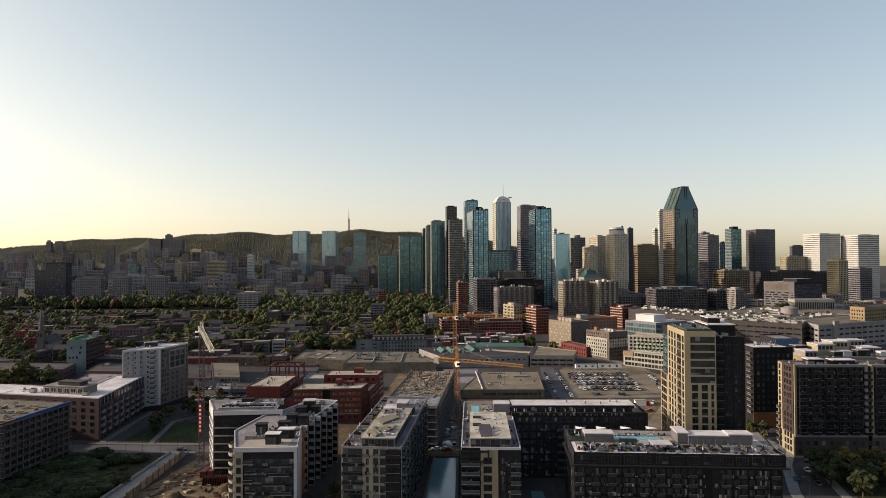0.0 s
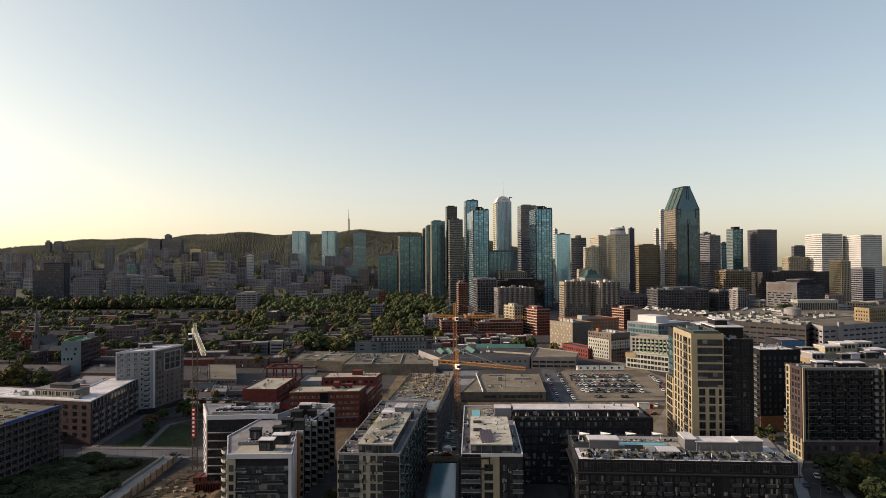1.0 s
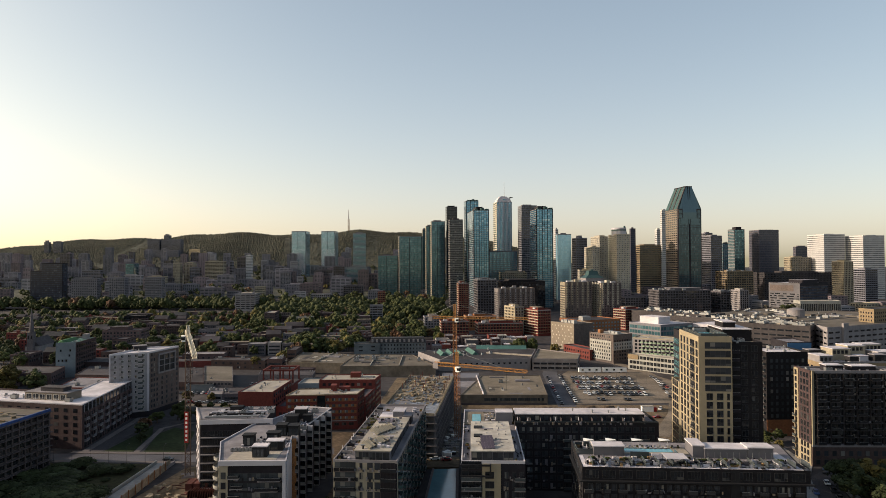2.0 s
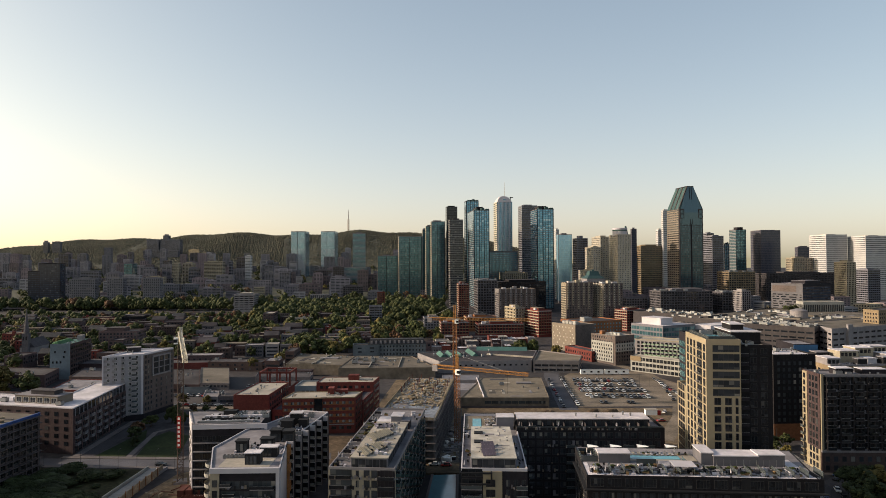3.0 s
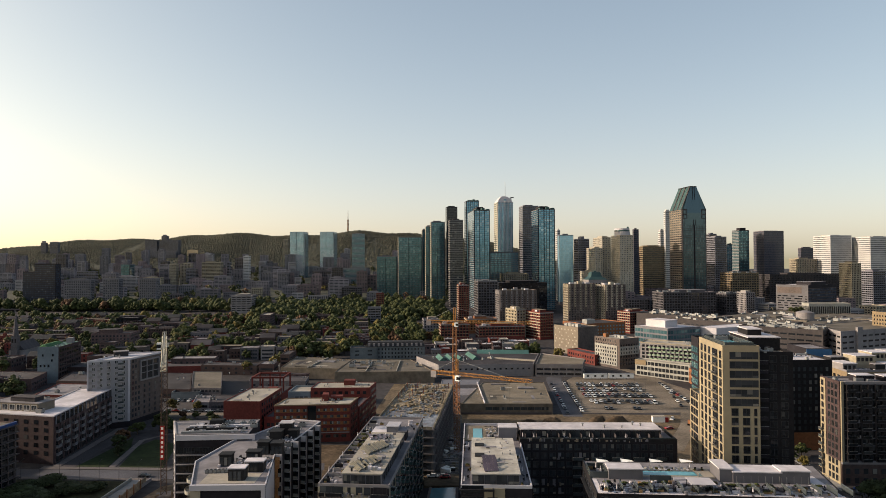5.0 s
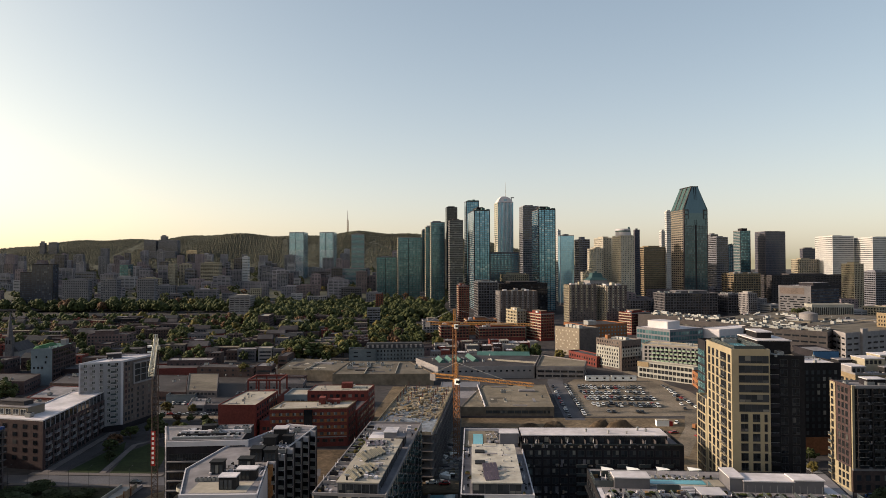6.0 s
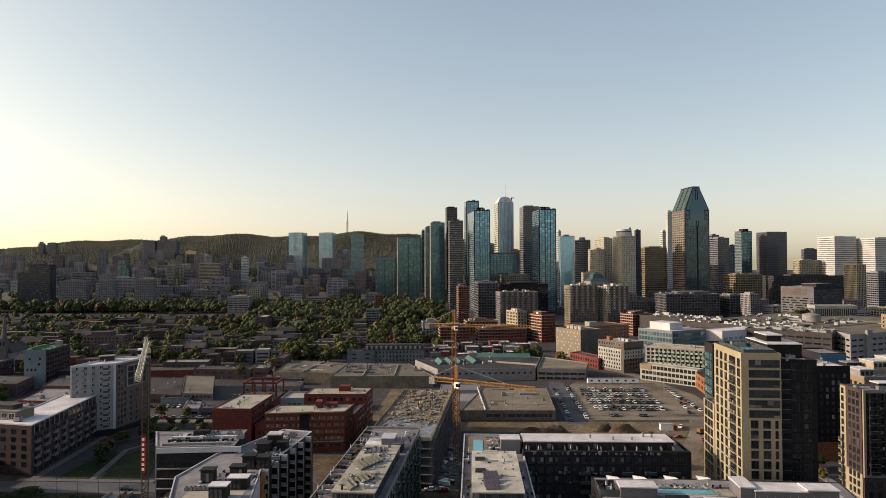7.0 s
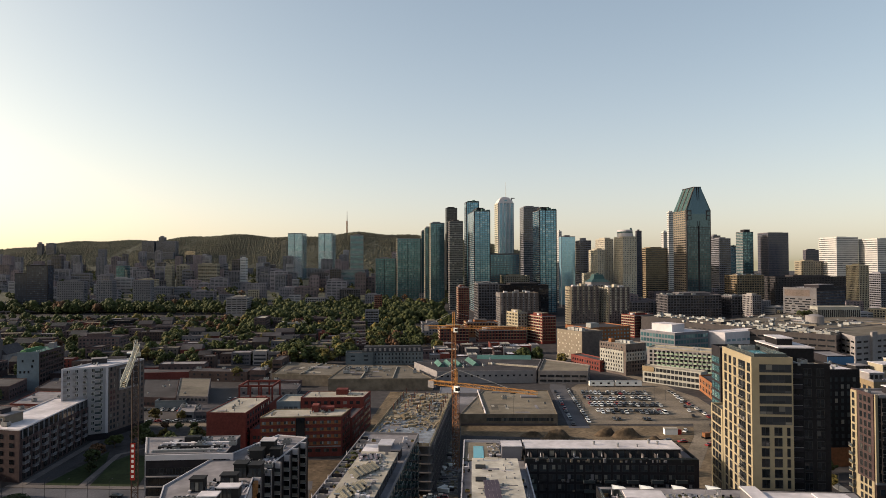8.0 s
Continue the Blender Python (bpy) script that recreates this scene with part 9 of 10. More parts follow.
patch("bank", "bare earth bank at the end of a water basin", "bank", [(-16, 278.6), (-2.6, 279), (-2.6, 292), (-17, 292)], "dirt", 0.9, 1.2)
basin = solid("water_basin", Shape().prism([(-16, 180), (-3.6, 180), (-3.8, 278), (-13, 277)], -0.3, 0.6), M["basin"], "still water basin between two apartment blocks", "water", kind="structure")
for pts in ([(-16.6, 180), (-13.4, 277.6)], [(-3.0, 180), (-3.2, 278)]):
    strip("coping", "concrete coping of a water basin", "coping", pts, 0.9, "paving", 0.8)
patch("yard", "worn asphalt yard behind the brick blocks", "yard", [(-230, 392), (-60, 398), (-60, 486), (-235, 500)], "asphalt", 0.03)
strip("railway", "rail corridor with ballast tracks", "railway", [(-300, 1000), (100, 960)], 14, "gravel_lot", 0.08)


def car_parts(kind):
    """Body with wheel arches, glasshouse and wheels of a small car or a van."""
    body, glass = Shape(), Shape()
    L, W = (4.5, 1.8) if kind == 0 else (5.2, 2.0)
    hood, roof = (0.85, 1.45) if kind == 0 else (1.05, 1.95)
    sec = [(0, 0.35), (0, hood - 0.2), (0.15, hood - 0.05), (1.1, hood), (L - 0.7, hood), (L, hood - 0.1), (L, 0.35)]
    n = len(sec)
    body.add([(x, -W / 2, z) for x, z in sec] + [(x, W / 2, z) for x, z in sec],
             [tuple(range(n)), tuple(range(2 * n - 1, n - 1, -1))] + [(i, n + i, n + (i + 1) % n, (i + 1) % n) for i in range(n)])
    f0, f1, b0, b1 = (1.2, 1.9, L - 0.5, L - 1.1) if kind == 0 else (0.9, 1.5, L - 0.1, L - 0.3)
    w2 = W / 2 - 0.1
    glass.add([(f0, -w2, hood), (b0, -w2, hood), (b0, w2, hood), (f0, w2, hood), (f1, -w2 + 0.15, roof - 0.06), (b1, -w2 + 0.15, roof - 0.06), (b1, w2 - 0.15, roof - 0.06), (f1, w2 - 0.15, roof - 0.06)],
              [(0, 1, 5, 4), (1, 2, 6, 5), (2, 3, 7, 6), (3, 0, 4, 7)])
    lid = Shape().prism([(f1 - 0.05, -w2 + 0.12), (b1 + 0.05, -w2 + 0.12), (b1 + 0.05, w2 - 0.12), (f1 - 0.05, w2 - 0.12)], roof - 0.06, roof)
    return body, glass, lid, L, W


PAINTS = {}
for word, rgb in (("white", (0.75, 0.75, 0.74)), ("silver", (0.42, 0.43, 0.44)), ("black", (0.02, 0.02, 0.022)), ("grey", (0.12, 0.125, 0.13)),
                  ("red", (0.30, 0.02, 0.02)), ("blue", (0.03, 0.07, 0.18))):
    PAINTS[word] = surface("car_paint_" + word, rgb, 0.28, 0.1 if word != "silver" else 0.5, grain=0.03, stain=0.04, spec=0.6)


def car(x, y, rz, word, kind=0, group="parked cars", z=0.08):
    def make():
        b, g, lid, L, W = car_parts(kind)
        b.add(lid.v, lid.f)
        gear = Shape()
        for wx in (0.85, L - 0.9):
            for wy in (-W / 2 + 0.1, W / 2 - 0.1):
                gear.tube((wx, wy - 0.11, 0.33), (wx, wy + 0.11, 0.33), 0.33, sides=12)
        gear.box(0.7, -0.6, 0.25, L - 0.7, 0.6, 0.4)
        return b.mesh("body", [PAINTS[word]]), g.mesh("glasshouse", [M["glass_dark"]]), gear.mesh("running_gear", [M["rubber"]]), L, W
    b, g, w4, L, W = stored(("car", word, kind), make)
    ob = thing("van" if kind else "car", "parked %s %s with dark windows" % (word, "delivery van" if kind else "car"), "van" if kind else "car", (x, y, z), rz, group)
    part("body", b, None, ob)
    part("glasshouse", g, None, ob)
    part("running_gear", w4, None, ob)
    return ob


def parked():
    r = random.Random(5)
    words = ("white", "white", "white", "silver", "silver", "silver", "black", "black", "black", "grey", "grey", "grey", "grey", "white", "black", "black", "grey", "silver", "grey", "black", "black", "white", "red")
    for y, x0, x1, face in ((482, 79, 122, 90), (476.6, 78, 121, 90), (464.6, 77, 121, 90), (459.4, 78, 118, 90), (447, 77, 121, 90), (441.6, 77, 121, 90), (428, 75, 118, 90), (422.8, 77, 116, 90), (408, 80, 112, 90)):
        x = x0
        while x < x1:
            if r.random() < (0.86 if y > 424 else 0.7 if y > 410 else 0.42):
                car(x + r.uniform(-0.2, 0.2), y + r.uniform(-0.5, 0.5) + (0 if face == 90 else 4.5), face + r.uniform(-3, 3), r.choice(words), 1 if r.random() < 0.08 else 0)
            x += 2.75
    for k in range(15):
        y = 402 + 6.1 * k
        car(67.4 + (y - 400) * 0.03, y, 88 + r.uniform(-4, 4), r.choice(words), group="cars along the streets")
        if k % 3 != 1:
            car(58.0 + (y - 400) * 0.03, y - 6, 88, r.choice(words), group="cars along the streets", z=0.1)
    for k in range(12):
        car(136.6 + 0.04 * k, 414 + 6.4 * k, 88 + r.uniform(-3, 3), r.choice(words), group="cars along the streets", z=0.1)
        if k % 2:
            car(127.5 + 0.9 * k, 410 + 6.0 * k, 80, r.choice(words), group="cars along the streets", z=0.1)
    for x, y, a, w in ((-128, 288.5, 182, "black"), (160, 276, 3, "grey"), (144.5, 275, 45, "black"), (138.6, 262, 72, "white"), (136.6, 254, 72, "black"),
                       (134.6, 246.5, 72, "grey"), (129, 252, 72, "blue"), (151, 279, 160, "blue"), (-15.5, 288, 5, "white"), (-10.4, 287, 8, "red"), (-6.4, 288.4, 178, "silver"),
                       (96.5, 368, 5, "black"), (103, 366, 10, "red"), (112, 384, 60, "white"), (114, 360, 30, "red")):
        car(x, y, a, w, group="cars along the streets", z=0.92 if -17 < x < -3 and y < 292 else 0.08)
    for k in range(12):
        car(-205 + 3.6 * k, 424 + r.uniform(-0.5, 0.5), 90, r.choice(words), group="cars behind the sheds")
        if k < 9:
            car(-176 + 4.9 * k, 399.6 + r.uniform(-0.3, 0.3), 2, r.choice(words), group="cars behind the sheds")
        if k % 2:
            car(-150 + 3.2 * k, 440 + r.uniform(-1, 1), 90, r.choice(words), group="cars behind the sheds")
    for k in range(14):
        car(-150 + 3.1 * k, 454 + r.uniform(-0.5, 0.5), 90, r.choice(words), group="cars behind the sheds")


def trailers():
    """Two long white trailers and a small red and white site hut."""
    for x, y, L in ((87.5, 504, 17), (106, 504.6, 18)):
        ob = thing("trailer", "long white office trailer with dark windows on wheels", "trailer", (x, y, 0.06), 1.2, "trailers by the lot")
        part("body", Shape().box(0, 0, 0.7, L, 3, 3.9), M["white_paint"], ob)
        part("roof", Shape().box(-0.1, -0.1, 3.9, L + 0.1, 3.1, 4.05), M["metal"], ob)
        for k in range(3):
            part("window", window_mesh(1.4, 1.0, "glass_dark", "frame", 0), None, ob, at=pose(2 + k * L / 3.2, 0, 2.0))
        for wx in (L * 0.3, L * 0.7):
            part("wheel", Shape().tube((wx, 0.1, 0.4), (wx, 2.9, 0.4), 0.4, sides=12), M["rubber"], ob)
    ob = thing("site_hut", "white and red site hut on bare earth", "site hut", (101, 380, 0.04), 0)
    part("body", Shape().box(0, 0, 0, 6.4, 3, 3), M["white_paint"], ob)
    part("red_end", Shape().box(6.4, 0.4, 0, 8.4, 2.6, 2.4), M["sign_red"], ob)
    part("roof", Shape().box(-0.2, -0.2, 3, 6.6, 3.2, 3.15), M["pale_roof"], ob)
    ob = thing("digger", "dark red excavator with a raised arm on bare earth", "excavator", (118, 372, 0.04), 20)
    part("track", Shape().box(0, 0, 0, 4.2, 0.7, 0.9), M["rubber"], ob)
    part("track", Shape().box(0, 2.0, 0, 4.2, 2.7, 0.9), M["rubber"], ob)
    part("cab", Shape().box(0.3, 0.2, 0.9, 3.4, 2.5, 2.9), M["crane_red"], ob)
    part("arm", Shape().tube((3.2, 1.3, 2.0), (6.5, 1.3, 4.6), 0.3, sides=6).tube((6.5, 1.3, 4.6), (9.0, 1.3, 1.2), 0.22, sides=6), M["crane_red"], ob)
    part("bucket", Shape().box(8.6, 0.8, 0.2, 9.6, 1.8, 1.2), M["black_metal"], ob)


def earth_heap(x, y, w, d, h, seed):
    r = random.Random(seed)
    n, m = 30, 18
    bumps = [(r.uniform(-0.6, 0.6), r.uniform(-0.5, 0.5), r.uniform(0.25, 0.5), r.uniform(0.35, 0.8)) for _ in range(7)]
    s = Shape()
    for j in range(m + 1):
        for i in range(n + 1):
            a, b = i / n * 2 - 1, j / m * 2 - 1
            edge = max(0.0, 1 - (a * a + b * b))
            k = sum(q * math.exp(-((a - u) ** 2 + (b - v) ** 2) / (e * e)) for u, v, e, q in bumps)
            s.v.append((a * w / 2, b * d / 2, h * edge * min(1.2, k) * r.uniform(0.88, 1.1) - 0.1))
    for j in range(m):
        for i in range(n):
            s.f.append((j * (n + 1) + i, j * (n + 1) + i + 1, (j + 1) * (n + 1) + i + 1, (j + 1) * (n + 1) + i))
    s.m = [0] * len(s.f)
    ob = solid("earth_mound", s, M["dug_earth"], "rough mound of dug dark brown earth", "earth mound", (x, y, 0), group="earth mounds", rz=seed * 31 % 24 - 12)
    ob.data.polygons.foreach_set("use_smooth", [True] * len(ob.data.polygons))


def building_site():
    """Shuttering, containers and stacks in the building pit, and the planked wall by the ramp."""
    r = random.Random(17)
    wall = thing("plank_wall", "brown planked retaining wall along a ramp", "retaining wall", (-122.4, 226, 0), 93)
    plank = Shape().box(0, 0, 0, 1.75, 0.2, 3.2).mesh("plank", [M["deck_ply"]])
    for k in range(30):
        part("plank", plank, None, wall, at=pose(1.8 * k, r.uniform(-0.05, 0.05), r.uniform(-0.3, 0.1)))
        if k % 3 == 0:
            part("post", Shape().box(0, -0.3, 0, 0.25, 0.0, 3.8), M["crane_red"], wall, at=pose(1.8 * k, 0, 0))
    for k in range(3):
        ob = thing("container", "rust red steel container with ribbed sides", "container", (-104 + 2.9 * k, 252 + 0.4 * k, 0.06), 92, "containers on the site")
        part("body", Shape().box(0, 0, 0, 6, 2.4, 2.6), M["maroon"], ob)
        for j in range(10):
            part("rib", Shape().box(0.3 + 0.58 * j, -0.06, 0.1, 0.5 + 0.58 * j, 0.0, 2.5), M["maroon"], ob)
    for k in range(120):
        x, y = r.uniform(-120, -84), r.uniform(205, 268)
        if y > 255 and x > -108:
            continue
        kind = r.random()
        if kind < 0.55:
            w, d, h = r.uniform(0.6, 1.9), r.uniform(0.3, 0.9), r.uniform(0.3, 1.2)
            s = Shape().prism([(-w, -d), (w * 0.9, -d * 1.1), (w, d), (-w * 0.9, d * 0.9)], 0, h, scale_top=r.uniform(0.7, 1.0))
            solid("site_board", s, M[r.choice(("plywood", "deck_ply", "maroon", "dirt"))], "low stack of boards on the earth", "board stack", (x, y, 0.06), r.uniform(0, 180), "stacks on the building site")
        elif kind < 0.95:
            solid("steel_pipe", Shape().tube((-2.5, 0, 0.16), (2.5, 0, 0.16), 0.16, sides=7), M["maroon"], "rusty steel pipe lying on the earth", "pipe", (x, y, 0.06), r.uniform(0, 180), "pipes on the building site")
        else:
            ob = thing("shoring_table", "timber shoring table on four props", "shoring", (x, y, 0.06), r.uniform(0, 90), "shoring on the building site")
            part("tabletop", Shape().box(-1.1, -1.1, 2.4, 1.1, 1.1, 2.55), M["deck_ply"], ob)
            for px, py in ((-0.9, -0.9), (0.9, -0.9), (0.9, 0.9), (-0.9, 0.9)):
                part("prop", Shape().box(px - 0.1, py - 0.1, 0, px + 0.1, py + 0.1, 2.4), M["deck_ply"], ob)
    panel = Shape().box(0, 0, 0, 0.25, 4.0, 3.0).mesh("form_panel", [M["maroon"]])
    rack = thing("form_rack", "row of dark red formwork panels standing on edge", "formwork", (-102, 243, 0.06), 4)
    for k in range(14):
        part("form_panel", panel, None, rack, at=pose(0.9 * k, 0.2 * (k % 3), 0, 0, 8, 0))
    litter = Shape()
    for k in range(900):
        x, y = r.uniform(-17, -4), r.uniform(293, 394)
        w, d, h = r.uniform(0.2, 1.6), r.uniform(0.15, 0.7), r.uniform(0.1, 0.7)
        litter.prism([(x - w, y - d), (x + w, y - d * 0.8), (x + w * 0.9, y + d), (x - w * 0.8, y + d * 0.9)], 0.04, 0.05 + h, r.choice((0, 0, 1, 2)))
    solid("site_litter", litter, [M["concrete"], M["plywood"], M["metal"]], "boards, rubble and steel strewn over a site track", "site litter", kind="stuff")
    for k in range(40):
        x, y = r.uniform(-17, -5), r.uniform(293, 392)
        s = Shape().box(-r.uniform(0.8, 2.5), -r.uniform(0.5, 1.2), 0, r.uniform(0.8, 2.5), r.uniform(0.5, 1.2), r.uniform(0.4, 1.8))
        solid("pallet_load", s, M[r.choice(("plywood", "concrete", "metal", "maroon", "white_paint", "dark_panel"))], "loaded pallet on a muddy site track", "pallet load", (x, y, 0.05), r.uniform(0, 180), "loads on the site track")


def street_lamp_at(x, y, rz):
    def make():
        s = Shape().tube((0, 0, 0), (0, 0, 8), 0.07, 0.05, 6)
        s.tube((0, 0, 8), (1.8, 0, 8.5), 0.05, 0.04, 5)
        return s.mesh("pole", [M["frame"]]), Shape().box(1.5, -0.12, 8.44, 2.3, 0.12, 8.56).mesh("lamp_head", [M["frame"]])
    a, b = stored(("lamp",), make)
    ob = thing("street_lamp", "grey metal street lamp with one curved arm", "street lamp", (x, y, 0.1), rz, "street lamps")
    part("pole", a, None, ob)
    part("lamp_head", b, None, ob)


parked()
trailers()
for q in ((46, 373, 20, 10, 3.6, 3), (34, 376, 14, 8, 2.0, 6), (72, 379, 16, 9, 3.0, 9), (82, 376, 20, 11, 3.8, 12), (91, 371, 12, 7, 2.0, 15), (-106, 230, 12, 9, 2.2, 14), (-90, 240, 12, 8, 2.0, 18)):
    earth_heap(*q)
building_site()
for k in range(8):
    street_lamp_at(-177 + 8 * k, 281.5, 90)
    street_lamp_at(123 + 3.2 * k, 232 + 13 * k, 165)
    street_lamp_at(66.4 + 0.4 * k, 400 + 12 * k, 180)
for k in range(9):
    street_lamp_at(78 + 7 * k, 462, 90)
    street_lamp_at(-930 + 62 * k, 1068, 0)


# ---- the old quarter, its trees, and the hillside ----
HOUSE_WALLS = ("dull_brick", "dull_brick", "plum_brick", "brown_brick", "plum_brick", "brown_brick", "red_brick", "umber", "grey_brick")


def clear_of(x, y, r, spots):
    return all((x - a) ** 2 + (y - b) ** 2 > (r + c) ** 2 for a, b, c in spots)


KEEP = [(-391, 585, 24), (-118, 530, 50), (-65, 518, 60), (10, 545, 62), (-315, 500, 30), (-350, 680, 45), (-80, 600, 34), (-50, 605, 30), (-50, 655, 30), (-250, 535, 36), (-210, 532, 32),
        (-190, 575, 16), (-320, 880, 40), (-270, 830, 45), (-200, 850, 40), (-230, 870, 35), (-105, 935, 20), (-250, 600, 14)]


def row_house(x, y, w, d, h, rz, wall, roof, seed):
    b = Building("row_house", "%s row house among garden trees" % HOUSE_WORDS[wall], "house", turned(x, y, w, d, rz), h, wall, roof, parapet=0.5, group="houses of the old quarter", plain=True)
    n = int(h / 3.2)
    if seed % 3 == 0 and w < 22:
        part("gable_roof", Shape().add([(-0.4, -0.4, 0), (w + 0.4, -0.4, 0), (w + 0.4, d + 0.4, 0), (-0.4, d + 0.4, 0), (-0.2, d / 2, d * 0.3), (w + 0.2, d / 2, d * 0.3)],
                                       [(0, 1, 5, 4), (1, 2, 5), (2, 3, 4, 5), (3, 0, 4), (3, 2, 1, 0)]), M["dark_slate" if seed % 2 else "tar_roof"], b.ob, at=pose(0, 0, b.top + 0.5))
    b.joined(0, n, max(2, int(w / 3)), 1.1, 1.6, z=1.2, pitch=3.2, glass="glass_dark")
    r = random.Random(seed)
    if r.random() < 0.4 and (seed % 3 or w >= 22):
        b.block("stair_house", w * 0.3, d * 0.3, w * 0.3 + 2.6, d * 0.3 + 3, 2.2, wall)
    if r.random() < 0.6:
        u = r.uniform(1, w - 2)
        part("chimney", Shape().box(u, d - 1.2, h - 0.6, u + 0.9, d - 0.5, h + 1.5), M["red_brick"], b.ob)


def quarter():
    """Rows of houses on slanting streets, with trees in the yards."""
    r = random.Random(29)
    spots = list(KEEP)
    a = radians(9)
    u, v = Vector((math.cos(a), math.sin(a))), Vector((-math.sin(a), math.cos(a)))
    o = Vector((-60, 568))
    houses = 0
    for row in range(16):
        s = -20.0
        while s > -880:
            w = r.uniform(9, 30)
            p = o + v * (row * 29 + (r.uniform(-3, 3))) + u * (s - w)
            s -= w + (r.uniform(0.5, 3) if r.random() < 0.45 else r.uniform(8, 30))
            if p.x < -0.80 * p.y + 40 or p.y < 470 or p.y > 1060 or p.x > -30:
                continue
            if not clear_of(p.x + w / 2, p.y + 5, w * 0.55, KEEP) or houses > 235:
                continue
            wall = r.choice(HOUSE_WALLS)
            row_house(p.x, p.y, w, r.uniform(10, 14), r.uniform(7.5, 12), 9 + r.uniform(-1.5, 1.5), wall, r.choice(("tar_roof", "tar_roof", "tar_roof", "membrane", "gravel_roof")), row * 100 + houses)
            spots.append((p.x + w / 2, p.y + 6, w * 0.42))
            houses += 1
    return spots


def planted(spots):
    """Single trees near by; further off the tree tops run together."""
    r = random.Random(31)
    n = 0
    tries = 0
    while n < 150 and tries < 6000:
        tries += 1
        y = 500 + 300 * r.random() ** 0.8
        x = r.uniform(-0.78 * y, -0.03 * y - 5)
        if not clear_of(x, y, 1.0, spots):
            continue
        # part of the gold share stands in for sun on green crowns
        leaf = r.choices(("leaf", "leaf_gold", "leaf_rust"), (0.70, 0.20, 0.10))[0]
        tree(x, y, 0, r.uniform(9, 15), leaf, n)
        n += 1
    for x, y, h in ((-145, 596, 19), (-130, 602, 16), (-158, 604, 15), (-112, 622, 14), (-100, 628, 13)):
        tree(x, y, 0, h, "leaf", int(h))
    for x, y, h in ((-72, 615, 10), (-92, 640, 9)):
        tree(x, y, 0, h, "leaf_gold", int(h))
    # by the lot
    for k in range(10):
        tree(52 + r.uniform(-8, 14), 612 + r.uniform(-12, 16), 0, r.uniform(9, 14), "leaf", k)
    tree(84, 606, 0, 9, "leaf_gold", 3)
    for k in range(3):
        tree(424 + 8 * k, 872 + 4 * k, 17.5, 9, "leaf", k)


def far_trees(spots):
    """Trees too far to pick out, as clumps of leaves in one sheet."""
    r = random.Random(37)
    sheets = {"leaf": Shape(), "leaf_gold": Shape(), "leaf_rust": Shape()}

    def far_tree(x, y, high, leaf, leaves=46):
        if x < -0.33 * y and 1030 < y < 1084:
            return
        if x < -0.33 * y and 960 < y <= 1030:
            high *= 0.6
        s = sheets[leaf]
        z = hill(x, y)
        wide = high * r.uniform(0.46, 0.6)
        s.tube((x, y, z - 0.5), (x, y, z + high * 0.5), 0.3, 0.15, 4)
        lumps = 18 if leaves > 40 else 7
        for k in range(lumps):
            t = 2.4 * k + r.uniform(-0.4, 0.4)
            up = (k + 0.5) / lumps
            m = wide * 0.78 * math.sin(math.pi * (0.25 + 0.68 * up)) * r.uniform(0.55, 1.0)
            blob(s, (x + m * math.cos(t), y + m * math.sin(t), z + high * (0.3 + 0.58 * up)), wide * r.uniform(0.2, 0.4), r, squash=0.9, ring=6)
        leaf_ball(s, (x, y, z + high * 0.62), wide * 0.98, leaves, r, high * 0.045)
    kinds, odds = ("leaf", "leaf_gold", "leaf_rust"), (0.78, 0.14, 0.08)
    for _ in range(430):                    # the quarter
        y = r.uniform(760, 1060)
        x = r.uniform(-0.78 * y, -0.02 * y)
        far_tree(x, y, r.uniform(9, 17), r.choices(kinds, odds)[0])
    for _ in range(330):                    # between the near yards
        y = r.uniform(560, 800)
        x = r.uniform(-0.78 * y, -0.06 * y)
        if clear_of(x, y, 0.5, spots):
            far_tree(x, y, r.uniform(8, 13), r.choices(kinds, odds)[0], 60)
    for _ in range(300):                    # the belt of tall trees before the towers
        y = r.uniform(1010, 1180)
        x = r.uniform(-0.78 * y, -0.03 * y)
        far_tree(x, y, r.uniform(11, 19), r.choices(kinds, (0.93, 0.05, 0.02))[0])
    for _ in range(130):                    # the tall belt behind the elevated road
        y = r.uniform(1086, 1130)
        x = r.uniform(-0.80 * y, -0.30 * y)
        far_tree(x, y, r.uniform(9, 15) if r.random() < 0.6 else r.uniform(16, 23), r.choices(kinds, (0.95, 0.04, 0.01))[0])
    for _ in range(230):                    # the park on the centre left
        y = r.uniform(960, 1130)
        x = r.uniform(-330, -40)
        far_tree(x, y, r.uniform(14, 21), "leaf")
    for _ in range(620):                   # the hillside streets
        y = r.uniform(1180, 2080)
        x = r.uniform(-0.78 * y, 0.0 * y)
        far_tree(x, y, r.uniform(11, 18), r.choices(kinds, (0.9, 0.07, 0.03))[0], 30)
    for k, s in sheets.items():
        ob = solid("far_trees", s, M[k], {"leaf": "green tree tops of the quarter and the park", "leaf_gold": "golden autumn tree tops among houses",
                                     "leaf_rust": "rusty autumn tree tops among houses"}[k], "trees", kind="stuff")
        ob.data.polygons.foreach_set("use_smooth", [True] * len(ob.data.polygons))


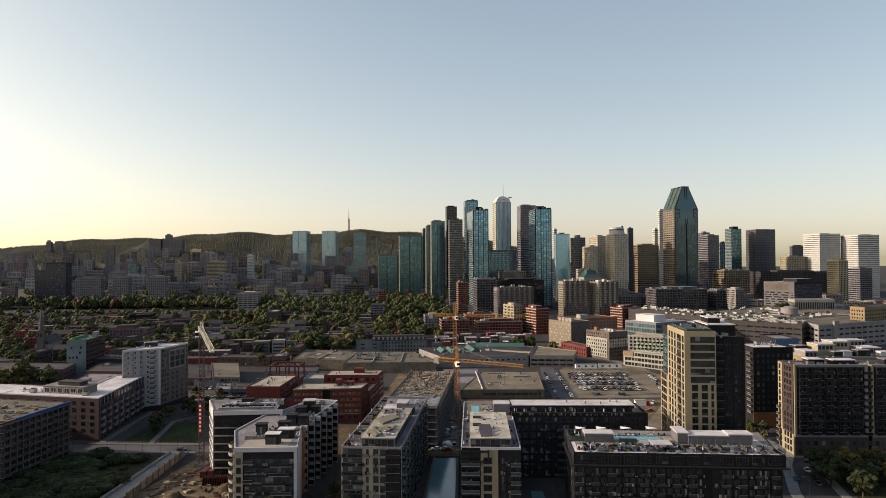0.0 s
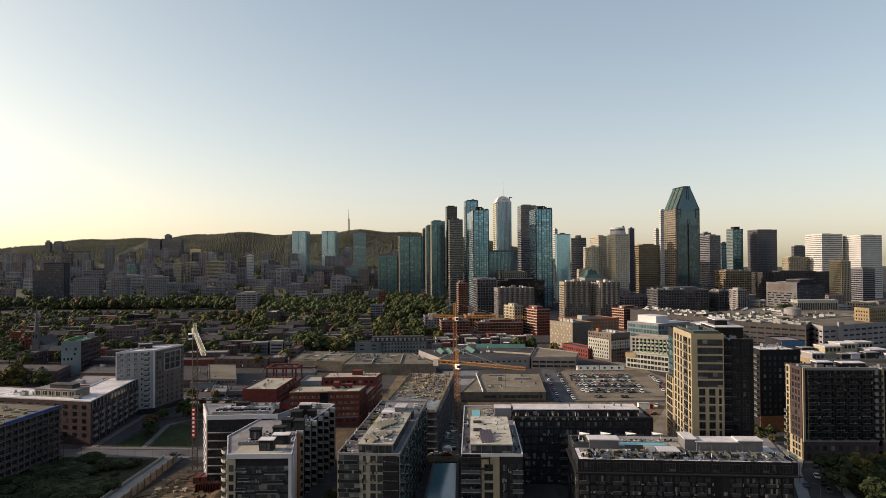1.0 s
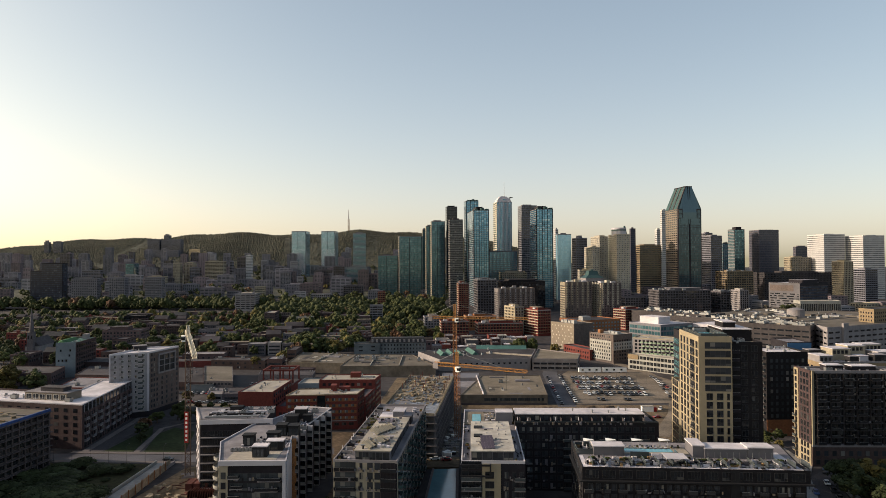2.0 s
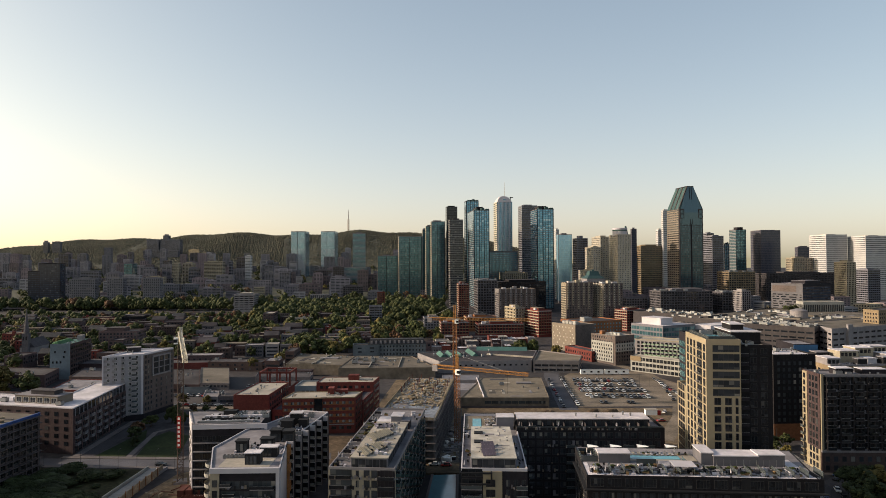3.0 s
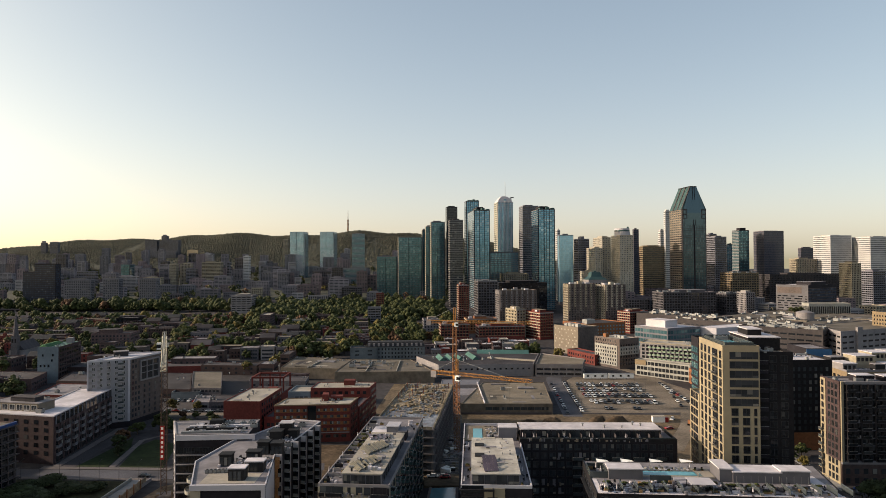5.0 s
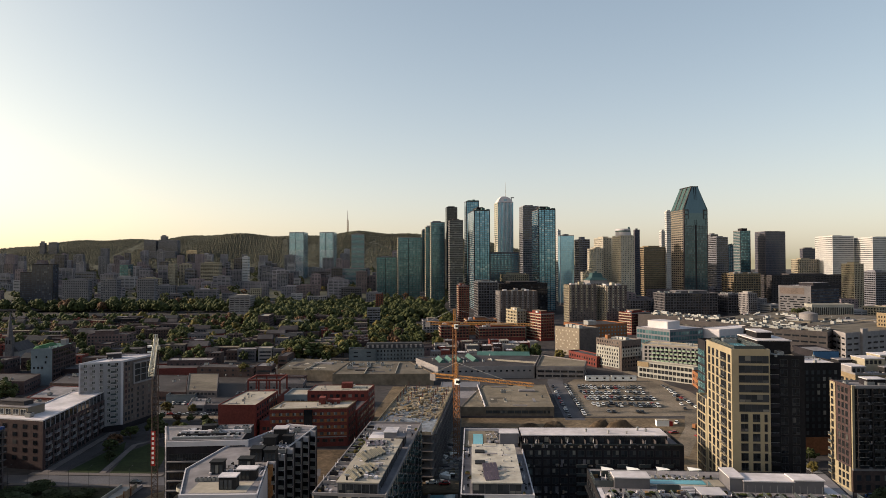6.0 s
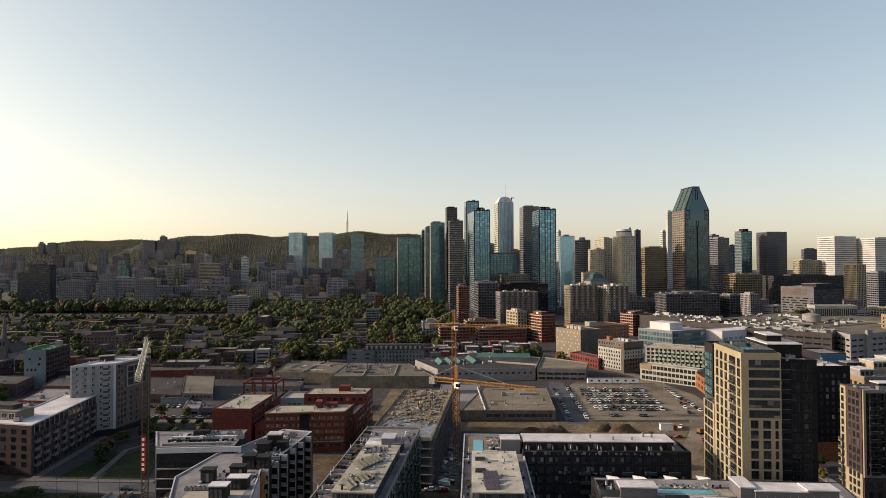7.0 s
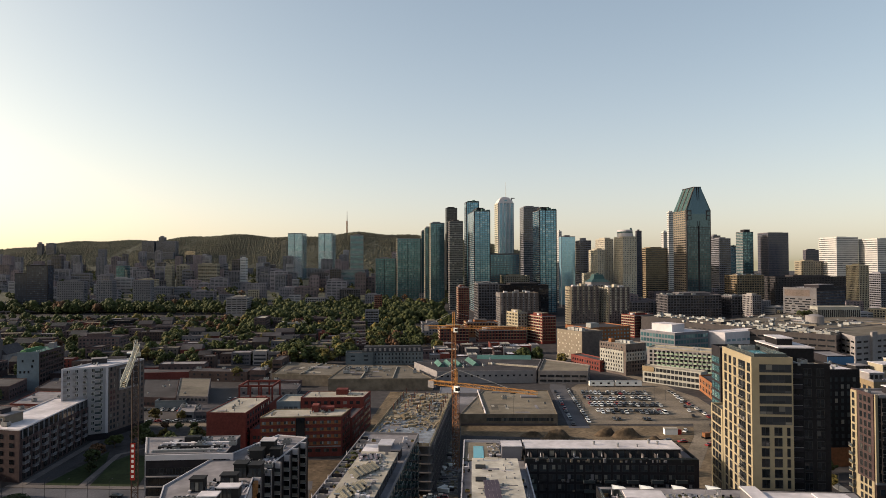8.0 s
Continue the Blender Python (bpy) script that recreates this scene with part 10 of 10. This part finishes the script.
def hill_woods():
    """The wood on the hill: uneven upright crowns standing close."""
    r = random.Random(41)
    s = Shape()
    ring = 4
    for _ in range(70000):
        y = r.uniform(2020, 2740)
        x = r.uniform(-0.80 * y, 0.16 * y)
        if y < 2200 and r.random() < 0.4:
            continue
        z = hill(x, y) - 1.0
        q = r.uniform(1.9, 3.9) * (1.3 if r.random() < 0.1 else 1.0)
        high = q * r.uniform(0.9, 1.7)
        k = len(s.v)
        for level, rad in ((0.1, 0.95), (0.62, 0.85)):
            for i in range(ring):
                t = 2 * math.pi * (i + (0.5 if level > 0.3 else 0)) / ring
                m = q * rad * r.uniform(0.7, 1.25)
                s.v.append((x + m * math.cos(t), y + m * math.sin(t), z + high * level * r.uniform(0.85, 1.15)))
        s.v.append((x + q * r.uniform(-0.3, 0.3), y, z + high * r.uniform(0.95, 1.15)))
        s.f += [(k + i, k + (i + 1) % ring, k + ring + (i + 1) % ring, k + ring + i) for i in range(ring)]
        s.f += [(k + ring + i, k + ring + (i + 1) % ring, k + 2 * ring) for i in range(ring)]
    s.m = [0] * len(s.f)
    ob = solid("hill_woods", s, M["hill_leaf"], "dense dark green wood covering the hill", "woods", kind="stuff")
    ob.data.polygons.foreach_set("use_smooth", [True] * len(ob.data.polygons))


def hillside():
    """Apartment houses stepping up towards the hill, and blocks that fill the gaps of downtown."""
    r = random.Random(43)
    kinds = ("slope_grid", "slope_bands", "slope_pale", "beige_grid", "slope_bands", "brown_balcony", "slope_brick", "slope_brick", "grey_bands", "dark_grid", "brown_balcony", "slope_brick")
    words = {"slope_grid": "haze-tinted grey concrete", "slope_bands": "haze-tinted grey banded", "slope_pale": "pale grey", "slope_brick": "haze-tinted brown brick", "beige_grid": "beige brick", "brown_balcony": "plum brick", "beige_bands": "beige concrete", "grey_bands": "grey stone", "dark_grid": "dark grey brick"}
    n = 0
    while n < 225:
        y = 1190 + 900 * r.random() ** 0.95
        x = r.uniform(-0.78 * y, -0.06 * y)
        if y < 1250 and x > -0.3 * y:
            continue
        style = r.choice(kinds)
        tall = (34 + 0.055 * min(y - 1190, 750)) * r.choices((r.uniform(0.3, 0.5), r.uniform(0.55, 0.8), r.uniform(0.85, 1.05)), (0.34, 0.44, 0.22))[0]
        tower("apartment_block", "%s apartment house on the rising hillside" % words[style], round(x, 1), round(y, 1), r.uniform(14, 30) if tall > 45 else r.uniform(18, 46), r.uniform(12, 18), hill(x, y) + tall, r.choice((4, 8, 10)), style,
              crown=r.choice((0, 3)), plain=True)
        n += 1
    m = 0
    while m < 40:
        y = r.uniform(1060, 1560)
        x = r.uniform(-0.02 * y, 0.56 * y)
        style = r.choice(kinds)
        tower("office_tower", "%s block among taller downtown towers" % words[style], round(x, 1), round(y, 1), r.uniform(20, 48), r.uniform(16, 30), hill(x, y) + r.uniform(14, 34), 8, style, crown=r.choice((0, 3)), plain=True)
        m += 1
    k = 0
    while k < 24:
        y = r.uniform(700, 1010)
        x = r.uniform(0.40 * y, 0.66 * y)
        if 296 < x < 570 and y < 950:
            continue
        style = r.choice(kinds)
        tower("low_building", "%s low block in the warehouse quarter" % words[style], round(x, 1), round(y, 1), r.uniform(20, 48), r.uniform(16, 30), r.uniform(9, 22), r.choice((8, 30)), style, crown=r.choice((0, 2)), plain=True)
        k += 1


def expressway():
    """A long elevated road on piers."""
    ob = thing("elevated_road", "long grey concrete elevated road on piers", "elevated road", (-1150, 1062, 0), 5.0)
    part("deck", Shape().box(0, 0, 6.6, 800, 16, 7.8), M["raw_concrete"], ob)
    part("barrier", Shape().box(0, 0, 7.8, 800, 0.4, 8.9), M["grey_brick"], ob)
    part("barrier", Shape().box(0, 15.6, 7.8, 800, 16, 8.9), M["concrete"], ob)
    pier = Shape().box(0, 3, -1, 2, 13, 6.6).mesh("pier", [M["concrete"]])
    for k in range(26):
        part("pier", pier, None, ob, at=pose(6 + 31 * k, 0, 0))


def bushes():
    r = random.Random(47)
    for k in range(150):
        x, y = r.uniform(-177, -136), r.uniform(204, 279)
        if x > -160 and y > 262 and k % 3:
            continue
        q = r.uniform(2.6, 5.2) if k < 100 else r.uniform(0.8, 2.2)
        ob = new("bush", stored(("bush", k % 4), lambda: clump_shape(0, 0, 0.3, 900, 70 + k % 4, 0.085, (1, 1, 0.8)).mesh("bush", [M["bush_leaf"]])))
        ob.matrix_basis = pose(x, y, 0.05, 0, 0, k * 40) @ Matrix.Diagonal((q * 1.2, q, q * 0.8, 1))
        tagged(ob, "round dark green bush on an overgrown plot", "bush", "bushes on the plot")
    for x, y, h, leaf in ((142, 256, 12, "bush_leaf"), (148, 252, 12, "leaf_gold"), (151, 262, 11, "bush_leaf"), (155, 250, 13, "bush_leaf"), (160, 258, 11, "leaf_gold"), (166, 252, 11, "bush_leaf"), (175, 262, 10, "leaf_gold"),
                          (139, 247, 11, "bush_leaf"), (147, 242, 12, "bush_leaf"), (143, 234, 10, "bush_leaf"), (161, 242, 11, "leaf_gold"), (181, 250, 10, "leaf"), (149, 322, 6, "leaf"), (140, 318, 7, "leaf"), (139, 310, 6, "leaf"), (140, 303, 6, "leaf_gold"),
                          (-160, 322, 8, "bush_leaf"), (-163, 331, 8, "leaf_rust"), (-156, 315, 5, "bush_leaf"), (-166, 351, 6, "leaf"), (-151, 352, 8, "leaf"), (-158, 358, 9, "leaf"), (-146, 359, 7, "leaf_gold"),
                          (-140, 352, 8, "leaf"), (-134, 345, 8, "leaf"), (-128, 354, 9, "leaf"), (-86, 206, 8, "leaf_gold"), (-64, 204, 11, "leaf_gold"), (-36, 207.5, 9, "leaf"), (-90, 212, 7, "leaf"),
                          (-48, 232, 6, "leaf"), (-50, 214, 6, "leaf"), (-166, 383, 5, "leaf"), (-158, 384, 4, "leaf_rust"), (-150, 383, 4.5, "leaf"), (-142, 384, 4, "leaf"), (-172, 402.5, 7, "leaf_gold"), (-157, 402.5, 6, "leaf_gold"),
                          # yellow-green trees in sun, their light given by gold leaves
                          (-318, 415, 17, "leaf_gold"), (-300, 420, 18, "leaf_gold"), (-284, 425, 16, "leaf"), (-330, 430, 17, "leaf"), (-310, 436, 18, "leaf_gold"), (-344, 424, 16, "leaf")):
        tree(x, y, 0.05, h, leaf, int(x * 3 + y) % 97, fine=y < 300, group="street trees near by")
    for k in range(7):
        tree(-132 + 5.5 * k, 432 + (k % 2) * 4, 0, 6.5, "leaf", k, group="street trees near by")


hillside()
expressway()
place_taken = quarter()
planted(place_taken)
bushes()
far_trees(place_taken)
hill_woods()
solid("far_roof_plant", FAR_PLANT, [M["metal"], M["black_metal"]], "grey plant and vents on far roofs", "rooftop plant", kind="stuff")
